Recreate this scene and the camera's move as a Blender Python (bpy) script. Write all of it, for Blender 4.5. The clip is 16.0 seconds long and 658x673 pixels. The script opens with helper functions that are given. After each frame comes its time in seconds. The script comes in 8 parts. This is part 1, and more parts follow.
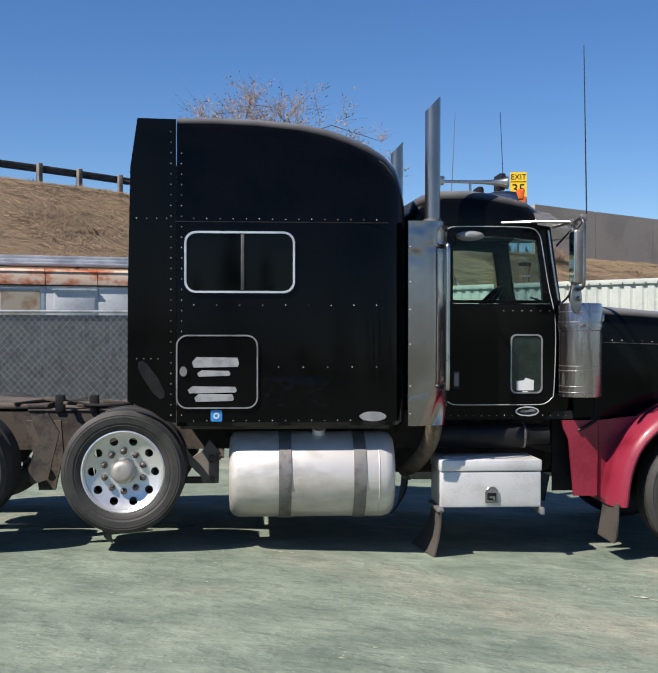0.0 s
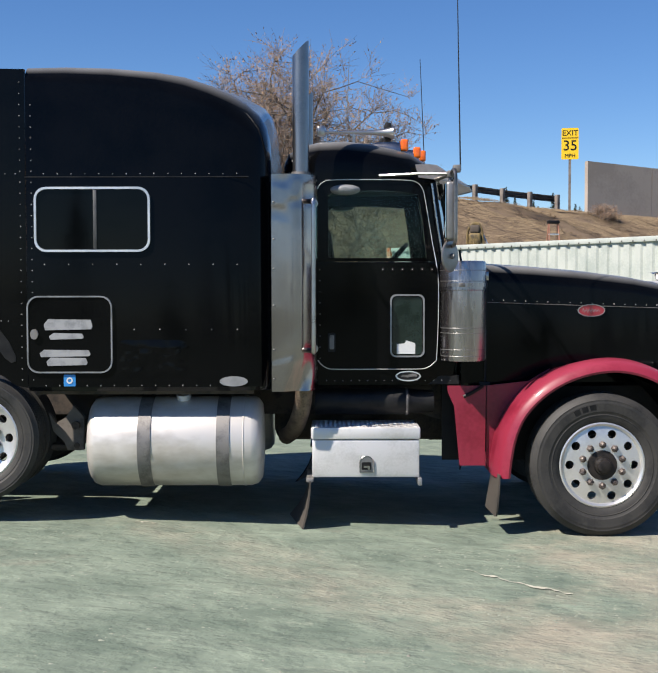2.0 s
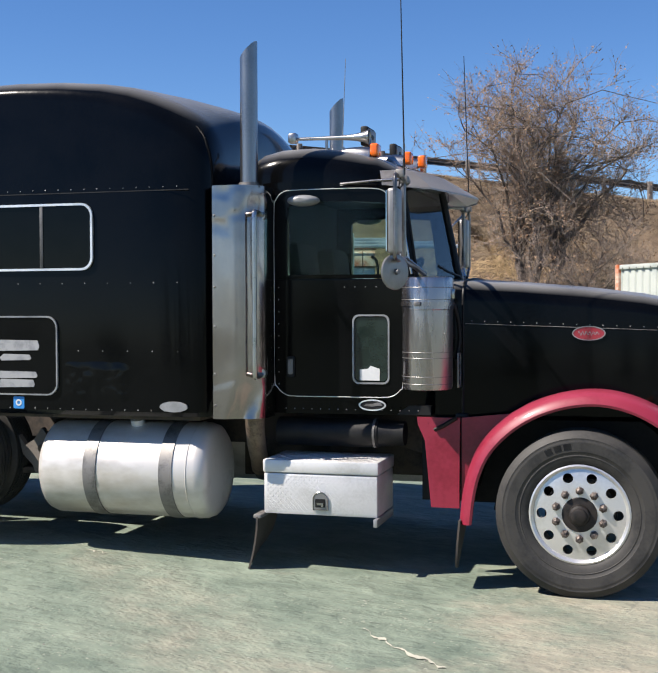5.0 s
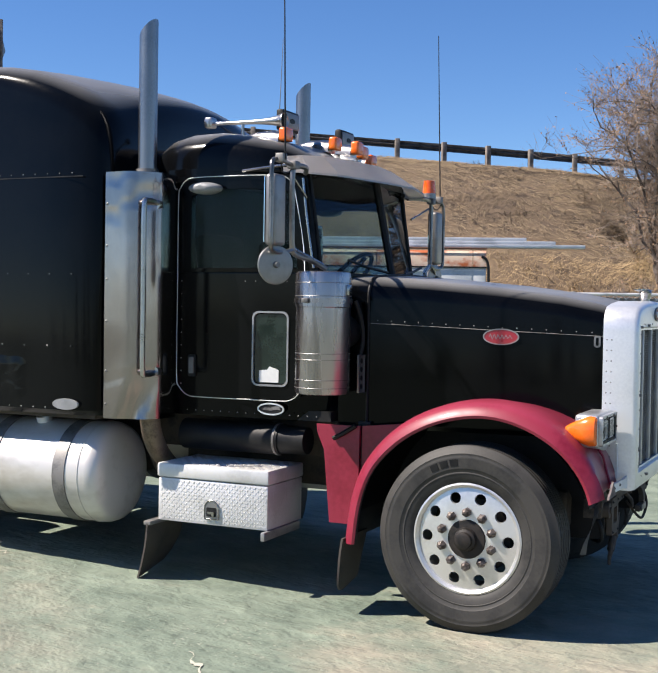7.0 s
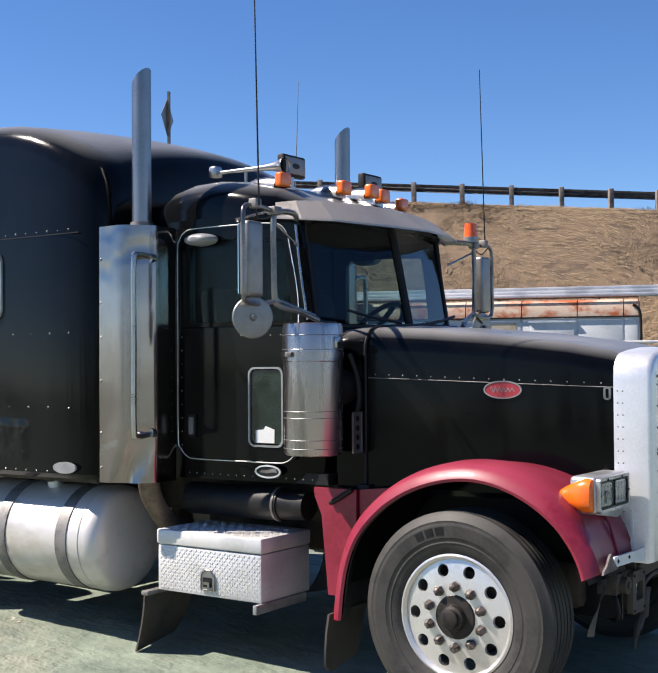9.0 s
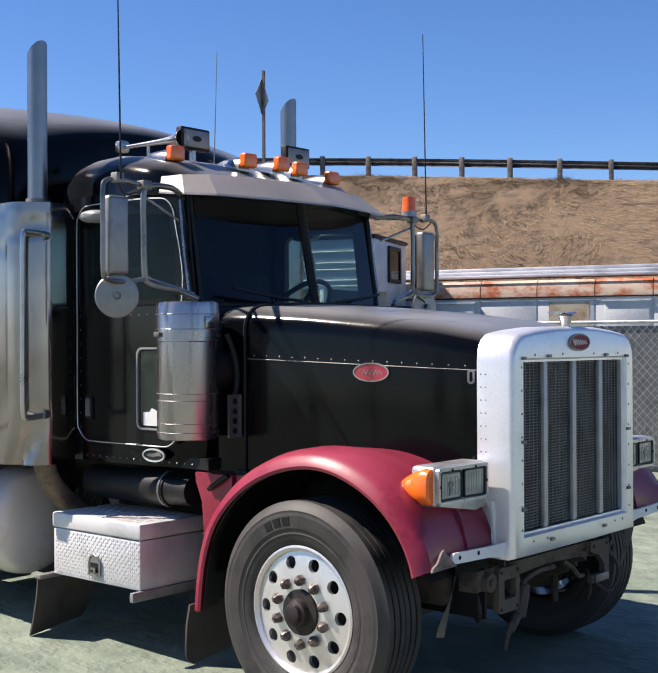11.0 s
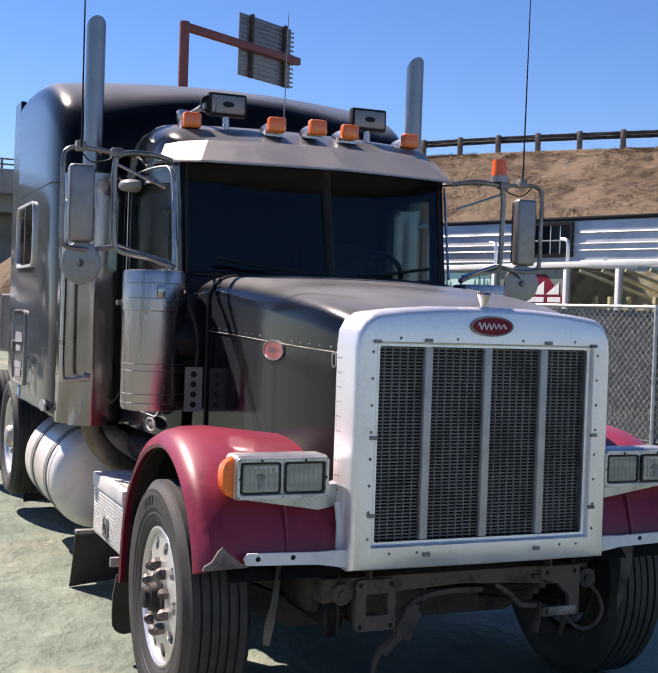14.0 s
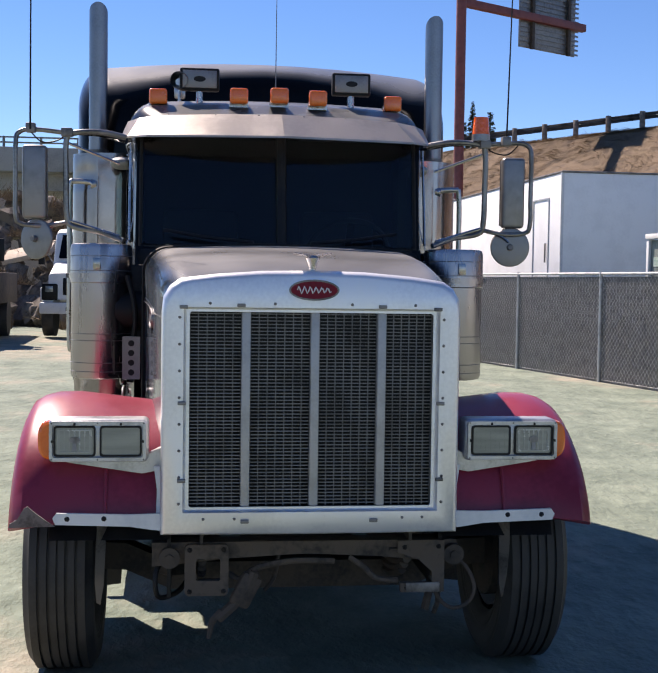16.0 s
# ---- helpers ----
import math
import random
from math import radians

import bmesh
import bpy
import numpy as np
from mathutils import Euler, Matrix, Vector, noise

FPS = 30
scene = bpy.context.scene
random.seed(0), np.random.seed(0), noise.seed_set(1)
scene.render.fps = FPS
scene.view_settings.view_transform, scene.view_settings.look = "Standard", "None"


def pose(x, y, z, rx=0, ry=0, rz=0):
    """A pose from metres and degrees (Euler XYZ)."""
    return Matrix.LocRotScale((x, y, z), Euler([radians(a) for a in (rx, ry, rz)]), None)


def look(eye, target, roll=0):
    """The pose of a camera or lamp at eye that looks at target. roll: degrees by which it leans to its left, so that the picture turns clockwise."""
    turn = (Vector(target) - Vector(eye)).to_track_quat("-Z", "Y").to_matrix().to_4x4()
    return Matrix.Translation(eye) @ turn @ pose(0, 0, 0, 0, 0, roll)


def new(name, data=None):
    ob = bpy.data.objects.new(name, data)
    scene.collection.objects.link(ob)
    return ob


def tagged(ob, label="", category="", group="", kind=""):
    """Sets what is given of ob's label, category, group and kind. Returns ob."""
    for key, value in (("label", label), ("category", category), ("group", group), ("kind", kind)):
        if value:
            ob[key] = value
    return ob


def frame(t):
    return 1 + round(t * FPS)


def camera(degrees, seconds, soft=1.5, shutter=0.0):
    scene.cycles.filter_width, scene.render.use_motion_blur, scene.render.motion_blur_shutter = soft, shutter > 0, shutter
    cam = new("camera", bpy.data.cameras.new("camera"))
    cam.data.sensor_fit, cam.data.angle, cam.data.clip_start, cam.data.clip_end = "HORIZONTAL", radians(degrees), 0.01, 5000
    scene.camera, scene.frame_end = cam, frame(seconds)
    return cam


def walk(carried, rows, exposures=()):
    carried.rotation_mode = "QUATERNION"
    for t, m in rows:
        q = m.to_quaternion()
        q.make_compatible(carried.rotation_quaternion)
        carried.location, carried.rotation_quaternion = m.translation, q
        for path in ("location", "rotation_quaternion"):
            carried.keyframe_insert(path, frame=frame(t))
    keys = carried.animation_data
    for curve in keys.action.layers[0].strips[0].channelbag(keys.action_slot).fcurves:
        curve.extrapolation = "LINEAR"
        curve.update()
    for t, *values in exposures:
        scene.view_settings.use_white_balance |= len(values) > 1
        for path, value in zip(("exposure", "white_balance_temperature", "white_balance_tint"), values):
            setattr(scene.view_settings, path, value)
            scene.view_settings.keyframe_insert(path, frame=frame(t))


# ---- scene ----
cam = camera(31.9, 16.0)
PATH = [
    (0, (-3.383, -9.405, 1.74), (-3.251, -7.41, 1.72), 0.1),
    (0.5, (-3.099, -9.366, 1.745), (-3.009, -7.369, 1.712), 0.5),
    (1, (-2.764, -9.215, 1.74), (-2.661, -7.218, 1.7), 0.2),
    (1.5, (-2.326, -9.119, 1.716), (-2.222, -7.122, 1.668), -0.3),
    (2, (-1.881, -9.01, 1.734), (-1.881, -7.012, 1.646), -0.1),
    (2.5, (-1.499, -8.869, 1.735), (-1.567, -6.873, 1.644), 0.2),
    (3, (-1.059, -8.76, 1.738), (-1.217, -6.767, 1.694), 0.1),
    (3.2, (-0.897, -8.742, 1.76), (-1.095, -6.752, 1.73), -0.1),
    (5.3, (0.64, -7.832, 1.723), (0.051, -5.922, 1.666), -0.6),
    (5.5, (0.793, -7.725, 1.747), (0.177, -5.823, 1.69), -0.9),
    (6, (1.249, -7.517, 1.719), (0.556, -5.641, 1.681), 0.1),
    (6.5, (1.613, -7.204, 1.702), (0.849, -5.356, 1.656), 0.9),
    (7, (1.863, -6.895, 1.706), (1.021, -5.081, 1.654), 0.9),
    (7.5, (2.114, -6.59, 1.694), (1.11, -4.862, 1.618), 1.0),
    (8, (2.252, -6.326, 1.683), (1.167, -4.649, 1.588), 1.0),
    (8.5, (2.363, -6.082, 1.709), (1.28, -4.401, 1.695), 0.2),
    (9, (2.594, -5.933, 1.696), (1.462, -4.285, 1.741), -0.4),
    (9.5, (2.862, -5.78, 1.7), (1.69, -4.16, 1.719), 0.3),
    (10, (3.042, -5.569, 1.683), (1.858, -3.958, 1.705), 0.5),
    (10.2, (3.111, -5.449, 1.708), (1.913, -3.848, 1.738), 0.3),
    (12.3, (4.124, -3.909, 1.672), (2.567, -2.658, 1.58), 0.2),
    (12.5, (4.226, -3.732, 1.693), (2.63, -2.53, 1.599), 0.5),
    (13, (4.347, -3.271, 1.683), (2.674, -2.179, 1.591), 0.9),
    (13.5, (4.527, -2.844, 1.706), (2.759, -1.911, 1.651), 0.5),
    (14, (4.746, -2.381, 1.727), (2.903, -1.603, 1.684), 1.9),
    (14.5, (4.87, -1.932, 1.713), (2.996, -1.234, 1.656), 3.4),
    (15, (5.057, -1.457, 1.695), (3.123, -0.954, 1.612), 2.4),
    (15.5, (5.166, -0.967, 1.691), (3.196, -0.636, 1.591), 1.5),
    (16, (5.202, -0.474, 1.721), (3.218, -0.235, 1.627), 0.8),
]
EXPOSURES = [(0, 0.58, 6440, 11), (3, 0.73, 6460, 11), (6.5, 0.90, 6520, 12), (8.5, 0.98, 6620, 13), (10, 0.99, 6640, 14), (12.5, 1.0, 6760, 18), (14, 0.98, 6860, 20), (16, 0.93, 6900, 20.5)]
walk(cam, [(t, look(eye, target, roll)) for t, eye, target, roll in PATH], EXPOSURES)

# ---- light: high spring sun from behind the cab's right, clear sky ----
SUN = Vector((-0.72, -0.46, 1.0)).normalized()
world = bpy.data.worlds.new("sky")
scene.world = world
world.use_nodes = True
wn = world.node_tree
sky = wn.nodes.new("ShaderNodeTexSky")
sky.sky_type, sky.sun_disc = "NISHITA", False
sky.sun_elevation = math.asin(SUN.z)
sky.sun_rotation = math.atan2(SUN.x, SUN.y)
sky.altitude, sky.air_density, sky.dust_density, sky.ozone_density = 1400, 1.0, 0.0, 5.0
hue = wn.nodes.new("ShaderNodeHueSaturation")
hue.inputs["Saturation"].default_value, hue.inputs["Hue"].default_value = 1.17, 0.506
wn.links.new(sky.outputs[0], hue.inputs["Color"])
wn.links.new(hue.outputs[0], wn.nodes["Background"].inputs[0])
wn.nodes["Background"].inputs[1].default_value = 0.078
sun = new("sun", bpy.data.lights.new("sun", "SUN"))
sun.data.energy, sun.data.angle, sun.data.color = 5.2, radians(0.53), (1.0, 0.92, 0.82)
sun.matrix_world = look(SUN * 50, (0, 0, 0))


# ---- materials ----
def mat(name, a, b=None, rough=0.6, metal=0.0, scale=8.0, fine=90.0, bump=0.15, coat=0.0, rvar=0.1, mix=0.5, depth=0.004, stretch=(1, 1, 1)):
    """A surface between two colours, mottled coarse and fine, with grain in gloss and relief."""
    m = bpy.data.materials.new(name)
    m.use_nodes = True
    n, l = m.node_tree.nodes, m.node_tree.links
    p = n["Principled BSDF"]
    tc = n.new("ShaderNodeTexCoord")
    big, small = n.new("ShaderNodeTexNoise"), n.new("ShaderNodeTexNoise")
    big.inputs["Scale"].default_value, small.inputs["Scale"].default_value = scale, fine
    big.inputs["Detail"].default_value, small.inputs["Detail"].default_value = 5, 3
    mp = n.new("ShaderNodeMapping")
    mp.inputs["Scale"].default_value = stretch
    l.new(tc.outputs["Object"], mp.inputs[0])
    l.new(mp.outputs[0], big.inputs["Vector"]), l.new(mp.outputs[0], small.inputs["Vector"])
    both = n.new("ShaderNodeMath")
    both.operation = "MULTIPLY_ADD"
    both.inputs[1].default_value = 0.35
    l.new(small.outputs[0], both.inputs[0]), l.new(big.outputs[0], both.inputs[2])
    ramp = n.new("ShaderNodeValToRGB")
    ramp.color_ramp.elements[0].position, ramp.color_ramp.elements[1].position = 0.42 + 0.2 * mix, 0.62 + 0.2 * mix
    ramp.color_ramp.elements[0].color, ramp.color_ramp.elements[1].color = (*a, 1), (*(b or a), 1)
    l.new(both.outputs[0], ramp.inputs[0])
    l.new(ramp.outputs[0], p.inputs["Base Color"])
    p.inputs["Metallic"].default_value, p.inputs["Coat Weight"].default_value = metal, coat
    p.inputs["Coat Roughness"].default_value = 0.078
    rr = n.new("ShaderNodeMapRange")
    rr.inputs["From Min"].default_value, rr.inputs["From Max"].default_value = 0.3, 0.9
    rr.inputs["To Min"].default_value, rr.inputs["To Max"].default_value = max(0.02, rough - rvar), min(1, rough + rvar)
    l.new(both.outputs[0], rr.inputs["Value"])
    l.new(rr.outputs[0], p.inputs["Roughness"])
    if bump:
        bp = n.new("ShaderNodeBump")
        bp.inputs["Strength"].default_value, bp.inputs["Distance"].default_value = bump, depth
        l.new(both.outputs[0], bp.inputs["Height"])
        l.new(bp.outputs[0], p.inputs["Normal"])
    return m


def glass(name, tint=(0.85, 0.93, 0.92), rough=0.0, clear=0.8, face=0.008):
    """A thin pane: tinted see-through with a glossy face."""
    m = bpy.data.materials.new(name)
    m.use_nodes = True
    n, l = m.node_tree.nodes, m.node_tree.links
    n.remove(n["Principled BSDF"])
    tr, gl, mx, fr = n.new("ShaderNodeBsdfTransparent"), n.new("ShaderNodeBsdfGlossy"), n.new("ShaderNodeMixShader"), n.new("ShaderNodeLayerWeight")
    pw, ma = n.new("ShaderNodeMath"), n.new("ShaderNodeMath")
    pw.operation, pw.inputs[1].default_value = "POWER", 5.0
    ma.operation, ma.inputs[1].default_value, ma.inputs[2].default_value = "MULTIPLY_ADD", 0.95, face
    tr.inputs[0].default_value = (*(c * clear for c in tint), 1)
    gl.inputs["Roughness"].default_value = 0.02 + rough
    fr.inputs["Blend"].default_value = 0.5
    l.new(fr.outputs["Facing"], pw.inputs[0]), l.new(pw.outputs[0], ma.inputs[0])
    l.new(ma.outputs[0], mx.inputs[0]), l.new(tr.outputs[0], mx.inputs[1]), l.new(gl.outputs[0], mx.inputs[2])
    l.new(mx.outputs[0], n["Material Output"].inputs[0])
    return m


PAINT = mat("black_paint", (0.0006, 0.0007, 0.0009), (0.0018, 0.0018, 0.0020), 0.10, scale=2.5, fine=60, bump=0.015, rvar=0.05)
PAINT.node_tree.nodes["Principled BSDF"].inputs["Sheen Weight"].default_value = 0.07
PAINT.node_tree.nodes["Principled BSDF"].inputs["Sheen Roughness"].default_value = 0.42
PAINT.node_tree.nodes["Principled BSDF"].inputs["Sheen Tint"].default_value = (0.62, 0.80, 1.0, 1)


def glancing(m, low, high):
    """Old lacquer: dull seen square on, glossier at a glancing angle."""
    n, l = m.node_tree.nodes, m.node_tree.links
    lw, rg = n.new("ShaderNodeLayerWeight"), n.new("ShaderNodeMapRange")
    lw.inputs["Blend"].default_value = 0.5
    rg.inputs["To Min"].default_value, rg.inputs["To Max"].default_value = low, high
    l.new(lw.outputs["Facing"], rg.inputs["Value"])
    l.new(rg.outputs[0], n["Principled BSDF"].inputs["Specular IOR Level"])


glancing(PAINT, 0.12, 0.34)


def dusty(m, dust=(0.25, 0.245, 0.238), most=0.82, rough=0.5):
    """Dust and painted-in sunlight as one lighter colour on surfaces that look up, broken up by a coarse mottle."""
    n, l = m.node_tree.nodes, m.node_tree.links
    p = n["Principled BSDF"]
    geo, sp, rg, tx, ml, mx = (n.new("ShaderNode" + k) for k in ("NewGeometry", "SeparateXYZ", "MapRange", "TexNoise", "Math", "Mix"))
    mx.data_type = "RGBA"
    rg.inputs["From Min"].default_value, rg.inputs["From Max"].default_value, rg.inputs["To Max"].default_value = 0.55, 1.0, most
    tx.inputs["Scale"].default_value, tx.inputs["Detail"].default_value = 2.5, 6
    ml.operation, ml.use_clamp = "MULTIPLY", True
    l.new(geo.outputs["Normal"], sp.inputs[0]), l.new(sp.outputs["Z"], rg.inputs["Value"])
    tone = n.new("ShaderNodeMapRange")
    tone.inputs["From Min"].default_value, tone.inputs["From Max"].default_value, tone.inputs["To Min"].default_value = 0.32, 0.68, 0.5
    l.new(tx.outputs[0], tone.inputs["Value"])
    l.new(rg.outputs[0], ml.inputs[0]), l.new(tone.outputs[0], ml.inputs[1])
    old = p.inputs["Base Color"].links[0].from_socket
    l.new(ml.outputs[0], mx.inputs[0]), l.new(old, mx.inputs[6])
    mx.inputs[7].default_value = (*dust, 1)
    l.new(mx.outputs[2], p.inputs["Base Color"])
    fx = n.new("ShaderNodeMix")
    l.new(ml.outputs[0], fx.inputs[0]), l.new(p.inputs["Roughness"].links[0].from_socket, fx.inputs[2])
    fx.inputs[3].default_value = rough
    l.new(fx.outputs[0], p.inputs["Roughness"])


# pale grey on black tops: settled dust plus sun glare put into the colour
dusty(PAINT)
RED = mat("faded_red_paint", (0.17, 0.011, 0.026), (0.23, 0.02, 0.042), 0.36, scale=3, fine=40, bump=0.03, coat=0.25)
# lighter red paints the sunlit look of the dusty tops into the colour
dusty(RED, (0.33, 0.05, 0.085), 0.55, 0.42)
RED.node_tree.nodes["Principled BSDF"].inputs["Specular IOR Level"].default_value = 0.3
STEEL = mat("polished_stainless", (0.26, 0.230, 0.228), (0.35, 0.312, 0.308), 0.15, metal=1.0, scale=1.6, fine=7, bump=0.05, rvar=0.05, depth=0.012, stretch=(1, 1, 0.7))
SCUFFED = mat("dull_mirror_housing", (0.20, 0.193, 0.186), (0.27, 0.262, 0.255), 0.42, metal=0.8, scale=3, fine=20, bump=0.05, rvar=0.06)
CANISTER = mat("scratched_stainless", (0.17, 0.155, 0.160), (0.40, 0.370, 0.375), 0.24, metal=0.95, scale=7, fine=40, bump=0.35, rvar=0.10, depth=0.007, stretch=(1, 1, 0.10))
# warm pale base colour carries the visor's sunlight and ground reflection
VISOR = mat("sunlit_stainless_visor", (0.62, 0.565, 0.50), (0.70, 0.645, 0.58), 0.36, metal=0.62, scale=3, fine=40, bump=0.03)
CHROME = mat("dull_chrome", (0.30, 0.287, 0.275), (0.42, 0.405, 0.39), 0.24, metal=1.0, bump=0.03, rvar=0.06)
ARMTUBE = mat("tarnished_tube", (0.13, 0.122, 0.115), (0.26, 0.25, 0.24), 0.33, metal=0.9, scale=6, fine=60, bump=0.04)
ALU = mat("brushed_aluminium", (0.66, 0.66, 0.66), (0.80, 0.80, 0.80), 0.38, metal=0.75, scale=6, fine=120, bump=0.08)
SHELL = mat("dull_polished_aluminium", (0.70, 0.70, 0.71), (0.80, 0.80, 0.80), 0.36, metal=0.6, scale=3, fine=70, bump=0.05)
TANK = mat("weathered_aluminium", (0.47, 0.43, 0.375), (0.66, 0.625, 0.585), 0.40, metal=0.4, scale=1.6, fine=16, bump=0.04, mix=0.25, stretch=(0.5, 1, 1))
BOXMAT = mat("painted_tread_plate", (0.54, 0.53, 0.51), (0.66, 0.65, 0.64), 0.42, metal=0.3, scale=4, fine=60, bump=0.08)
RUBBER = mat("tyre_rubber", (0.012, 0.0117, 0.0115), (0.033, 0.031, 0.028), 0.62, scale=5, fine=60, bump=0.2)
BLACK = mat("black_plastic", (0.005, 0.005, 0.006), (0.012, 0.012, 0.012), 0.5, scale=9)
BLACK.node_tree.nodes["Principled BSDF"].inputs["Specular IOR Level"].default_value = 0.25
STRAP = mat("grey_strap_steel", (0.11, 0.105, 0.10), (0.22, 0.21, 0.20), 0.5, metal=0.5, scale=9)
GRIME = mat("greasy_frame_steel", (0.020, 0.018, 0.016), (0.07, 0.055, 0.043), 0.8, scale=6, fine=50, bump=0.4)
RUSTY = mat("rusty_dusty_steel", (0.028, 0.024, 0.021), (0.095, 0.075, 0.058), 0.85, scale=5, fine=40, bump=0.4)
AMBER = mat("amber_lens", (0.75, 0.115, 0.006), (0.84, 0.155, 0.009), 0.2, bump=0.03, coat=0.6)
BEACON = mat("orange_beacon_lens", (0.80, 0.10, 0.008), (0.86, 0.13, 0.01), 0.25, bump=0.02, coat=0.5)
LENS = mat("headlamp_lens", (0.17, 0.195, 0.195), (0.25, 0.275, 0.27), 0.12, metal=0.3, scale=3, fine=20, coat=1.0, stretch=(1, 0.3, 3))
BADGE = mat("red_enamel", (0.26, 0.012, 0.025), (0.32, 0.02, 0.035), 0.3, coat=1.0, bump=0)
MAROON = mat("maroon_enamel", (0.13, 0.005, 0.016), (0.17, 0.008, 0.022), 0.45, bump=0)
MAROON.node_tree.nodes["Principled BSDF"].inputs["Specular IOR Level"].default_value = 0.2
BRIGHTWHITE = mat("gloss_white_trailer_skin", (0.80, 0.80, 0.79), (0.86, 0.86, 0.85), 0.4, scale=2, fine=20, bump=0.02)
WHITE = mat("white_paint", (0.58, 0.59, 0.59), (0.68, 0.68, 0.67), 0.45, scale=3, fine=40, bump=0.05)
TAPE = mat("grey_duct_tape", (0.20, 0.205, 0.215), (0.30, 0.305, 0.31), 0.55, scale=14, bump=0.2)
BLUE = mat("blue_sticker", (0.02, 0.17, 0.48), (0.03, 0.22, 0.55), 0.4)
GREYOVAL = mat("grey_lens_cover", (0.19, 0.195, 0.20), (0.25, 0.255, 0.26), 0.4)
DARKGLASS = mat("tinted_glass", (0.0008, 0.001, 0.0012), (0.0015, 0.0017, 0.002), 0.05, bump=0, rvar=0.02)
DARKGLASS.node_tree.nodes["Principled BSDF"].inputs["Specular IOR Level"].default_value = 0.15
PANE = glass("cab_glass", (0.86, 0.96, 0.93), clear=0.92, face=0.012)
SHIELDGLASS = glass("windscreen_glass", (0.75, 0.93, 0.98), clear=0.52, face=0.03)
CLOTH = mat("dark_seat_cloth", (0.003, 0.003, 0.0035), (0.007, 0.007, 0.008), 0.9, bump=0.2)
MIRROR = mat("mirror", (0.8, 0.8, 0.8), None, 0.03, metal=1.0, bump=0, rvar=0.01)
GREYPAINT = mat("grey_mirror_back", (0.16, 0.155, 0.15), (0.24, 0.235, 0.23), 0.4, metal=0.5)


# ---- mesh helpers ----
def part(name, bm, material, parent=None, label="", sharp=35):
    me = bpy.data.meshes.new(name)
    bmesh.ops.recalc_face_normals(bm, faces=bm.faces)
    bm.to_mesh(me)
    bm.free()
    me.materials.append(material)
    me.shade_smooth()
    me.set_sharp_from_angle(angle=radians(sharp))
    ob = new(name, me)
    ob.parent = parent
    if label:
        ob["label"] = label
    return ob


def thing(name, label, category, at=(0, 0, 0), group="", kind=""):
    ob = new(name)
    ob.location = at
    return tagged(ob, label, category, group, kind)


def block(x0, x1, y0, y1, z0, z1, bevel=0.0, seg=2, bm=None):
    own = bmesh.new()
    bmesh.ops.create_cube(own, size=1, matrix=Matrix.Translation(((x0 + x1) / 2, (y0 + y1) / 2, (z0 + z1) / 2)) @ Matrix.Diagonal((abs(x1 - x0), abs(y1 - y0), abs(z1 - z0), 1)))
    if bevel:
        bmesh.ops.bevel(own, geom=own.edges[:], offset=bevel, segments=seg, affect="EDGES", profile=0.5)
    return join(bm, own)


def join(bm, own):
    if bm is None:
        return own
    me = bpy.data.meshes.new("temp")
    own.to_mesh(me)
    own.free()
    bm.from_mesh(me)
    bpy.data.meshes.remove(me)
    return bm


def turned(bm, m):
    bmesh.ops.transform(bm, matrix=m, verts=bm.verts)
    return bm


def rod(p, q, r, seg=12, r2=None, bm=None):
    own = bmesh.new()
    p, q = Vector(p), Vector(q)
    way = q - p
    m = Matrix.Translation((p + q) / 2) @ way.to_track_quat("Z", "Y").to_matrix().to_4x4()
    bmesh.ops.create_cone(own, cap_ends=True, segments=seg, radius1=r, radius2=r if r2 is None else r2, depth=way.length, matrix=m)
    return join(bm, own)


def smooth_path(points, step=5, closed=False):
    """A rounded line through the given points (Catmull-Rom)."""
    pts = [Vector(p) for p in points]
    n, out = len(pts), []
    for i in range(n if closed else n - 1):
        a, b, c, d = (pts[(i + k) % n] if closed else pts[min(max(i + k, 0), n - 1)] for k in (-1, 0, 1, 2))
        for s in range(step):
            t = s / step
            out.append(0.5 * ((2 * b) + (c - a) * t + (2 * a - 5 * b + 4 * c - d) * t * t + (3 * b - a - 3 * c + d) * t ** 3))
    return out if closed else out + [pts[-1]]


def tube(points, r, seg=8, bm=None, closed=False, taper=None):
    """A round bar along a line of points."""
    bm = bm or bmesh.new()
    pts, rings = [Vector(p) for p in points], []
    n = len(pts)
    side = None
    for i, p in enumerate(pts):
        way = (pts[(i + 1) % n if closed else min(i + 1, n - 1)] - pts[i - 1 if closed else max(i - 1, 0)]).normalized()
        if side is None:
            side = way.orthogonal().normalized()
        side = (side - way * side.dot(way)).normalized()
        up = way.cross(side)
        rad = r if taper is None else r + (taper - r) * i / max(1, n - 1)
        rings.append([bm.verts.new(p + rad * (math.cos(2 * math.pi * k / seg) * side + math.sin(2 * math.pi * k / seg) * up)) for k in range(seg)])
    for i in range(n if closed else n - 1):
        a, b = rings[i], rings[(i + 1) % n]
        for k in range(seg):
            bm.faces.new((a[k], a[(k + 1) % seg], b[(k + 1) % seg], b[k]))
    if not closed:
        bm.faces.new(rings[0][::-1]), bm.faces.new(rings[-1])
    return bm


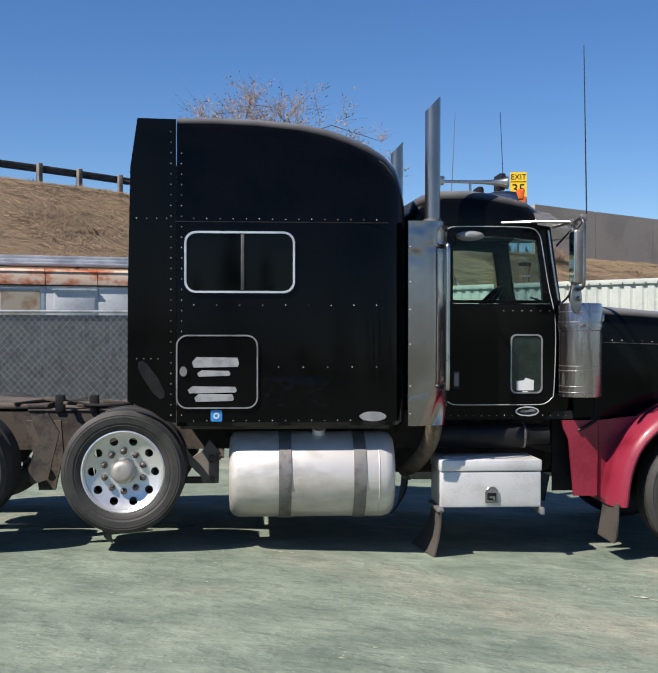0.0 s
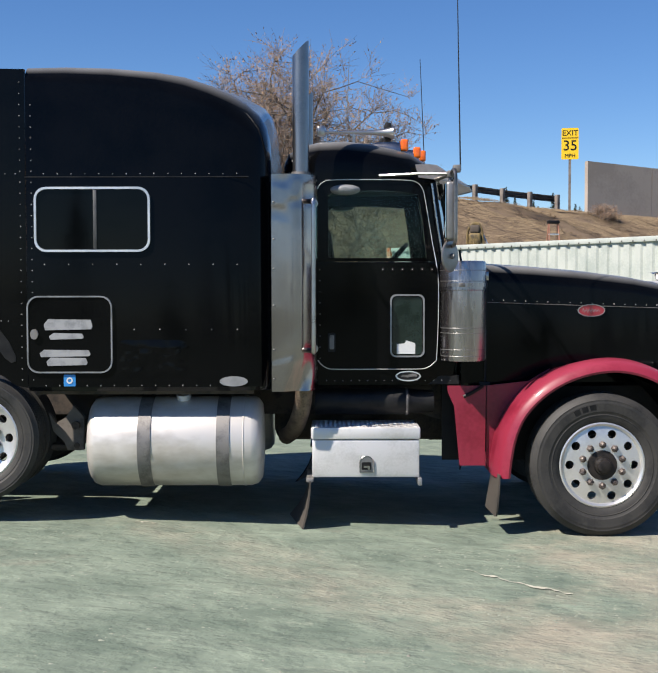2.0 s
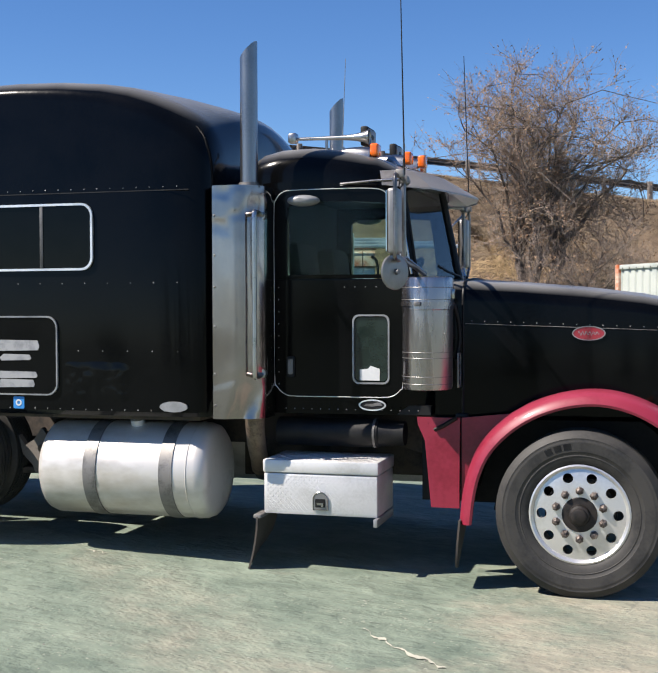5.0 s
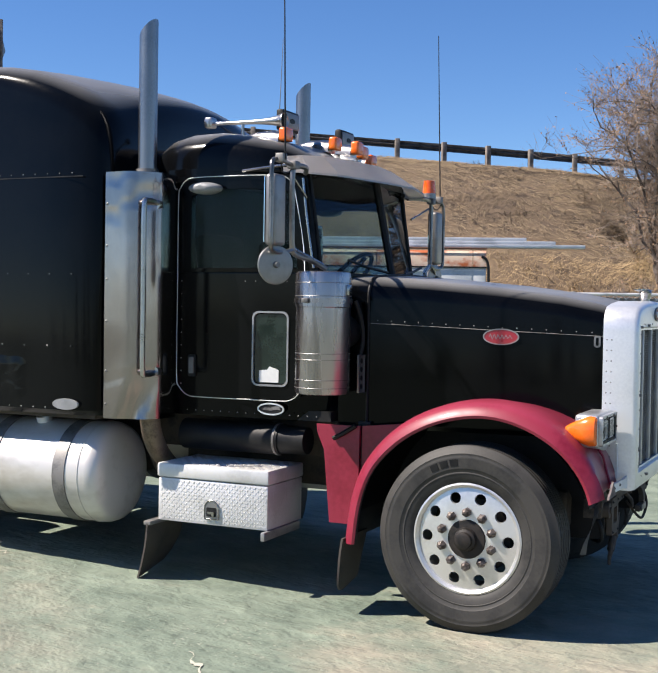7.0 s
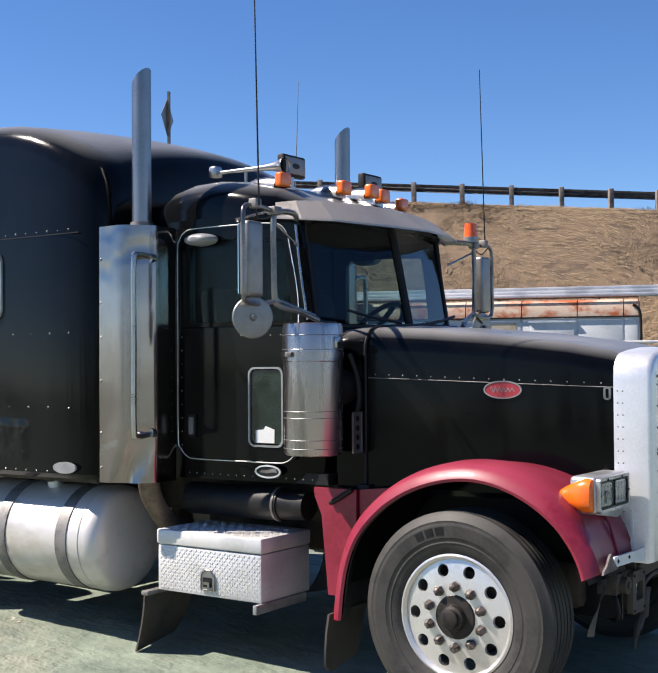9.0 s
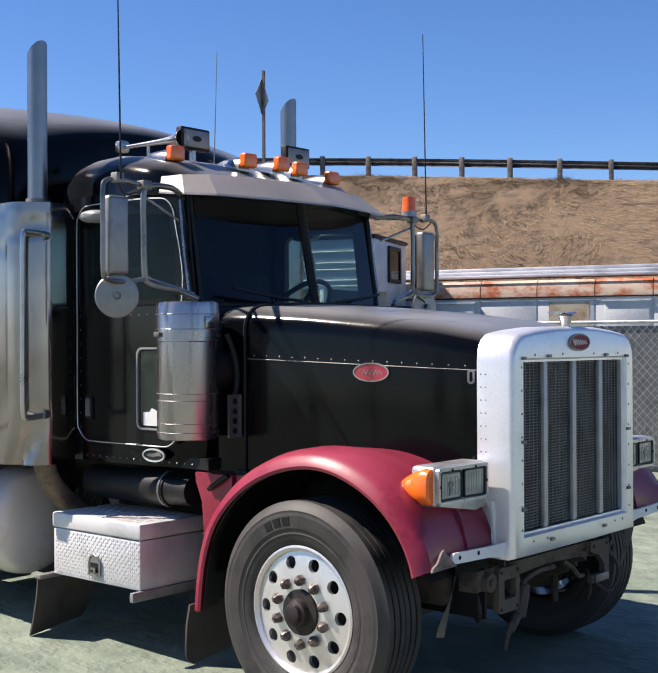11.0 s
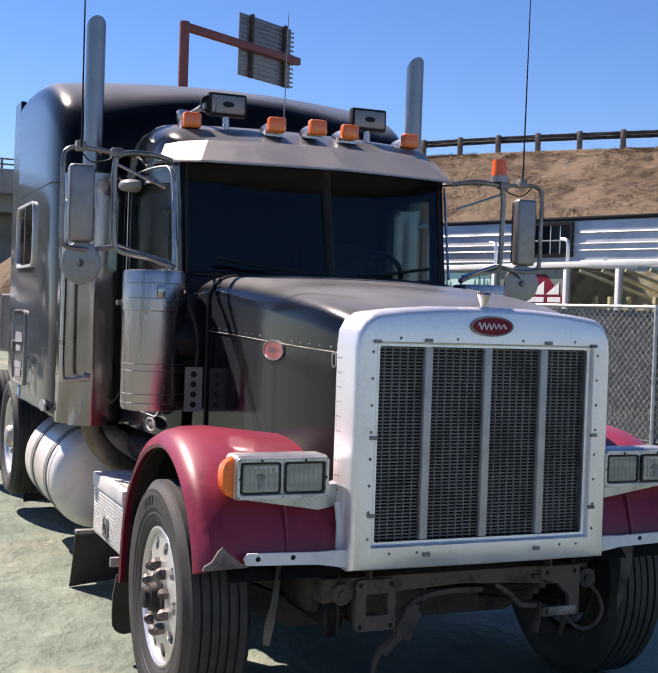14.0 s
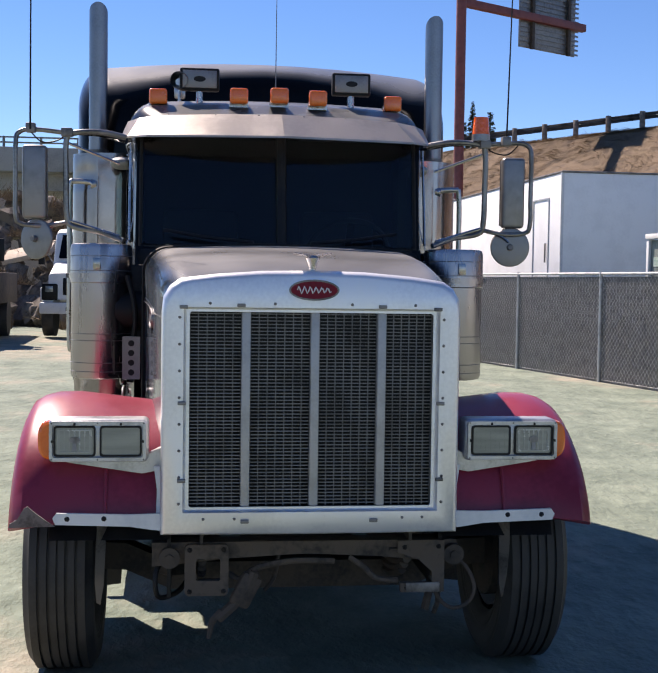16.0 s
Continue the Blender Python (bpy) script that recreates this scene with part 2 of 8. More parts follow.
def loft(rings, bm=None, closed=True, caps=True):
    """Skin over rows of points; closed: each row is a loop."""
    bm = bm or bmesh.new()
    rows = [[bm.verts.new(p) for p in ring] for ring in rings]
    n = len(rows[0])
    for a, b in zip(rows[:-1], rows[1:]):
        for k in range(n if closed else n - 1):
            bm.faces.new((a[k], a[(k + 1) % n], b[(k + 1) % n], b[k]))
    if closed and caps:
        bm.faces.new(rows[0][::-1]), bm.faces.new(rows[-1])
    return bm


def round_rect(x0, x1, z0, z1, r, seg=5):
    """Corner-rounded rectangle as 2D points, counter-clockwise from the lower right."""
    out = []
    for cx, cz, a in ((x1 - r, z0 + r, -90), (x1 - r, z1 - r, 0), (x0 + r, z1 - r, 90), (x0 + r, z0 + r, 180)):
        out += [(cx + r * math.cos(radians(a + 90 * k / seg)), cz + r * math.sin(radians(a + 90 * k / seg))) for k in range(seg + 1)]
    return out


def frame_ring(outer, inner, place, depth, bm=None):
    """A flat ring between two loops of equal count, with thickness. place(u, v, d) gives the 3D point."""
    return loft([[place(u, v, 0) for u, v in outer], [place(u, v, 0) for u, v in inner], [place(u, v, depth) for u, v in inner], [place(u, v, depth) for u, v in outer], [place(u, v, 0) for u, v in outer]], bm, caps=False)


def slab(poly, place, depth, bm=None):
    """A flat plate of any outline with thickness."""
    bm = bm or bmesh.new()
    a, b = [bm.verts.new(place(u, v, 0)) for u, v in poly], [bm.verts.new(place(u, v, depth)) for u, v in poly]
    bm.faces.new(a), bm.faces.new(b[::-1])
    for k in range(len(poly)):
        j = (k + 1) % len(poly)
        bm.faces.new((a[k], a[j], b[j], b[k]))
    return bm


def oval(cu, cv, a, b, n=28):
    return [(cu + a * math.cos(2 * math.pi * k / n), cv + b * math.sin(2 * math.pi * k / n)) for k in range(n)]


def side(v, s=1):
    """Placing for plates on the truck's flank at v from its middle (s 1: right, -1: left): u along the truck, w up, d outwards."""
    return lambda u, w, d: (u, -s * (v + d), w)


def front(x):
    return lambda u, v, d: (x + d, u, v)


def rivets(points, out, r=0.006, bm=None):
    """Small domed heads at points, standing out along a direction."""
    bm = bm or bmesh.new()
    out = Vector(out).normalized()
    a = out.orthogonal().normalized()
    b = out.cross(a)
    for p in points:
        p = Vector(p)
        ring = [bm.verts.new(p + r * (math.cos(k * math.pi / 3) * a + math.sin(k * math.pi / 3) * b)) for k in range(6)]
        top = bm.verts.new(p + out * r * 0.7)
        for k in range(6):
            bm.faces.new((ring[k], ring[(k + 1) % 6], top))
    return bm


def spaced(p, q, step):
    p, q = Vector(p), Vector(q)
    n = max(1, round((q - p).length / step))
    return [p.lerp(q, k / n) for k in range(n + 1)]


# ---- the truck: nose to +x, right flank to -y, standing nearly level on a gently rising yard ----
truck = thing("semi_truck", "black long-nose sleeper semi tractor with faded red fenders on dirt", "truck")


def section(x, w, z0, z1, rt, seg=6, rb=0.03, crest=0.02):
    """One cross-section of a body: rounded at the top, nearly square below."""
    pts = [(x, -w + rb, z0), (x, -w, z0 + rb)]
    pts += [(x, -w + rt - rt * math.cos(radians(90 * k / seg)), z1 - rt + rt * math.sin(radians(90 * k / seg))) for k in range(seg + 1)]
    crown = [(x, (-w + rt) * (1 - k / 4), z1 + crest * (1 - (1 - k / 4) ** 2)) for k in range(1, 5)]
    left = pts + crown
    return left + [(x, -y, z) for x, y, z in reversed(left[:-1])]


SATIN = mat("satin_grille_bar", (0.34, 0.335, 0.325), (0.42, 0.415, 0.405), 0.45, metal=0.35)
GREASEBAR = mat("dark_window_bar", (0.06, 0.06, 0.06), (0.10, 0.10, 0.10), 0.5, metal=0.3)
TRIMGREY = mat("grey_trim", (0.22, 0.22, 0.22), (0.32, 0.32, 0.32), 0.4, metal=0.6)
RIVET = mat("painted_rivet", (0.10, 0.10, 0.10), (0.25, 0.25, 0.25), 0.4, metal=0.5)
# sleeper box
rows = [(-3.92, 1.22, 3.215, 0.12), (-3.66, 1.22, 3.222, 0.13), (-3.35, 1.22, 3.215, 0.14), (-3.05, 1.22, 3.19, 0.15), (-2.86, 1.22, 3.16, 0.17), (-2.70, 1.22, 3.11, 0.18), (-2.55, 1.215, 3.05, 0.2),
        (-2.44, 1.20, 2.985, 0.21), (-2.36, 1.175, 2.92, 0.23), (-2.31, 1.14, 2.84, 0.25), (-2.285, 1.09, 2.74, 0.26), (-2.28, 1.02, 2.62, 0.26)]
sleeper = part("sleeper", loft([section(x, w, 1.02, z, r, crest=c) for (x, w, z, r), c in zip(rows, (0.03, 0.03, 0.035, 0.045, 0.06, 0.08, 0.10, 0.13, 0.16, 0.18, 0.19, 0.19))]), PAINT, truck, "gloss black riveted sleeper box with a sloping aerodynamic roof")
part("sill", block(-3.9, -2.4, -1.1, 1.1, 0.99, 1.018, 0.005), GRIME, sleeper)
for s in (1, -1):
    fair = [(-3.925, 1.045), (-3.925, 3.19), (-4.195, 3.195), (-4.245, 2.85), (-4.262, 2.0), (-4.265, 1.20), (-4.2, 1.17), (-4.1, 1.13), (-4.0, 1.06)]
    part("rear_fairing", slab(fair, side(1.185, s), 0.034), PAINT, sleeper, "black riveted side extender")
    # thin black oblong laid slantwise on the extender's skin
    part("rubber_flap", slab([(-4.19, 1.475), (-4.165, 1.487), (-4.13, 1.465), (-4.05, 1.36), (-4.005, 1.265), (-4.005, 1.225), (-4.035, 1.215), (-4.08, 1.25), (-4.155, 1.36), (-4.19, 1.43)], side(1.219, s), 0.004), BLACK, sleeper, "dark oblong mark on the side extender")
    heads = spaced((-3.96, -s * 1.222, 1.1), (-3.96, -s * 1.222, 3.1), 0.075) + spaced((-3.885, -s * 1.222, 1.1), (-3.885, -s * 1.222, 2.95), 0.075)
    for z in (2.49, 1.88, 1.06):
        heads += spaced((-3.8, -s * 1.222, z), (-2.5, -s * 1.222, z), 0.09 if z != 1.88 else 0.16)
    heads += spaced((-3.2, -s * 1.222, 1.44), (-2.5, -s * 1.222, 1.44), 0.16)
    heads += spaced((-4.2, -s * 1.222, 2.49), (-3.99, -s * 1.222, 2.49), 0.07) + spaced((-4.2, -s * 1.222, 1.5), (-4.05, -s * 1.222, 1.5), 0.05)
    tagged(part("rivets", rivets(heads, (0, -s, 0), 0.0048), RIVET, sleeper), kind="stuff")
    part("panel_seam", block(-3.93, -2.42, -s * 1.2195, -s * 1.2215, 2.466, 2.473), BLACK, sleeper)
    # sliding bunk window
    win = part("bunk_window", frame_ring(round_rect(-3.866, -3.085, 1.965, 2.402, 0.08), round_rect(-3.851, -3.10, 1.980, 2.387, 0.068), side(1.212, s), 0.026), ALU, sleeper, "sliding bunk window in a bright aluminium frame")
    part("pane", slab(round_rect(-3.855, -3.455, 1.976, 2.391, 0.066), side(1.2195, s), 0.004), DARKGLASS, win)
    part("pane", slab(round_rect(-3.462, -3.096, 1.976, 2.391, 0.066), side(1.2195, s), 0.010), DARKGLASS, win)
    part("divider", block(-3.468, -3.444, -s * 1.222, -s * 1.236, 1.985, 2.383, 0.003), GREASEBAR, win)
    # baggage hatch
    hatch = part("baggage_door", slab(round_rect(-3.915, -3.355, 1.155, 1.66, 0.07), side(1.2205, s), 0.008), PAINT, sleeper, "black baggage hatch with strips of grey tape")
    part("trim", frame_ring(round_rect(-3.924, -3.346, 1.146, 1.669, 0.078), round_rect(-3.914, -3.356, 1.156, 1.659, 0.069), side(1.221, s), 0.016), TRIMGREY, hatch)
    part("latch", slab(oval(-3.872, 1.41, 0.026, 0.035), side(1.229, s), 0.02), STRAP, hatch)
    if s > 0:
        for x0, x1, z0, z1 in ((-3.80, -3.48, 1.437, 1.512), (-3.765, -3.54, 1.373, 1.418), (-3.83, -3.495, 1.255, 1.305), (-3.785, -3.515, 1.195, 1.252)):
            jag = [(x0, z0), (x1 - 0.01, z0 + 0.006), (x1, z0 + 0.4 * (z1 - z0)), (x1 - 0.012, z1 - 0.004), (x0 + 0.02, z1), (x0 - 0.01, z0 + 0.5 * (z1 - z0))]
            part("tape_strip", slab(jag, side(1.2297, s), 0.003), TAPE, hatch, "strip of grey tape")
        stick = part("sticker", slab(round_rect(-3.68, -3.60, 1.055, 1.135, 0.008), side(1.221, s), 0.003), BLUE, sleeper, "square blue sticker")
        part("mark", frame_ring(oval(-3.64, 1.095, 0.022, 0.022, 16), oval(-3.64, 1.095, 0.012, 0.012, 16), side(1.2245, s), 0.002), WHITE, stick)
    if s > 0:
        bm, cells = bmesh.new(), []
        for i in range(49):
            u = -3.34 + 0.53 * i / 48
            row = []
            for j in range(27):
                w = 1.09 + 0.29 * j / 26
                fade = min(1.0, 6 * min(i / 48, 1 - i / 48)) * min(1.0, 5 * min(j / 26, 1 - j / 26))
                row.append(bm.verts.new((u, -1.2190 - fade * (0.0045 + 0.005 * noise.noise((u * 7, 2.0, w * 9)) + 0.002 * noise.noise((u * 21, 5.0, w * 24))), w)))
            cells.append(row)
        for r0, r1 in zip(cells[:-1], cells[1:]):
            for j in range(26):
                bm.faces.new((r0[j], r1[j], r1[j + 1], r0[j + 1]))
        part("dented_skin", bm, PAINT, sleeper, "dented patch low on the black side")
    part("marker_cover", slab(oval(-2.527, 1.088, 0.095, 0.034), side(1.221, s), 0.014), GREYOVAL, sleeper, "oval grey marker lamp cover")

GRABSTEEL = mat("smooth_rail_steel", (0.40, 0.385, 0.37), (0.48, 0.465, 0.45), 0.28, metal=1.0, bump=0, rvar=0.02)
BLUED = mat("blued_chrome", (0.21, 0.215, 0.225), (0.27, 0.275, 0.285), 0.33, metal=1.0, scale=2, bump=0.02, rvar=0.05)
# exhaust stacks with stainless heat shields and grab rails
for s in (1, -1):
    plan = [(-2.27 + 0.0145 * k, -1.198 - 0.0007 * k) for k in range(9)] + [(-2.13 + 0.12 * math.sin(radians(a)), -1.086 - 0.12 * math.cos(radians(a))) for a in range(0, 46, 6)] + [(-2.023, -1.145), (-2.003, -1.121), (-1.984, -1.095), (-1.969, -1.070), (-1.961, -1.052), (-1.960, -1.03), (-1.963, -0.95), (-1.967, -0.88)]
    if s > 0:  # knocked in at its foot, crumpled at the top

        def dent(x, y, z):
            foot = 0.06 * max(0.0, 1 - abs(x + 2.10 - 0.30 * (z - 1.02)) / 0.085) * max(0.0, 1 - (z - 1.0) / 0.34)
            crease = 0.002 * max(0.0, 1 - abs(z - 1.25 - 0.25 * (x + 2.2)) / 0.05)
            top = 0.008 * max(0.0, noise.noise((x * 9, 0.3, z * 7 + 2))) * max(0.0, 1 - ((z - 2.36) / 0.2) ** 2)
            return (x, y + foot + crease + top + 0.0022 * noise.noise((x * 5, 1.3, z * 3.1)), z)
    else:
        dent = lambda x, y, z: (x, y, z)
    rows_ = []
    zs = [1.015 + 1.475 * k / 110 for k in range(111)]
    for z in zs:
        pts = [dent(x, y, z) for x, y in plan]
        rows_.append([(x, s * y, z) for x, y, z in pts] + [(x - 0.012 if y > -1.1 else x, s * (y + 0.012), z) for x, y, z in reversed(pts)])
    shield = part("heat_shield", loft(rows_), STEEL, truck, "dented polished stainless exhaust heat shield" if s > 0 else "polished stainless exhaust heat shield", 50)
    cap = [(-2.27, 1.185), (-2.12, 1.19), (-2.03, 1.16), (-1.985, 1.10), (-1.975, 0.86), (-2.27, 0.86)]
    part("top_plate", slab(cap, lambda u, v, d: (u, -s * v, 2.478 + d), 0.008), STEEL, shield)
    tagged(part("screws", rivets([(-2.255, -s * 1.2, z) for z in (1.1, 1.3, 1.6, 1.85, 2.05, 2.3)], (0, -s, 0), 0.009), STRAP, shield), kind="stuff")
    rail = smooth_path([(-1.985, -s * 1.03, 2.30), (-1.985, -s * 1.175, 2.315), (-1.985, -s * 1.21, 2.26), (-1.985, -s * 1.21, 1.8), (-1.985, -s * 1.21, 1.34), (-1.985, -s * 1.175, 1.285), (-1.985, -s * 1.03, 1.30)], 5)
    part("grab_rail", tube(rail, 0.0165, 12), GRABSTEEL, shield)
    for z in (2.30, 1.30):
        part("rail_foot", rod((-1.985, -s * 1.05, z), (-1.985, -s * 1.085, z), 0.03, 14), CHROME, shield)
    stack = loft([[(-2.073 + r * math.cos(a), -s * 1.05 + r * math.sin(a), (2.44 if k == 0 else 3.355 + 0.055 * math.cos(a))) for a in (2 * math.pi * j / 24 for j in range(24))] for k, r in ((0, 0.056), (1, 0.056))], caps=False)
    loft([[(-2.073 + r * math.cos(a), -s * 1.05 + r * math.sin(a), (2.6 if k == 1 else 3.355 + 0.055 * math.cos(a))) for a in (2 * math.pi * j / 24 for j in range(24))] for k, r in ((0, 0.056), (2, 0.051), (1, 0.051))], stack, caps=False)
    st = part("exhaust_pipe", stack, BLUED, truck, "upright chrome exhaust pipe cut off at a slant")
    part("clamp", rod((-2.073, -s * 1.05, 2.49), (-2.073, -s * 1.05, 2.515), 0.066, 20), STRAP, st)
    part("exhaust_elbow", tube(smooth_path([(-2.05, -s * 1.03, 1.1), (-2.06, -s * 1.0, 0.95), (-2.09, -s * 0.88, 0.81), (-2.14, -s * 0.68, 0.69), (-2.2, -s * 0.5, 0.62)], 4), 0.062, 12), mat("tan_heat_scaled_steel", (0.085, 0.062, 0.045), (0.22, 0.17, 0.125), 0.6, metal=0.6, scale=7), st)

# fuel tanks
for s in (1, -1):
    xs = [(-3.555, 0.19), (-3.55, 0.265), (-3.525, 0.302), (-3.485, 0.3175), (-2.425, 0.3175), (-2.38, 0.302), (-2.352, 0.265), (-2.345, 0.19)]
    tank = part("fuel_tank", loft([[(x, -s * 0.87 + r * math.cos(a), 0.640 + r * math.sin(a)) for a in (2 * math.pi * k / 40 for k in range(40))] for x, r in xs]), TANK, truck, "weathered bare aluminium cylindrical fuel tank")
    for x in (-3.15, -2.61):
        part("strap", loft([[(x + dx, -s * 0.87 + r * math.cos(a), 0.640 + r * math.sin(a)) for a in (2 * math.pi * k / 40 for k in range(40))] for dx, r in ((-0.045, 0.3175), (-0.045, 0.325), (0.045, 0.325), (0.045, 0.3175))], caps=False), STRAP, tank, "dull grey steel strap")
        part("bracket", block(x - 0.04, x + 0.04, -s * 0.42, -s * 0.62, 0.42, 0.9, 0.01), GRIME, tank)
    part("seam_bead", tube([(-2.47, -s * 0.87 + 0.3185 * math.cos(a), 0.640 + 0.3185 * math.sin(a)) for a in (2 * math.pi * k / 40 for k in range(40))], 0.004, 6, closed=True), TANK, tank)
    part("filler_cap", rod((-2.9, -s * 0.95, 0.94), (-2.9, -s * 0.97, 0.985), 0.05, 16), ALU, tank)

FLAP = mat("dusty_rubber_flap", (0.016, 0.015, 0.014), (0.055, 0.047, 0.039), 0.8, scale=5, bump=0.2, mix=0.3)
# step boxes of tread plate under the doors
for s in (1, -1):
    box = part("tool_box", block(-2.0, -1.25, -s * 0.55, -s * 1.0, 0.395, 0.655, 0.006), BOXMAT, truck, "dented white tread-plate step box with a paddle latch")
    part("lid", block(-2.008, -1.242, -s * 0.545, -s * 1.008, 0.660, 0.745, 0.012), BOXMAT, box)
    lug = bmesh.new()
    for i in range(42):
        for j in range(13):
            cx, cz = -1.985 + 0.0174 * (i + 0.5), 0.405 + 0.0187 * (j + 0.5)
            a = radians(45 if (i + j) % 2 else -45)
            slab([(cx + 0.0095 * math.cos(a + b) * k, cz + 0.0095 * math.sin(a + b) * k) for b, k in ((0, 1), (math.pi / 2, 0.28), (math.pi, 1), (-math.pi / 2, 0.28))], side(1.0, s), 0.0022, lug)
    tagged(part("tread_pattern", lug, BOXMAT, box), kind="stuff")
    top = bmesh.new()
    for i in range(22):
        for j in range(9):
            cx, cy = -1.97 + 0.033 * i, 0.6 + 0.045 * j
            a = radians(45 if (i + j) % 2 else -45)
            slab([(cx + 0.014 * math.cos(a + b) * k, cy + 0.014 * math.sin(a + b) * k) for b, k in ((0, 1), (math.pi / 2, 0.28), (math.pi, 1), (-math.pi / 2, 0.28))], lambda u, v, d: (u, -s * v, 0.745 + d), 0.0025, top)
    tagged(part("lid_pattern", top, BOXMAT, box), kind="stuff")
    dee = [(-1.667, 0.432), (-1.573, 0.432), (-1.573, 0.495)] + [(-1.62 + 0.047 * math.cos(radians(a)), 0.497 + 0.047 * math.sin(radians(a))) for a in range(15, 180, 15)] + [(-1.667, 0.495)]
    latch = part("paddle_latch", slab(dee, side(1.0025, s), 0.009), SCUFFED, box, "worn steel paddle latch")
    part("rim", tube([(u, -s * 1.012, w) for u, w in dee], 0.004, 6, closed=True), CHROME, latch)
    part("recess", slab(round_rect(-1.654, -1.586, 0.448, 0.502, 0.008), side(1.0112, s), 0.002), BLACK, latch)
    part("paddle", slab([(-1.640, 0.478), (-1.597, 0.478), (-1.597, 0.452), (-1.612, 0.452), (-1.612, 0.464), (-1.640, 0.464)], side(1.013, s), 0.012), CHROME, latch)
    part("side_bracket", block(-1.262, -1.236, -s * 0.6, -s * 1.06, 0.345, 0.395, 0.003), TRIMGREY, box, "grey angle bracket")
    part("hanger_bar", block(-2.04, -1.99, -s * 0.66, -s * 1.10, 0.375, 0.40, 0.004), STRAP, box)
    mud = loft([[(-2.02 - 0.15 * k * k, -s * (0.70 - 0.01 * k), 0.385 - 0.31 * k), (-2.02 - 0.05 * k * k, -s * (1.10 + 0.02 * k), 0.385 - 0.33 * k), (-2.008 - 0.05 * k * k, -s * (1.10 + 0.02 * k), 0.385 - 0.33 * k), (-2.008 - 0.15 * k * k, -s * (0.70 - 0.01 * k), 0.385 - 0.31 * k)] for k in (0, 0.25, 0.5, 0.75, 1)])
    part("mud_flap", mud, FLAP, box, "curled dusty black rubber flap")

# air tank and battery gear behind the boxes
for s in (1, -1):
    air = part("air_tank", rod((-1.98, -s * 0.72, 0.90), (-1.30, -s * 0.72, 0.90), 0.095, 24), BLACK, truck, "black painted air tank")
    part("end_cap", rod((-1.31, -s * 0.72, 0.90), (-1.13, -s * 0.72, 0.90), 0.088, 24, 0.08), BLACK, air)
    part("band", rod((-1.33, -s * 0.72, 0.90), (-1.315, -s * 0.72, 0.90), 0.099, 24), STRAP, air)

# ladder frame
for s in (1, -1):
    chan = [(0, 0.78), (0.09, 0.78), (0.09, 0.79), (0.012, 0.79), (0.012, 1.06), (0.09, 1.06), (0.09, 1.07), (0, 1.07)]
    part("frame_rail", loft([[(x, -s * (0.45 - u) if x < 0.3 else -s * (0.43 - u), w - drop) for u, w in chan] for x, drop in ((-6.9, 0), (-1.2, 0), (-0.7, 0.15), (0.62, 0.15))]), GRIME, truck, "dirty steel chassis rail")
for x in (-6.6, -5.55, -4.3, -3.3, -1.6):
    part("cross_member", block(x - 0.06, x + 0.06, -0.44, 0.44, 0.82, 1.03, 0.01), GRIME, truck)
part("deck_plate", block(-5.1, -4.0, -0.46, 0.46, 1.074, 1.09, 0.004), RUSTY, truck, "rusty littered deck plate behind the sleeper")
for k, (x, y, a) in enumerate(((-4.62, -0.40, 20), (-4.5, -0.30, -35), (-4.75, -0.42, 60), (-4.42, -0.42, 5), (-4.9, -0.35, -15))):
    part("scrap", turned(block(-0.12, 0.12, -0.02, 0.02, 0, 0.025, 0.004), pose(x, y, 1.093 + 0.012 * k, 0, 6, a)), RUSTY, truck, "loose rusty scrap")
for x in (-4.86, -4.6):
    part("hose_post", block(x - 0.035, x + 0.035, -0.47, -0.40, 1.06, 1.2, 0.01), BLACK, truck)
part("fifth_wheel", block(-5.6, -4.95, -0.45, 0.45, 1.09, 1.13, 0.015), RUSTY, truck, "greasy rusted coupling plate")
part("air_hose", tube(smooth_path([(-4.1, -0.3, 1.2), (-4.3, -0.5, 1.14), (-4.6, -0.48, 1.12), (-4.9, -0.3, 1.15), (-5.2, -0.46, 1.13)], 6), 0.014, 8), BLACK, truck)
DUSTYCAST = mat("dusty_cast_iron", (0.07, 0.06, 0.052), (0.17, 0.15, 0.13), 0.85, scale=7, fine=50, bump=0.4)
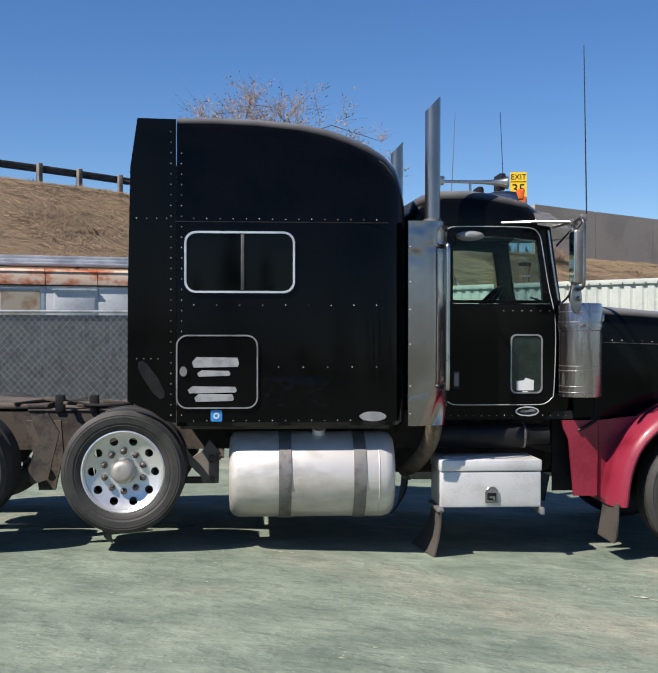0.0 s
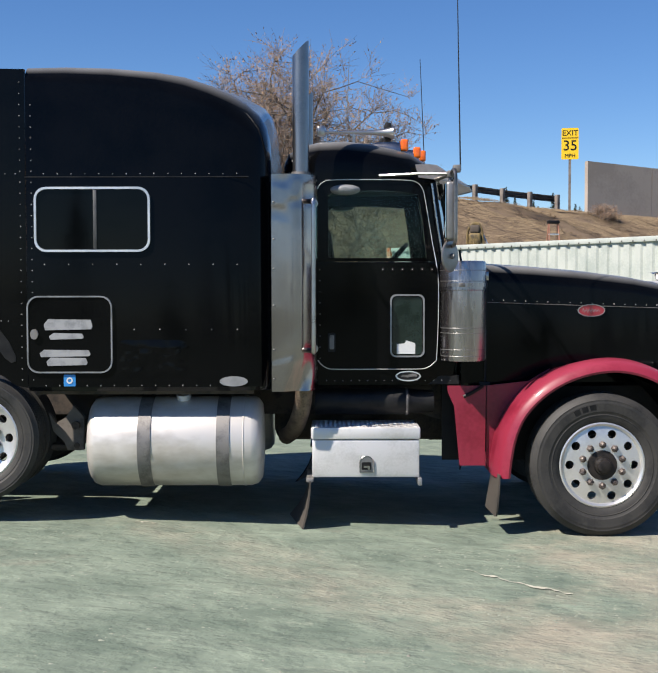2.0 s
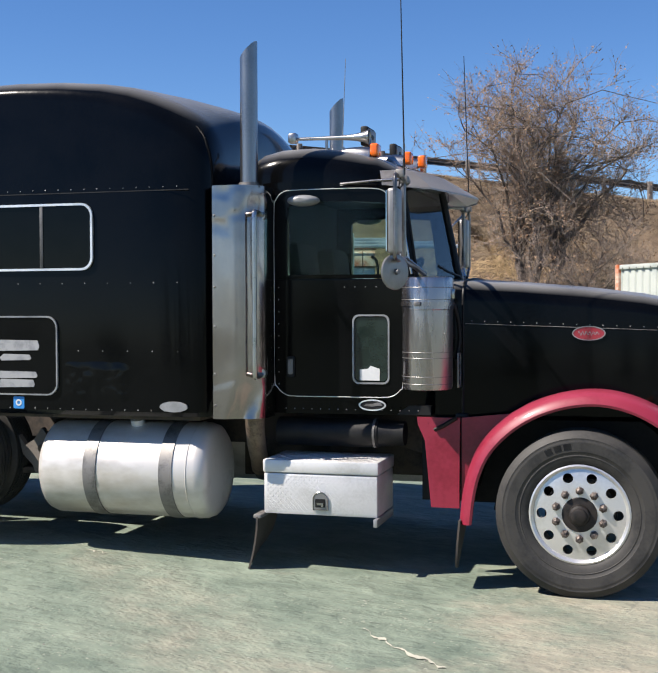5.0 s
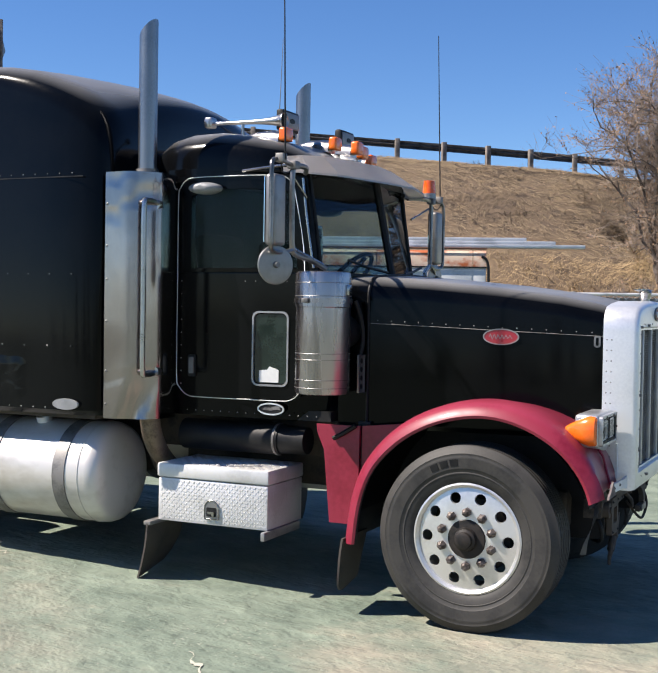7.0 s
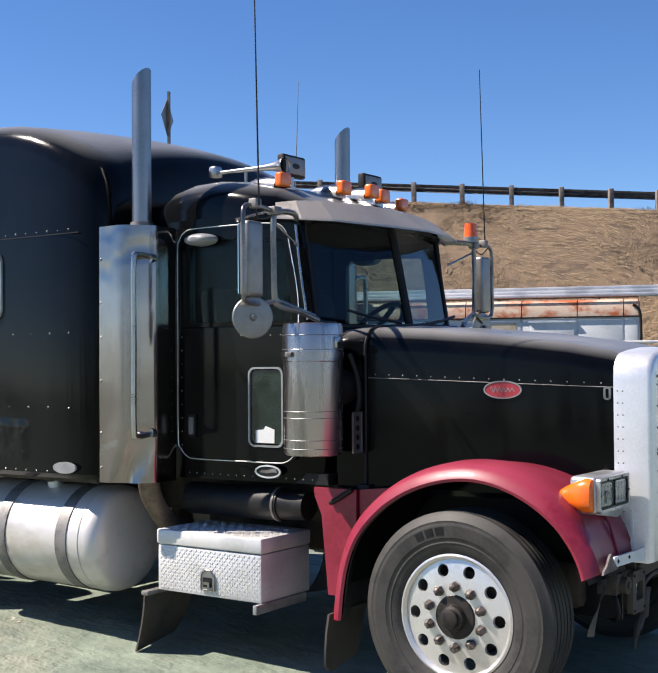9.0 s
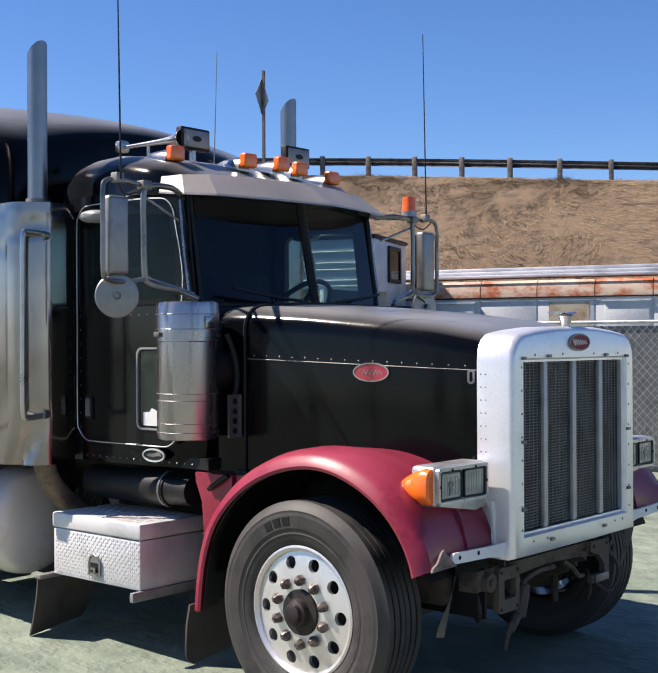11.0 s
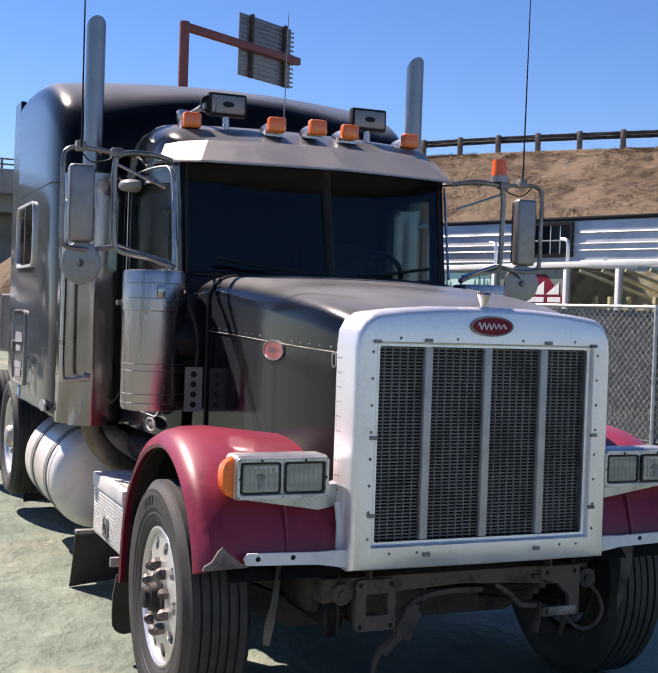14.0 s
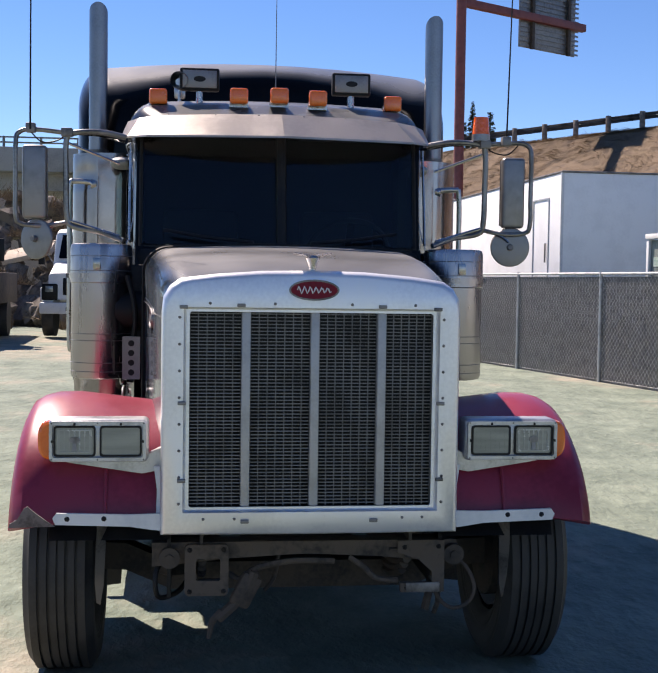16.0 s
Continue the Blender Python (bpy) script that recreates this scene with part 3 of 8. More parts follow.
# rear suspension hangers
for s in (1, -1):
    for x in (-4.92, -3.72):
        hang = [(x - 0.16, 1.02), (x + 0.1, 1.02), (x + 0.12, 0.78), (x + 0.06, 0.50), (x - 0.06, 0.5), (x - 0.1, 0.75)] if x < -4 else [(x - 0.16, 0.83), (x - 0.11, 0.76), (x - 0.04, 0.80), (x + 0.02, 0.885), (x + 0.09, 0.80), (x + 0.085, 0.565), (x - 0.03, 0.565), (x - 0.05, 0.62), (x - 0.13, 0.70)]
        h_ = part("suspension_hanger", slab(hang, side(0.78 if x > -4 else 0.62, s), 0.05), RUSTY if x < -4 else DUSTYCAST, truck, "rusty cast suspension hanger")
        part("bolt", rod((x - 0.01 if x < -4 else x + 0.035, -s * 0.60, 0.66 if x < -4 else 0.745), (x - 0.01 if x < -4 else x + 0.035, -s * 0.70 if x < -4 else -s * 0.86, 0.66 if x < -4 else 0.745), 0.03, 8), RUSTY, h_)
        if x > -4:
            part("bolt", rod((x + 0.04, -s * 0.78, 0.60), (x + 0.04, -s * 0.85, 0.60), 0.02, 8), RUSTY, h_)
            part("arm", block(x - 0.28, x + 0.06, -s * 0.70, -s * 0.78, 0.555, 0.60, 0.01), GRIME, h_)
    part("mud_guard_bracket", slab([(-4.98, 1.07), (-4.86, 1.1), (-4.78, 0.96), (-4.86, 0.62), (-4.98, 0.58), (-5.0, 0.7), (-4.92, 0.9)], side(0.95, s), 0.03), GRIME, truck, "bent greasy bracket between the drive wheels")
    part("torn_flap", loft([[(-4.52 + 0.05 * k, -s * 0.86, 0.34 - 0.17 * k), (-4.42 + 0.03 * k, -s * 1.06, 0.34 - 0.17 * k), (-4.415 + 0.03 * k, -s * 1.06, 0.34 - 0.17 * k), (-4.515 + 0.05 * k, -s * 0.86, 0.34 - 0.17 * k)] for k in (0, 0.5, 1)]), RUBBER, truck, "torn hanging rubber strip")
for x in (-4.3, -5.55):
    ax = part("drive_axle", rod((x, -1.0, 0.695), (x, 1.0, 0.695), 0.08, 16), GRIME, truck, "greasy drive axle housing")
    part("differential", turned(rod((0, 0, -0.13), (0, 0, 0.13), 0.21, 20), pose(x, 0.05, 0.695, 0, 90, 0)), GRIME, ax)
# engine underside, axle beam, springs
part("oil_pan", block(-0.9, 0.25, -0.25, 0.25, 0.55, 0.9, 0.05), BLACK, truck)
part("engine_block", block(-0.95, 0.45, -0.38, 0.38, 0.9, 1.45, 0.06), GRIME, truck)
part("transmission", block(-2.3, -0.95, -0.24, 0.24, 0.55, 1.0, 0.08), GRIME, truck)
part("radiator", block(0.50, 0.60, -0.50, 0.50, 0.80, 1.62, 0.01), BLACK, truck)
part("front_axle", loft([[(-0.06 + dx, y, z + dz) for dx, dz in ((0, -0.06), (0.12, -0.06), (0.12, 0.06), (0, 0.06))] for y, z in ((-0.95, 0.5), (-0.75, 0.49), (-0.55, 0.40), (0.55, 0.40), (0.75, 0.49), (0.95, 0.5))]), GRIME, truck, "dropped steel front axle beam")
for s in (1, -1):
    for k in range(4):
        part("leaf_spring", tube([(-0.68 + 0.05 * k + (1.3 - 0.1 * k) * j / 8, -s * 0.42, 0.62 - 0.035 * k - 0.10 * (1 - (j / 4 - 1) ** 2)) for j in range(9)], 0.018, 6), GRIME, truck)

# ---- wheels: sub-parts under each wheel ----
def spun(profile, n, seg=0):
    """A body of rotation about the local y axis from (y, r) pairs."""
    return [[(r * math.cos(2 * math.pi * k / n), y, r * math.sin(2 * math.pi * k / n)) for k in range(n)] for y, r in profile]


R, RIM = 0.494, 0.292
prof = [(-0.10, RIM - 0.01), (-0.118, RIM + 0.01), (-0.128, 0.325), (-0.1325, 0.345), (-0.1350, 0.347), (-0.1352, 0.352), (-0.1340, 0.354), (-0.1385, 0.372), (-0.1402, 0.374), (-0.141, 0.385), (-0.142, 0.40), (-0.1425, 0.425), (-0.1435, 0.432), (-0.141, 0.438), (-0.1405, 0.448), (-0.1415, 0.453), (-0.138, 0.458), (-0.128, 0.470), (-0.118, 0.482)]
grooves = [(-0.112, R), (-0.082, R), (-0.081, R - 0.014), (-0.071, R - 0.014), (-0.07, R), (-0.042, R), (-0.041, R - 0.014), (-0.031, R - 0.014), (-0.03, R), (-0.004, R), (-0.003, R - 0.012), (0.003, R - 0.012), (0.004, R),
           (0.03, R), (0.031, R - 0.014), (0.041, R - 0.014), (0.042, R), (0.07, R), (0.071, R - 0.014), (0.081, R - 0.014), (0.082, R), (0.112, R)]
TYRE = part("tyre", loft(spun(prof + grooves + [(-y, r) for y, r in reversed(prof)], 72), caps=False), RUBBER)
TYRER = part("tyre", loft(spun([(y, RIM - 0.005 + (r - RIM + 0.005) * (0.437 - RIM + 0.005) / (R - RIM + 0.005)) for y, r in prof + grooves + [(-y, r) for y, r in reversed(prof)]], 72), caps=False), RUBBER)
HOLES = 10


def rim_mesh(dish):
    """A disc wheel with ten round hand holes, its outer flange and barrel; the face looks to -y."""
    bm = bmesh.new()
    flange = [(-0.118, RIM + 0.004), (-0.122, RIM - 0.006), (-0.112, RIM - 0.02), (-0.10, RIM - 0.024)]
    loft(spun(flange + [(-0.06, RIM - 0.03), (0.10, RIM - 0.03)], 60), bm, caps=False)
    n, rings = 60, []
    rh, hr = 0.222, 0.030
    # the web between flange and hub, in ten sectors each pierced by one hole
    for h in range(HOLES):
        a0 = 2 * math.pi * h / HOLES
        half = math.pi / HOLES
        outer = []
        m = 24
        y_of = lambda r: -0.10 + dish * (1 - ((r - 0.1) / 0.18) ** 2) if r < 0.28 else -0.10
        border = [(0.17, -half + 2 * half * k / 6) for k in range(6)] + [(0.17 + (0.275 - 0.17) * k / 6, half) for k in range(6)] + [(0.275, half - 2 * half * k / 6) for k in range(6)] + [(0.275 - (0.275 - 0.17) * k / 6, -half) for k in range(6)]
        ring_o = [bm.verts.new((r * math.cos(a0 + b), y_of(r), r * math.sin(a0 + b))) for r, b in border]
        start = math.atan2(math.sin(border[0][1]) * border[0][0], border[0][0] * math.cos(border[0][1]) - rh)
        angs = [math.atan2(r * math.sin(b), r * math.cos(b) - rh) for r, b in border]
        def at(rr, g, dy):
            u, v = rh + rr * math.cos(g), rr * math.sin(g)
            return (u * math.cos(a0) - v * math.sin(a0), y_of(math.hypot(u, v)) + dy, u * math.sin(a0) + v * math.cos(a0))
        ring_i = [bm.verts.new(at(hr, g, 0)) for g in angs]
        ring_b = [bm.verts.new(at(hr, g, 0.02)) for g in angs]
        for k in range(m):
            j = (k + 1) % m
            bm.faces.new((ring_o[k], ring_o[j], ring_i[j], ring_i[k]))
            bm.faces.new((ring_i[k], ring_i[j], ring_b[j], ring_b[k]))
    loft(spun([(-0.10 + dish * (1 - ((0.17 - 0.1) / 0.18) ** 2), 0.17), (-0.10 + dish * 0.98, 0.125), (-0.10 + dish, 0.085)], 60), bm, caps=False)
    bmesh.ops.remove_doubles(bm, verts=bm.verts, dist=0.0008)
    return bm


RIMMAT = mat("satin_wheel_aluminium", (0.58, 0.57, 0.56), (0.68, 0.67, 0.65), 0.33, metal=0.72, scale=3, fine=60, bump=0.05)
HUBRUST = mat("dark_oily_hub", (0.006, 0.0055, 0.005), (0.024, 0.019, 0.016), 0.55, metal=0.3, scale=15, bump=0.3)
NUTS = mat("rusty_lug_nut", (0.05, 0.04, 0.036), (0.16, 0.135, 0.12), 0.5, metal=0.6, scale=30)
RIMF, RIMR = part("rim", rim_mesh(-0.02), RIMMAT), part("rim", rim_mesh(0.05), RIMMAT)
NUT = part("lug_nut", loft([[(r * math.cos(k * math.pi / 3), y, r * math.sin(k * math.pi / 3)) for k in range(6)] for y, r in ((0, 0.025), (-0.024, 0.025), (-0.031, 0.021), (-0.038, 0.014), (-0.042, 0.009))]), NUTS)
NUT.data.materials[0] = NUTS
HUBF = part("hub", loft(spun([(0, 0.104), (-0.010, 0.100), (-0.014, 0.064), (-0.040, 0.058), (-0.046, 0.046), (-0.066, 0.043), (-0.071, 0.03)], 28)), HUBRUST)
HUBR = part("hub", loft(spun([(0, 0.088), (-0.06, 0.086), (-0.085, 0.080), (-0.098, 0.066), (-0.104, 0.04)], 32)), mat("dull_hub_cover", (0.22, 0.20, 0.175), (0.40, 0.375, 0.34), 0.45, metal=0.6, scale=6))
BACK = part("brake_drum", loft(spun([(-0.03, 0.06), (-0.03, 0.21), (0.12, 0.215), (0.12, 0.06)], 36)), GRIME)
stock = [TYRE, TYRER, RIMF, RIMR, NUT, HUBF, HUBR, BACK]


def put(proto, parent, m):
    ob = new(proto.name.split(".")[0], proto.data)
    ob.parent = parent
    ob.matrix_basis = m
    return ob


def wheel(x, y, z, s, is_front, name="wheel", label=""):
    """One mounted wheel; the rim is the wheel's own mesh, the rest hangs under it."""
    face = pose(x, y, z) if s > 0 else pose(x, y, z, 0, 0, 180)
    w = put(RIMF if is_front else RIMR, truck, face)
    w.name = name
    w["label"] = label
    put(TYRE if is_front else TYRER, w, Matrix())
    put(BACK, w, Matrix())
    base = -0.12 if is_front else -0.05
    put(HUBF if is_front else HUBR, w, pose(0, base, 0))
    for k in range(10):
        a = 2 * math.pi * (k + 0.5) / 10
        put(NUT, w, pose(0.1425 * math.cos(a), base + (0.005 if is_front else 0.0), 0.1425 * math.sin(a), 0, -math.degrees(a), 0))


for s in (1, -1):
    wheel(0.0, -s * 1.005, 0.496, s, True, "front_wheel", "white aluminium disc wheel with rusty studs and a worn highway tyre")
    for x in (-4.3, -5.55):
        wheel(x, -s * 1.07, 0.695, s, False, "drive_wheel", "dual drive wheel with a domed aluminium hub cover")
        inner = put(TYRER, truck, pose(x, -s * 0.76, 0.695))
        inner.name = "inner_tyre"
near = next(o for o in truck.children if o.name.startswith("front_wheel") and o.matrix_basis.translation.y < 0)
for a0, a1 in ((97, 103), (105, 111), (113, 119)):
    bm = loft([[(r * math.cos(radians(a)), y, r * math.sin(radians(a))) for y, r in ((-0.135, 0.388), (-0.1432, 0.388), (-0.1442, 0.400), (-0.1448, 0.424), (-0.135, 0.424))] for a in (a0, (a0 + a1) / 2, a1)])
    part("sidewall_mark", bm, BLACK, near)
for o in stock:
    bpy.data.objects.remove(o)


# ---- cab: hollow, with real window openings ----
cab = part("cab", block(-2.06, -2.02, -0.80, 0.80, 1.05, 2.55, 0.01), PAINT, truck, "gloss black steel cab with a stainless visor")
part("cab_floor", block(-2.02, -0.95, -0.79, 0.79, 1.03, 1.09), BLACK, cab)
roof_rows = [(-2.20, 0.76, 2.60, 0.10), (-2.17, 0.80, 2.68, 0.14), (-2.08, 0.825, 2.735, 0.16), (-1.95, 0.835, 2.765, 0.17), (-1.75, 0.84, 2.77, 0.17), (-1.58, 0.84, 2.75, 0.17), (-1.42, 0.835, 2.715, 0.16), (-1.30, 0.815, 2.685, 0.15), (-1.20, 0.755, 2.632, 0.16), (-1.13, 0.69, 2.602, 0.14), (-1.07, 0.60, 2.575, 0.06)]


def roof_ring(x, w, z, r):
    return section(x, w, 2.50, z, r, rb=0.01)


part("cab_roof", loft([roof_ring(*r) for r in roof_rows]), PAINT, cab, "rounded black cab roof")


def narrowed(v, s):
    """As side(), but drawn in towards the windscreen."""
    return lambda u, w, d: (u, -s * (v + d - 0.16 * max(0.0, u + 1.55)), w)


for s in (1, -1):
    # upper side with the window, raked A-pillar in front
    up_out = [(-2.05, 1.905), (-1.6, 1.905), (-1.06, 1.905), (-1.10, 2.2), (-1.14, 2.52), (-1.5, 2.535), (-1.9, 2.535), (-2.05, 2.53), (-2.05, 2.2)]
    up_in = [(-1.885, 1.93), (-1.6, 1.93), (-1.185, 1.93), (-1.215, 2.2), (-1.245, 2.385), (-1.5, 2.405), (-1.84, 2.405), (-1.885, 2.37), (-1.885, 2.2)]
    part("door_frame", frame_ring(up_out, up_in, narrowed(0.80, s), 0.045), PAINT, cab)
    lo_out = [(-2.05, 1.03), (-1.6, 1.03), (-1.0, 1.03), (-0.96, 1.3), (-0.96, 1.62), (-1.0, 1.902), (-1.6, 1.902), (-2.05, 1.902), (-2.05, 1.45)]
    lo_in = [(-1.435, 1.24), (-1.32, 1.235), (-1.215, 1.24), (-1.21, 1.32), (-1.21, 1.58), (-1.215, 1.66), (-1.32, 1.665), (-1.435, 1.66), (-1.44, 1.45)]
    part("lower_side", frame_ring(lo_out, lo_in, lambda u, w, d: (u, -s * (0.795 + d - 0.07 * min(1.0, max(0.0, (u + 1.12) / 0.1))), w), 0.045), PAINT, cab)
    door = part("door", frame_ring(round_rect(-1.968, -1.11, 1.152, 1.895, 0.06), round_rect(-1.447, -1.203, 1.228, 1.672, 0.04), side(0.8405, s), 0.010), PAINT, cab, "black riveted cab door with a low kerb window")
    seam = [(-1.975, 1.28), (-1.955, 1.20), (-1.90, 1.152), (-1.82, 1.142), (-1.5, 1.142), (-1.27, 1.142), (-1.19, 1.15), (-1.135, 1.19), (-1.115, 1.26), (-1.105, 1.75), (-1.145, 2.05), (-1.195, 2.34), (-1.215, 2.42), (-1.26, 2.468), (-1.34, 2.48), (-1.5, 2.482), (-1.84, 2.48), (-1.92, 2.465), (-1.96, 2.42), (-1.975, 2.34), (-1.975, 1.8)]
    part("door_trim", tube(smooth_path([(u, -s * (0.853 - (0.16 * max(0.0, u + 1.55) if w > 1.9 else 0.0)), w) for u, w in seam], 4, True), 0.0032, 6, closed=True), ALU, door, "bright trim bead round the door")
    kerb = part("kerb_window", frame_ring(round_rect(-1.447, -1.203, 1.227, 1.673, 0.042), round_rect(-1.436, -1.214, 1.238, 1.662, 0.036), side(0.838, s), 0.020), TRIMGREY, door, "small low window in a bright frame")
    part("pane", slab(round_rect(-1.43, -1.22, 1.245, 1.655, 0.03), side(0.842, s), 0.004), mat("kerb_glass_green", (0.006, 0.013, 0.011), (0.012, 0.022, 0.019), 0.08, bump=0), kerb)
    if s > 0:
        part("paper", slab([(-1.40, 1.25), (-1.27, 1.25), (-1.268, 1.325), (-1.33, 1.345), (-1.345, 1.325), (-1.40, 1.32)], side(0.8465, s), 0.003), WHITE, kerb, "white scrap of paper behind the glass")
    part("door_handle", slab(round_rect(-1.889, -1.835, 1.265, 1.40, 0.012), side(0.850, s), 0.012), BLACK, door)
    part("handle_paddle", slab(round_rect(-1.877, -1.845, 1.285, 1.385, 0.008), side(0.862, s), 0.010), STRAP, door)
    tagged(part("rivets", rivets(spaced((-1.945, -s * 0.851, 1.22), (-1.945, -s * 0.851, 1.85), 0.08) + spaced((-1.5, -s * 0.851, 1.85), (-1.15, -s * 0.851, 1.85), 0.07) + spaced((-1.9, -s * 0.841, 1.06), (-1.02, -s * 0.841, 1.06), 0.06), (0, -s, 0), 0.0045), RIVET, cab), kind="stuff")
    part("side_window", slab(up_in, narrowed(0.822, s), 0.004), PANE, door, "clear side window")
    part("look_down_mirror", loft([[(-1.765 + 0.105 * k * math.cos(t), -s * (0.845 + d), 2.408 + 0.036 * k * math.sin(t)) for t in (2 * math.pi * j / 28 for j in range(28))] for k, d in ((0.9, 0.0), (1.0, 0.012), (1.0, 0.05), (0.93, 0.075), (0.7, 0.098), (0.35, 0.108))]), GREYOVAL, cab, "oval grey look-down mirror housing")
    em = part("emblem", slab(oval(-1.318, 1.092, 0.088, 0.035), side(0.8405, s), 0.006), BLACK, cab, "small black oval badge with a bright rim")
    part("rim", frame_ring(oval(-1.318, 1.092, 0.09, 0.037), oval(-1.318, 1.092, 0.08, 0.028), side(0.8405, s), 0.010), ALU, em)
    part("mark", slab([(-1.375, 1.086), (-1.32, 1.082), (-1.28, 1.09), (-1.255, 1.088), (-1.26, 1.108), (-1.285, 1.11), (-1.32, 1.1), (-1.36, 1.1)], side(0.8468, s), 0.002), STRAP, em)
    # windscreen pillars
    part("a_pillar", loft([[(x, -s * y, z), (x + 0.035, -s * (y - 0.012), z), (x + 0.03, -s * (y - 0.04), z), (x - 0.02, -s * (y - 0.04), z)] for x, y, z in ((-1.085, 0.785, 1.88), (-1.125, 0.782, 2.2), (-1.165, 0.78, 2.55))]), PAINT, cab)
    part("pillar_rail", tube(smooth_path([(-1.15, -s * 0.80, 2.46), (-1.115, -s * 0.805, 2.2), (-1.07, -s * 0.805, 1.93)], 4), 0.008, 6), CHROME, cab)
# two-piece windscreen, slightly veed and raked
for s in (1, -1):
    pane = [(-0.905, -s * 0.03, 1.915), (-1.045, -s * 0.735, 1.915), (-1.135, -s * 0.735, 2.49), (-1.025, -s * 0.03, 2.51)]
    bm = bmesh.new()
    bm.faces.new([bm.verts.new(p) for p in pane])
    part("windscreen", bm, SHIELDGLASS, cab, "flat windscreen half with a dark tint")
    edge = [(-0.90, -s * 0.0, 1.90), (-1.05, -s * 0.745, 1.90), (-1.14, -s * 0.745, 2.51), (-1.03, -s * 0.0, 2.52)]
    part("screen_gasket", tube([Vector(p) for p in edge], 0.018, 6, closed=True), BLACK, cab)
    part("wiper", tube([(-0.865, -s * 0.15, 1.925), (-0.90, -s * 0.4, 1.95), (-0.93, -s * 0.62, 1.985)], 0.009, 6), BLACK, cab, "black wiper arm")
part("centre_post", tube([(-0.895, 0, 1.9), (-1.022, 0, 2.52)], 0.026, 8), BLACK, cab)
part("dashboard", block(-1.28, -0.98, -0.78, 0.78, 1.60, 1.90, 0.05), BLACK, cab)
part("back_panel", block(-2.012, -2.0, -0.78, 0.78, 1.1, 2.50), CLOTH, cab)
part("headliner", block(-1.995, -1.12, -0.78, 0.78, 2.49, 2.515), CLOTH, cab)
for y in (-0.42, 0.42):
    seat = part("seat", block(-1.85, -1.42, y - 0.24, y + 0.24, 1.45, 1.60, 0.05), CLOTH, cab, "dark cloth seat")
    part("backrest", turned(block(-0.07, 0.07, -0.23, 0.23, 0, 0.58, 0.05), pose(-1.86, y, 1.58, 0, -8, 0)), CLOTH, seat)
steer = part("steering_wheel", turned(tube([(0.23 * math.cos(a), 0.23 * math.sin(a), 0) for a in (2 * math.pi * k / 32 for k in range(32))], 0.016, 8, closed=True), pose(-1.40, 0.42, 1.90, 0, -48, 0)), BLACK, cab, "black steering wheel")
part("spokes", turned(block(-0.2, 0.2, -0.02, 0.02, -0.01, 0.01), pose(-1.40, 0.42, 1.90, 0, -48, 0)), BLACK, steer)
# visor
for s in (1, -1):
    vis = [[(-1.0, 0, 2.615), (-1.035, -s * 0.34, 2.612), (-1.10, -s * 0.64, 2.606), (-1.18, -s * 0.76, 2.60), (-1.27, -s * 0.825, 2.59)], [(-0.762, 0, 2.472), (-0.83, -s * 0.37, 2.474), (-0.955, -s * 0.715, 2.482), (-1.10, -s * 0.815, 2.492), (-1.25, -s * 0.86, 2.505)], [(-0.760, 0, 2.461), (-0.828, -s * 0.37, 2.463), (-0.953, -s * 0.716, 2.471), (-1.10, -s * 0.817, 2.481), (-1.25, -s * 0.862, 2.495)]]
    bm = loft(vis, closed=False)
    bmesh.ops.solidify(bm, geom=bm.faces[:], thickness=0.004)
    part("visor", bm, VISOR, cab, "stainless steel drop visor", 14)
tagged(part("visor_screws", rivets([(-0.985 - 0.13 * abs(y), y, 2.607) for y in (-0.6, -0.35, -0.12, 0.12, 0.35, 0.6)], (0.65, 0, 0.75), 0.006), STRAP, cab), kind="stuff")

# roof lamps, work lights, horn
LAMPS = [(-1.365, -0.663, 2.742), (-1.24, -0.219, 2.739), (-1.183, 0.0, 2.738), (-1.24, 0.219, 2.739), (-1.365, 0.66, 2.742)]
for x, y, z in LAMPS:
    body = [[(x + dx, y + w * math.cos(a), z - 0.045 + h * max(0, math.sin(a)) + drop) for a in (math.pi * k / 8 for k in range(9))] for dx, w, h, drop in ((-0.24, 0.012, 0.02, 0.03), (-0.16, 0.035, 0.05, 0.02), (-0.06, 0.052, 0.075, 0.0), (0.0, 0.054, 0.08, -0.012))]
    lamp = part("marker_lamp", loft(body), CHROME, cab, "bullet-shaped chrome roof marker lamp")
    part("lens", block(x, x + 0.055, y - 0.05, y + 0.05, z - 0.042, z + 0.042, 0.014, 3), AMBER, lamp, "amber lens")
for y in (-0.434, 0.434):
    spot = part("work_light", block(-1.47, -1.42, y - 0.112, y + 0.112, 2.795, 2.925, 0.012), BLACK, cab, "rectangular black work light tilted back")
    part("lens", block(-1.421, -1.412, y - 0.096, y + 0.096, 2.811, 2.909, 0.004), GREYPAINT, spot)
    part("mark", slab(oval(y, 2.86, 0.034, 0.016, 20), front(-1.412), 0.003), BLACK, spot)
    part("stem", rod((-1.45, y, 2.70), (-1.45, y, 2.80), 0.02, 10), CHROME, spot)
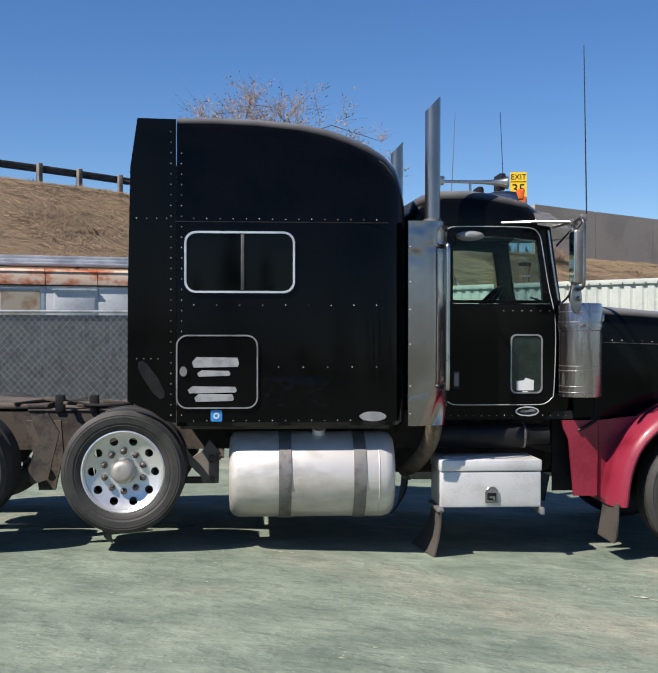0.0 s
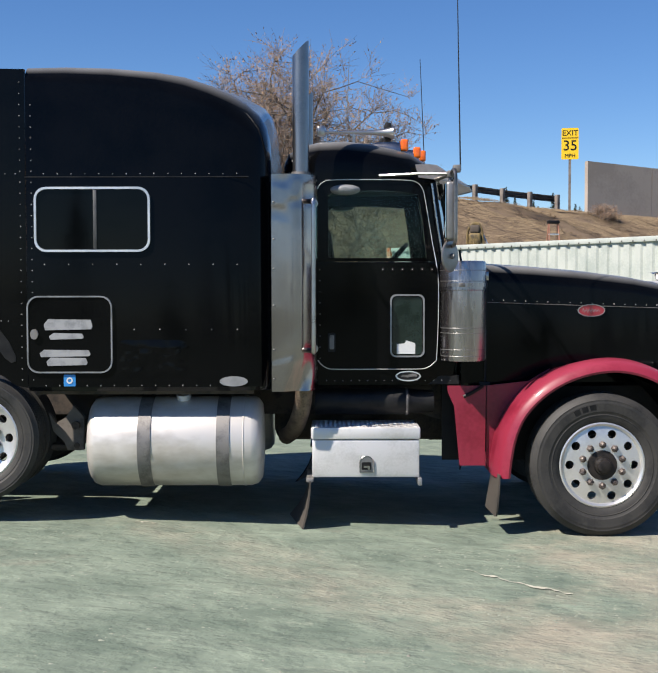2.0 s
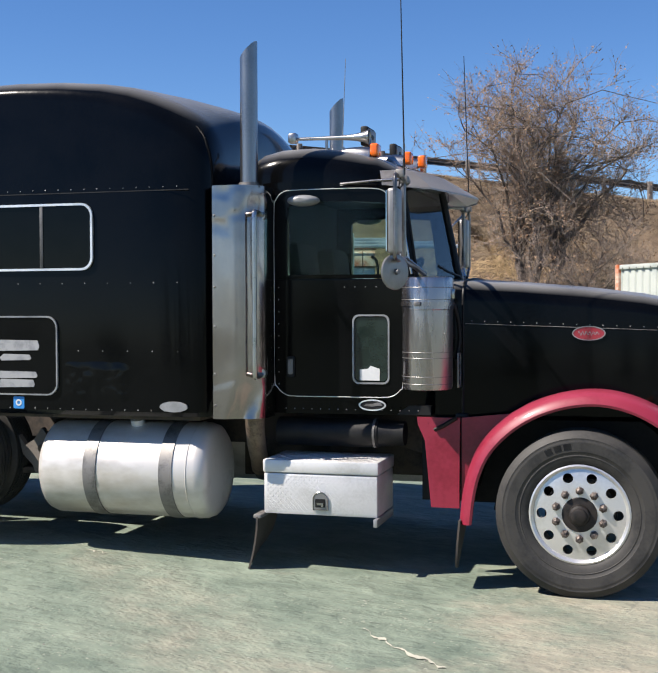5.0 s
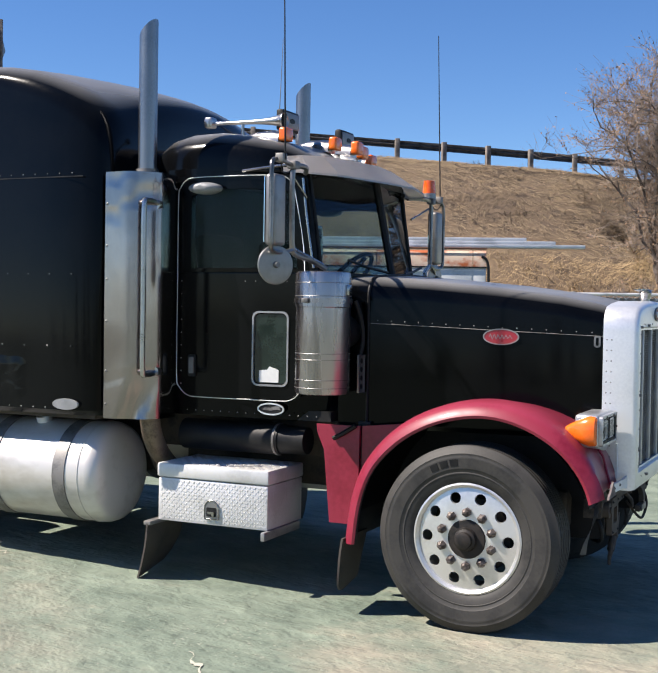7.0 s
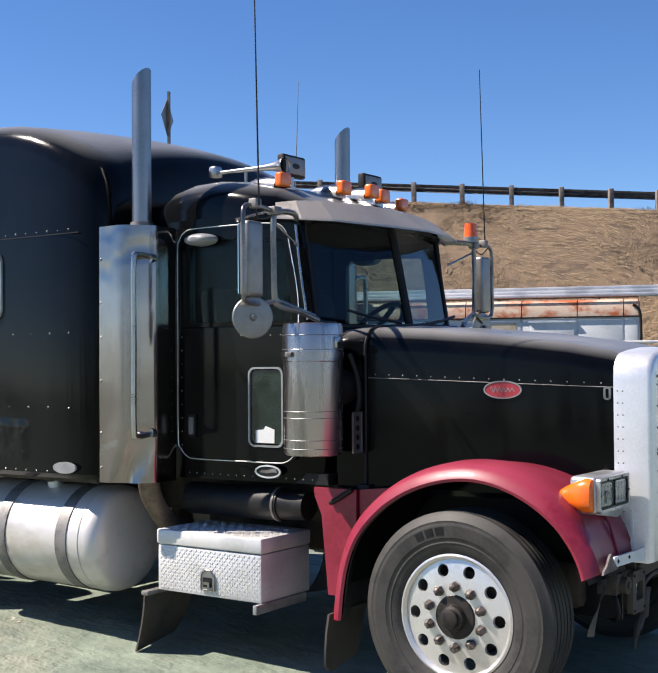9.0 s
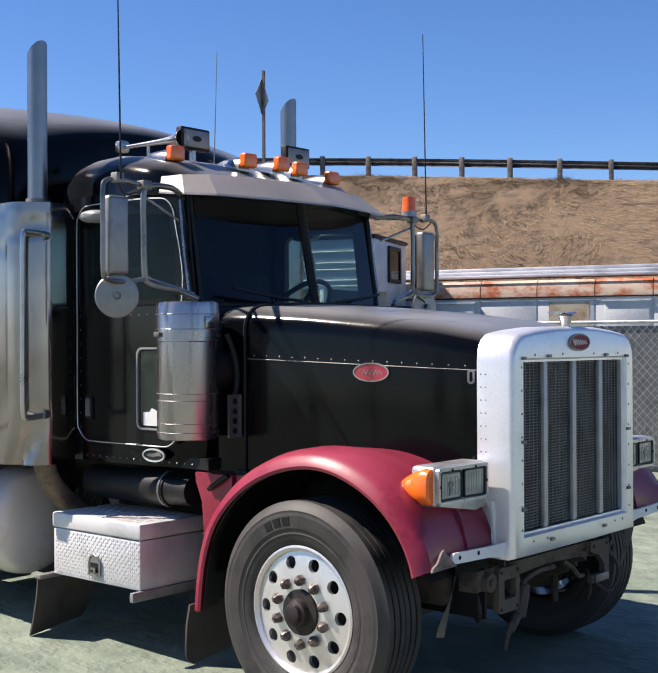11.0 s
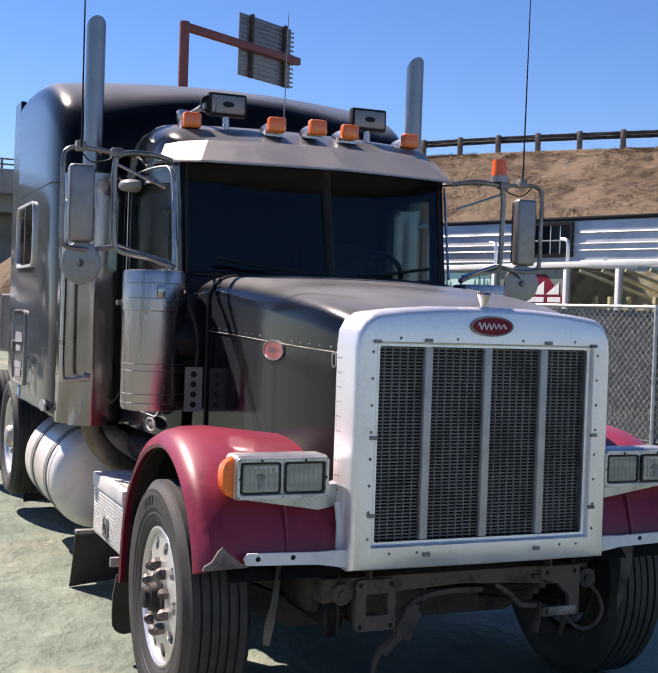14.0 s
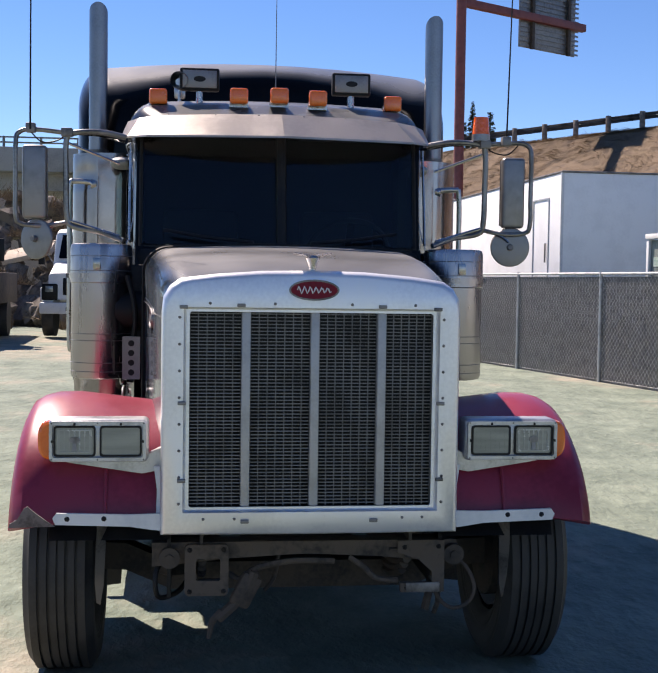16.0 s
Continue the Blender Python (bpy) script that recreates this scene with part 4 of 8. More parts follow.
horn = part("air_horn", loft([[(x, -0.55 + r * math.cos(a), 2.855 - 0.012 * (x + 1.95) + r * math.sin(a)) for a in (2 * math.pi * k / 20 for k in range(20))] for x, r in ((-1.92, 0.010), (-1.80, 0.012), (-1.62, 0.015), (-1.56, 0.018), (-1.50, 0.024), (-1.455, 0.033), (-1.425, 0.043), (-1.41, 0.050), (-1.405, 0.050), (-1.43, 0.036), (-1.47, 0.02))]), GRABSTEEL, cab, "long chrome roof air horn with a flared bell")
part("driver_unit", block(-1.965, -1.905, -0.585, -0.515, 2.825, 2.895, 0.014), GRABSTEEL, horn)
part("foot", rod((-1.7, -0.55, 2.76), (-1.7, -0.55, 2.845), 0.010, 8), GRABSTEEL, horn)

# mirrors on looped tube arms
for s in (1, -1):
    arm = smooth_path([(-1.12, -s * 0.83, 2.485), (-1.06, -s * 0.95, 2.50), (-1.05, -s * 1.10, 2.49), (-1.05, -s * 1.135, 2.44), (-1.05, -s * 1.135, 2.25), (-1.05, -s * 1.13, 2.06), (-1.05, -s * 1.10, 2.0), (-1.02, -s * 0.95, 1.97), (-0.98, -s * 0.83, 1.925)], 5)
    mir = part("mirror_arm", tube(arm, 0.0155, 10), ARMTUBE, truck, "bent chrome tube mirror arm")
    loop = smooth_path([(-1.05, -s * 1.13, 2.49), (-1.05, -s * 1.3, 2.505), (-1.05, -s * 1.375, 2.49), (-1.045, -s * 1.395, 2.43), (-1.045, -s * 1.395, 2.2), (-1.045, -s * 1.395, 2.06), (-1.05, -s * 1.37, 2.01), (-1.05, -s * 1.25, 2.0), (-1.05, -s * 1.13, 2.02)], 5)
    part("outer_loop", tube(loop, 0.0125, 10), ARMTUBE, mir)
    part("stay", tube([(-1.52, -s * 0.86, 2.508), (-1.25, -s * 0.98, 2.51), (-1.06, -s * 1.13, 2.495)], 0.010, 8), CHROME, mir)
    part("stay", tube([(-1.10, -s * 0.86, 2.34), (-1.06, -s * 1.13, 2.44)], 0.008, 8), CHROME, mir)
    part("brace", tube([(-1.05, -s * 1.12, 2.03), (-0.99, -s * 0.85, 1.95)], 0.009, 8), CHROME, mir)
    part("clamp", block(-1.075, -1.02, -s * 1.10, -s * 1.16, 2.47, 2.515, 0.006), STRAP, mir)
    head = part("mirror_head", block(-1.105, -1.035, -s * 1.235, -s * 1.362, 2.035, 2.425, 0.02, 3), SCUFFED, mir, "tall stainless mirror housing")
    part("glass", block(-1.1085, -1.1045, -s * 1.235, -s * 1.36, 2.05, 2.41), MIRROR, head)
    conv = part("convex_mirror", turned(loft([[(q * math.cos(a), q * math.sin(a), h) for a in (2 * math.pi * k / 32 for k in range(32))] for h, q in ((-0.012, 0.095), (-0.008, 0.106), (0.0, 0.109), (0.006, 0.104), (0.009, 0.085), (0.011, 0.05), (0.012, 0.01))]), pose(-1.07, -s * 1.29, 1.93, 0, 90, -35 if s > 0 else -8)), SCUFFED, mir, "round convex mirror below the housing")
    part("boss", turned(rod((0, 0, 0.010), (0, 0, 0.034), 0.020, 12, 0.014), pose(-1.07, -s * 1.29, 1.93, 0, 90, -35 if s > 0 else -8)), STRAP, conv)
    part("bracket", tube([(-1.07, -s * 1.29, 1.95), (-1.05, -s * 1.24, 1.985), (-1.05, -s * 1.2, 2.0)], 0.008, 6), CHROME, mir)
    mast = part("antenna", rod((-1.005 if s > 0 else -1.02, -s * (1.315 if s > 0 else 1.245), 2.5), (-1.03 if s > 0 else -1.07, -s * (1.315 if s > 0 else 1.285), 3.74), 0.0052, 8, 0.0028), BLACK, truck, "thin black whip antenna on the mirror arm")
    part("mount", block(-1.055, -1.005, -s * (1.29 if s > 0 else 1.22), -s * (1.34 if s > 0 else 1.27), 2.485, 2.535, 0.006), STRAP, mast)
    part("cable", tube(smooth_path([(-1.03, -s * 1.315, 2.49), (-1.05, -s * 1.26, 2.44), (-1.05, -s * 1.18, 2.45), (-1.05, -s * 1.14, 2.48)], 4), 0.004, 6), BLACK, mast)
part("antenna", rod((-1.75, 0.02, 2.77), (-1.72, 0.02, 3.5), 0.004, 6, 0.002), GREYPAINT, truck, "fine grey roof antenna")
beac = part("beacon", rod((-1.06, 1.11, 2.545), (-1.06, 1.11, 2.64), 0.048, 20, 0.04), BEACON, truck, "orange flashing beacon on the mirror arm")
part("base", rod((-1.06, 1.11, 2.51), (-1.06, 1.11, 2.547), 0.05, 20), TRIMGREY, beac)

# air cleaners
for s in (1, -1):
    ac = part("air_cleaner", loft([[(-0.94 + r * math.cos(a), -s * 0.94 + r * math.sin(a), z) for a in (2 * math.pi * k / 36 for k in range(36))] for z, r in ((1.205, 0.13), (1.21, 0.15), (1.23, 0.157), (1.70, 0.157), (1.705, 0.162), (1.88, 0.160), (1.90, 0.155), (1.905, 0.14))]), CANISTER, truck, "scuffed stainless air cleaner canister")
    part("clamp_band", rod((-0.94, -s * 0.94, 1.725), (-0.94, -s * 0.94, 1.752), 0.168, 40), CANISTER, ac, "steel clamp band")
    part("band_bolt", block(-0.99, -0.95, -s * 1.10, -s * 1.125, 1.726, 1.751, 0.004), STRAP, ac)
    for z, r in ((1.84, 0.1605), (1.765, 0.161), (1.712, 0.157), (1.44, 0.1565), (1.405, 0.1565), (1.29, 0.1565), (1.245, 0.1565)):
        part("bead", tube([(-0.94 + r * math.cos(a), -s * 0.94 + r * math.sin(a), z) for a in (2 * math.pi * k / 40 for k in range(40))], 0.0022, 8, closed=True), SCUFFED, ac)
    part("clip", block(-0.80, -0.765, -s * 0.93, -s * 0.97, 1.77, 1.83, 0.004), CHROME, ac)
    part("mount", block(-0.97, -0.90, -s * 0.70, -s * 0.80, 1.28, 1.8, 0.01), BLACK, ac)
    part("drain_hose", tube(smooth_path([(-0.80, -s * 0.80, 1.74), (-0.775, -s * 0.765, 1.62), (-0.77, -s * 0.755, 1.5), (-0.79, -s * 0.77, 1.38)], 4), 0.014, 8), BLACK, ac)
    part("elbow", rod((-0.90, -s * 0.86, 1.56), (-0.90, -s * 0.68, 1.56), 0.10, 16), BLACK, ac)
    pl = part("hanger_plate", frame_ring(round_rect(-0.80, -0.71, 1.21, 1.43, 0.006), round_rect(-0.79, -0.72, 1.22, 1.42, 0.004), lambda u, v, d: (-0.775 + d, -s * (0.02 - u), v), 0.012), SCUFFED, truck, "grey slotted bracket plate")
    part("web", block(-0.774, -0.768, -s * 0.735, -s * 0.815, 1.215, 1.425), SCUFFED, pl)
    for k in range(4):
        part("slot", slab(oval(0.775, 1.245 + 0.05 * k, 0.016, 0.016, 14), lambda u, v, d: (-0.768 + d, -s * u, v), 0.002), BLACK, pl)

# ---- hood, fenders, grille ----
hood_rows = [(-0.93, 0.735, 1.875, 0.13), (-0.86, 0.73, 1.885, 0.13), (-0.7, 0.70, 1.885, 0.13), (-0.4, 0.675, 1.865, 0.125), (0.0, 0.648, 1.83, 0.12), (0.35, 0.615, 1.786, 0.115), (0.55, 0.580, 1.746, 0.112), (0.61, 0.566, 1.726, 0.11)]
hood = part("hood", loft([section(x, w, 1.0, z, r, 8) for x, w, z, r in hood_rows]), PAINT, truck, "long gloss black riveted hood")
for s in (1, -1):
    w_at = lambda x: float(np.interp(x, [r[0] for r in hood_rows], [r[1] for r in hood_rows]))
    part("hinge_bead", tube([(x, -s * (w_at(x) + 0.002), 1.612 - 0.035 * (x + 0.72)) for x in (-0.74, -0.4, 0.0, 0.3, 0.62)], 0.0022, 6), STRAP, hood)
    tagged(part("rivets", rivets([(x, -s * (w_at(x) + 0.001), 1.63 - 0.035 * (x + 0.72)) for x in np.linspace(-0.7, 0.6, 17)], (0, -s, 0), 0.0042), RIVET, hood), kind="stuff")
    on_hood = lambda u, w, d, s=s: (u, -s * (w_at(u) + 0.001 + d), w)
    bd = part("badge", slab(oval(0.025, 1.552, 0.098, 0.042), on_hood, 0.005), BADGE, hood, "red enamel oval badge with a bright rim")
    part("rim", frame_ring(oval(0.025, 1.552, 0.102, 0.046), oval(0.025, 1.552, 0.095, 0.040), on_hood, 0.008), TRIMGREY, bd)
    part("mark", tube([(0.025 + 0.065 * (2 * k / 24 - 1), -s * (w_at(0.025 + 0.065 * (2 * k / 24 - 1)) + 0.005), 1.552 + 0.013 * math.sin(k * 1.55) * (1.2 - 0.5 * k / 24)) for k in range(25)], 0.0028, 5), GREYOVAL, bd)
    for u0, u1 in ((0.53, 0.565),):
        part("number_sticker", frame_ring(round_rect(u0, u1, 1.505, 1.57, 0.015), round_rect(u0 + 0.01, u1 - 0.01, 1.515, 1.56, 0.006), on_hood, 0.003), RIVET, hood, "small grey number sticker")
    part("hood_latch", block(-0.80, -0.72, -s * 0.70, -s * 0.74, 1.0, 1.04, 0.005), BLACK, hood)
    # fender: a swept arch, rolled down at its outer lip
    arch = [(-0.735, 0.40), (-0.72, 0.55), (-0.69, 0.70), (-0.63, 0.85), (-0.54, 0.97), (-0.42, 1.075), (-0.28, 1.155), (-0.12, 1.21), (0.05, 1.235), (0.2, 1.225), (0.34, 1.185), (0.47, 1.12), (0.58, 1.035), (0.66, 0.94), (0.71, 0.85), (0.735, 0.775)]
    arch = [(p.x, p.z) for p in smooth_path([(x, 0, z) for x, z in arch], 4)]
    rows_ = []
    for k, (x, z) in enumerate(arch):
        nx, nz = x - 0.0, z - 0.45
        ln = math.hypot(nx, nz)
        nx, nz = nx / ln, nz / ln
        wide = 1.15 + 0.03 * max(0, x)
        tuck = 0.06 * max(0.0, (x - 0.42) / 0.315) ** 2
        rows_.append([(x + nx * (o if y > 1.0 else o * max(0.0, nz) ** 3) - tuck * min(1.0, max(0.0, (1.09 - y) / 0.09)), -s * y, z + nz * (o if y > 1.0 else o * max(0.0, nz) ** 3)) for y, o in ((0.55, -0.055), (0.80, -0.026), (0.95, -0.008), (1.04, -0.010), (wide - 0.055, -0.024), (wide - 0.02, -0.045), (wide, -0.085), (wide - 0.006, -0.10), (wide - 0.03, -0.085), (1.03, -0.035), (0.9, -0.035), (0.55, -0.075))])
    fen = part("fender", loft(rows_), RED, truck, "faded dusty red front fender with a sunlit tone painted on top")
    part("skirt_rib", tube([(0.678, -s * 0.80, 0.79), (0.635, -s * 0.80, 0.94), (0.57, -s * 0.80, 1.04)], 0.007, 6), RED, fen)
    part("lower_bar", slab([(0.58, 0.748), (0.58, 0.815), (0.70, 0.812), (0.98, 0.820), (0.995, 0.80), (0.985, 0.775), (0.70, 0.765), (0.62, 0.752)], lambda u, v, d: (0.712 + d, -s * u, v), 0.014), WHITE, fen, "white edge strip below the fender")
    tagged(part("bolts", rivets([(0.726, -s * 0.94, 0.797), (0.726, -s * 0.80, 0.797)], (1, 0, 0), 0.011), BLACK, fen), kind="stuff")
    if s > 0:
        part("torn_corner", slab([(0.985, 0.772), (1.158, 0.768), (1.152, 0.785), (1.125, 0.80), (1.10, 0.842), (1.086, 0.852), (1.062, 0.83), (1.02, 0.797)], lambda u, v, d: (0.735 + d + 0.1 * (v - 0.8), -s * u, v), 0.01), mat("bare_grey_fibreglass", (0.07, 0.055, 0.05), (0.16, 0.13, 0.125), 0.8, scale=20), fen, "torn bare fibreglass corner")
    part("cowl_panel", slab([(-1.035, 1.018), (-1.03, 0.97), (-0.985, 0.87), (-0.945, 0.445), (-0.765, 0.445), (-0.76, 1.018)], side(0.775, s), 0.03), RED, truck, "red cowl skirt panel")
    part("inner_panel", slab([(-0.752, 1.018), (-0.752, 0.45), (-0.725, 0.42), (-0.70, 0.66), (-0.63, 0.84), (-0.52, 0.98), (-0.40, 1.075), (-0.30, 1.13), (-0.30, 1.14), (-0.45, 1.05)], side(0.765, s), 0.02), RED, fen)
    part("tie_strap", tube([(-0.92, -s * 0.815, 0.94), (-0.86, -s * 0.825, 0.97), (-0.78, -s * 0.815, 1.02)], 0.014, 6), BLACK, truck, "black rubber hood strap")
    lining = []
    for x, z in arch:
        if x < 0.6:
            ln = math.hypot(x, z - 0.45)
            nx, nz = x / ln, (z - 0.45) / ln
            under = []
            for y, o, e in ((1.115, -0.085, -0.006), (1.03, -0.035, -0.006), (0.9, -0.035, -0.006), (0.56, -0.075, -0.006), (0.56, -0.075, -0.014), (0.9, -0.035, -0.014), (1.03, -0.035, -0.014), (1.115, -0.085, -0.014)):
                o_ = (o if y > 1.0 else o * max(0.0, nz) ** 3) + e
                under.append((x + nx * o_ - (0.06 * max(0.0, (x - 0.42) / 0.315) ** 2 if y < 1.0 else 0), -s * y, z + nz * o_))
            lining.append(under)
    part("inner_liner", loft(lining), RUBBER, fen, "black inner fender lining")
    part("fender_flap", loft([[(-0.715 - 0.05 * k, -s * (0.80 + 0.02 * k), 0.43 - 0.275 * k), (-0.715 - 0.02 * k, -s * w, 0.43 - 0.295 * k), (-0.703 - 0.02 * k, -s * w, 0.43 - 0.295 * k), (-0.703 - 0.05 * k, -s * (0.80 + 0.02 * k), 0.43 - 0.275 * k)] for k, w in ((0, 1.145), (0.33, 1.16), (0.66, 1.16), (0.85, 1.155), (0.93, 1.142), (0.98, 1.12), (1, 1.095))]), FLAP, fen, "black rubber splash flap")
    liner = [[(0.0 + (0.60 + 0.12 * (1 if a > 90 else 0.9)) * 0.93 * math.cos(radians(a)), -s * y, 0.45 + 0.70 * math.sin(radians(a))) for y in (0.55, 1.02)] for a in range(20, 171, 10)]
    bm = loft(liner, closed=False)
    bmesh.ops.solidify(bm, geom=bm.faces[:], thickness=0.01)
    part("wheel_liner", bm, BLACK, fen)
    part("inner_wall", block(-1.05, 0.60, -s * 0.545, -s * 0.56, 0.45, 1.05), BLACK, fen)

# grille shell
outer = [(0.585, 0.735), (0.585, 1.2), (0.585, 1.60)] + [(0.585 - 0.105 + 0.105 * math.cos(radians(a)), 1.62 + 0.115 * math.sin(radians(a))) for a in (20, 45, 70, 90)] + [(0.38, 1.748), (0.2, 1.762), (0.0, 1.766)]
outer = outer + [(-y, z) for y, z in reversed(outer[:-1])] + [(-0.3, 0.733), (0.0, 0.732), (0.3, 0.733)]
inner = []
for y, z in outer:
    iy = max(-0.49, min(0.49, y * 0.855))
    iz = 0.832 if z < 0.75 else (1.612 if z > 1.64 else (z if z < 1.59 else 1.60))
    inner.append((iy, iz))
rings = [[(0.58, y, z) for y, z in outer], [(0.74, y, z) for y, z in outer], [(0.762, y * 0.985, z - (0.012 if z > 1.2 else -0.006)) for y, z in outer], [(0.768, y * 0.965, z - (0.025 if z > 1.2 else -0.012)) for y, z in outer],
         [(0.768, y * 1.02, z + (0.008 if z > 1.2 else -0.008)) for y, z in inner], [(0.752, y, z) for y, z in inner], [(0.69, y, z) for y, z in inner]]
shell = part("grille_shell", loft(rings, caps=False), SHELL, truck, "bright dull aluminium radiator shell", 45)
part("backing", block(0.66, 0.668, -0.5, 0.5, 0.82, 1.63), BLACK, shell)
part("inner_frame", frame_ring(round_rect(-0.492, 0.492, 0.828, 1.616, 0.012), round_rect(-0.477, 0.477, 0.842, 1.602, 0.01), front(0.735), 0.012), ALU, shell)
for a, b in ((-0.477, -0.276), (-0.242, -0.007), (0.027, 0.256), (0.292, 0.477)):
    bm = bmesh.new()
    n = 56
    for k in range(n):
        z = 0.845 + 0.756 * (k + 0.5) / n
        block(0.712, 0.722, a, b, z - 0.0019, z + 0.0019, bm=bm)
    m = round((b - a) / 0.032)
    for k in range(m + 1):
        y = a + (b - a) * k / m
        block(0.715, 0.724, y - 0.0015, y + 0.0015, 0.842, 1.602, bm=bm)
    tagged(part("grille_mesh", bm, mat("grille_wire", (0.11, 0.11, 0.112), (0.20, 0.20, 0.20), 0.45, metal=0.5), shell, "fine punched grille screen"), kind="stuff")
for y in (-0.259, 0.010, 0.274):
    part("grille_bar", block(0.716, 0.742, y - 0.0175, y + 0.0175, 0.842, 1.602, 0.006), SATIN, shell, "upright aluminium grille bar")
heads = [(0.769, y, 0.80) for y in (-0.42, -0.3, 0.36, 0.44)] + [(0.769, s * 0.515, z) for s in (1, -1) for z in np.linspace(0.86, 1.58, 8)] + [(0.769, y, 1.635) for y in (-0.4, -0.15, 0.15, 0.4)]
tagged(part("shell_rivets", rivets(heads, (1, 0, 0), 0.0065), STRAP, shell), kind="stuff")
for y, z in ((-0.26, 0.79), (0.245, 0.79), (-0.5, 1.62), (-0.28, 1.628), (0.27, 1.628), (0.49, 1.62), (-0.505, 1.25), (0.505, 1.25), (-0.505, 0.95), (0.505, 0.95)):
    part("grille_clip", block(0.766, 0.78, y - 0.016, y + 0.016, z - 0.007, z + 0.007, 0.003), STRAP, shell)
for s in (1, -1):
    tagged(part("side_rivets", rivets([(x, -s * 0.5855, z) for x in (0.60, 0.625) for z in np.linspace(0.8, 1.55, 14)], (0, -s, 0), 0.0045), STRAP, shell), kind="stuff")
em = part("front_badge", slab(oval(0, 1.690, 0.094, 0.037), front(0.764), 0.012), MAROON, shell, "dark maroon oval badge on the shell")
part("rim", frame_ring(oval(0, 1.690, 0.098, 0.041), oval(0, 1.690, 0.091, 0.034), front(0.764), 0.014), STRAP, em)
part("mark", tube([(0.777, 0.066 * (2 * k / 24 - 1), 1.690 + 0.013 * math.sin(k * 1.55) * (1.2 - 0.5 * k / 24)) for k in range(25)], 0.003, 5), ALU, em)
orn = part("hood_ornament", loft([[(0.70 + rx * math.cos(a), ry * math.sin(a), z) for a in (2 * math.pi * k / 16 for k in range(16))] for z, rx, ry in ((1.755, 0.03, 0.016), (1.775, 0.026, 0.014), (1.795, 0.03, 0.020), (1.815, 0.036, 0.030), (1.825, 0.03, 0.026))]), CHROME, truck, "small chrome winged hood ornament")
for s in (1, -1):
    part("wing", loft([[(0.70 + a, -s * y, z + b) for a, b in ((0.03, 0.0), (0.0, 0.006), (-0.04 - 0.25 * y, 0.0), (0.0, -0.005))] for y, z in ((0.005, 1.822), (0.03, 1.826), (0.055, 1.830), (0.075, 1.832))]), CHROME, orn)

part("hood_gasket", tube([(x - 0.055 + 0.06, y * 1.002, z + 0.002) for x, y, z in section(-0.76, 0.713, 1.0, 1.887, 0.13, 8)[1:-1]], 0.009, 6), BLACK, hood, "black seal where the hood meets the cowl")

LAMPBOX = mat("dull_lamp_housing", (0.34, 0.345, 0.355), (0.50, 0.505, 0.51), 0.34, metal=0.7, scale=9)
FLUTE = mat("moulded_lens_flute", (0.28, 0.30, 0.30), (0.36, 0.38, 0.38), 0.25, metal=0.4)
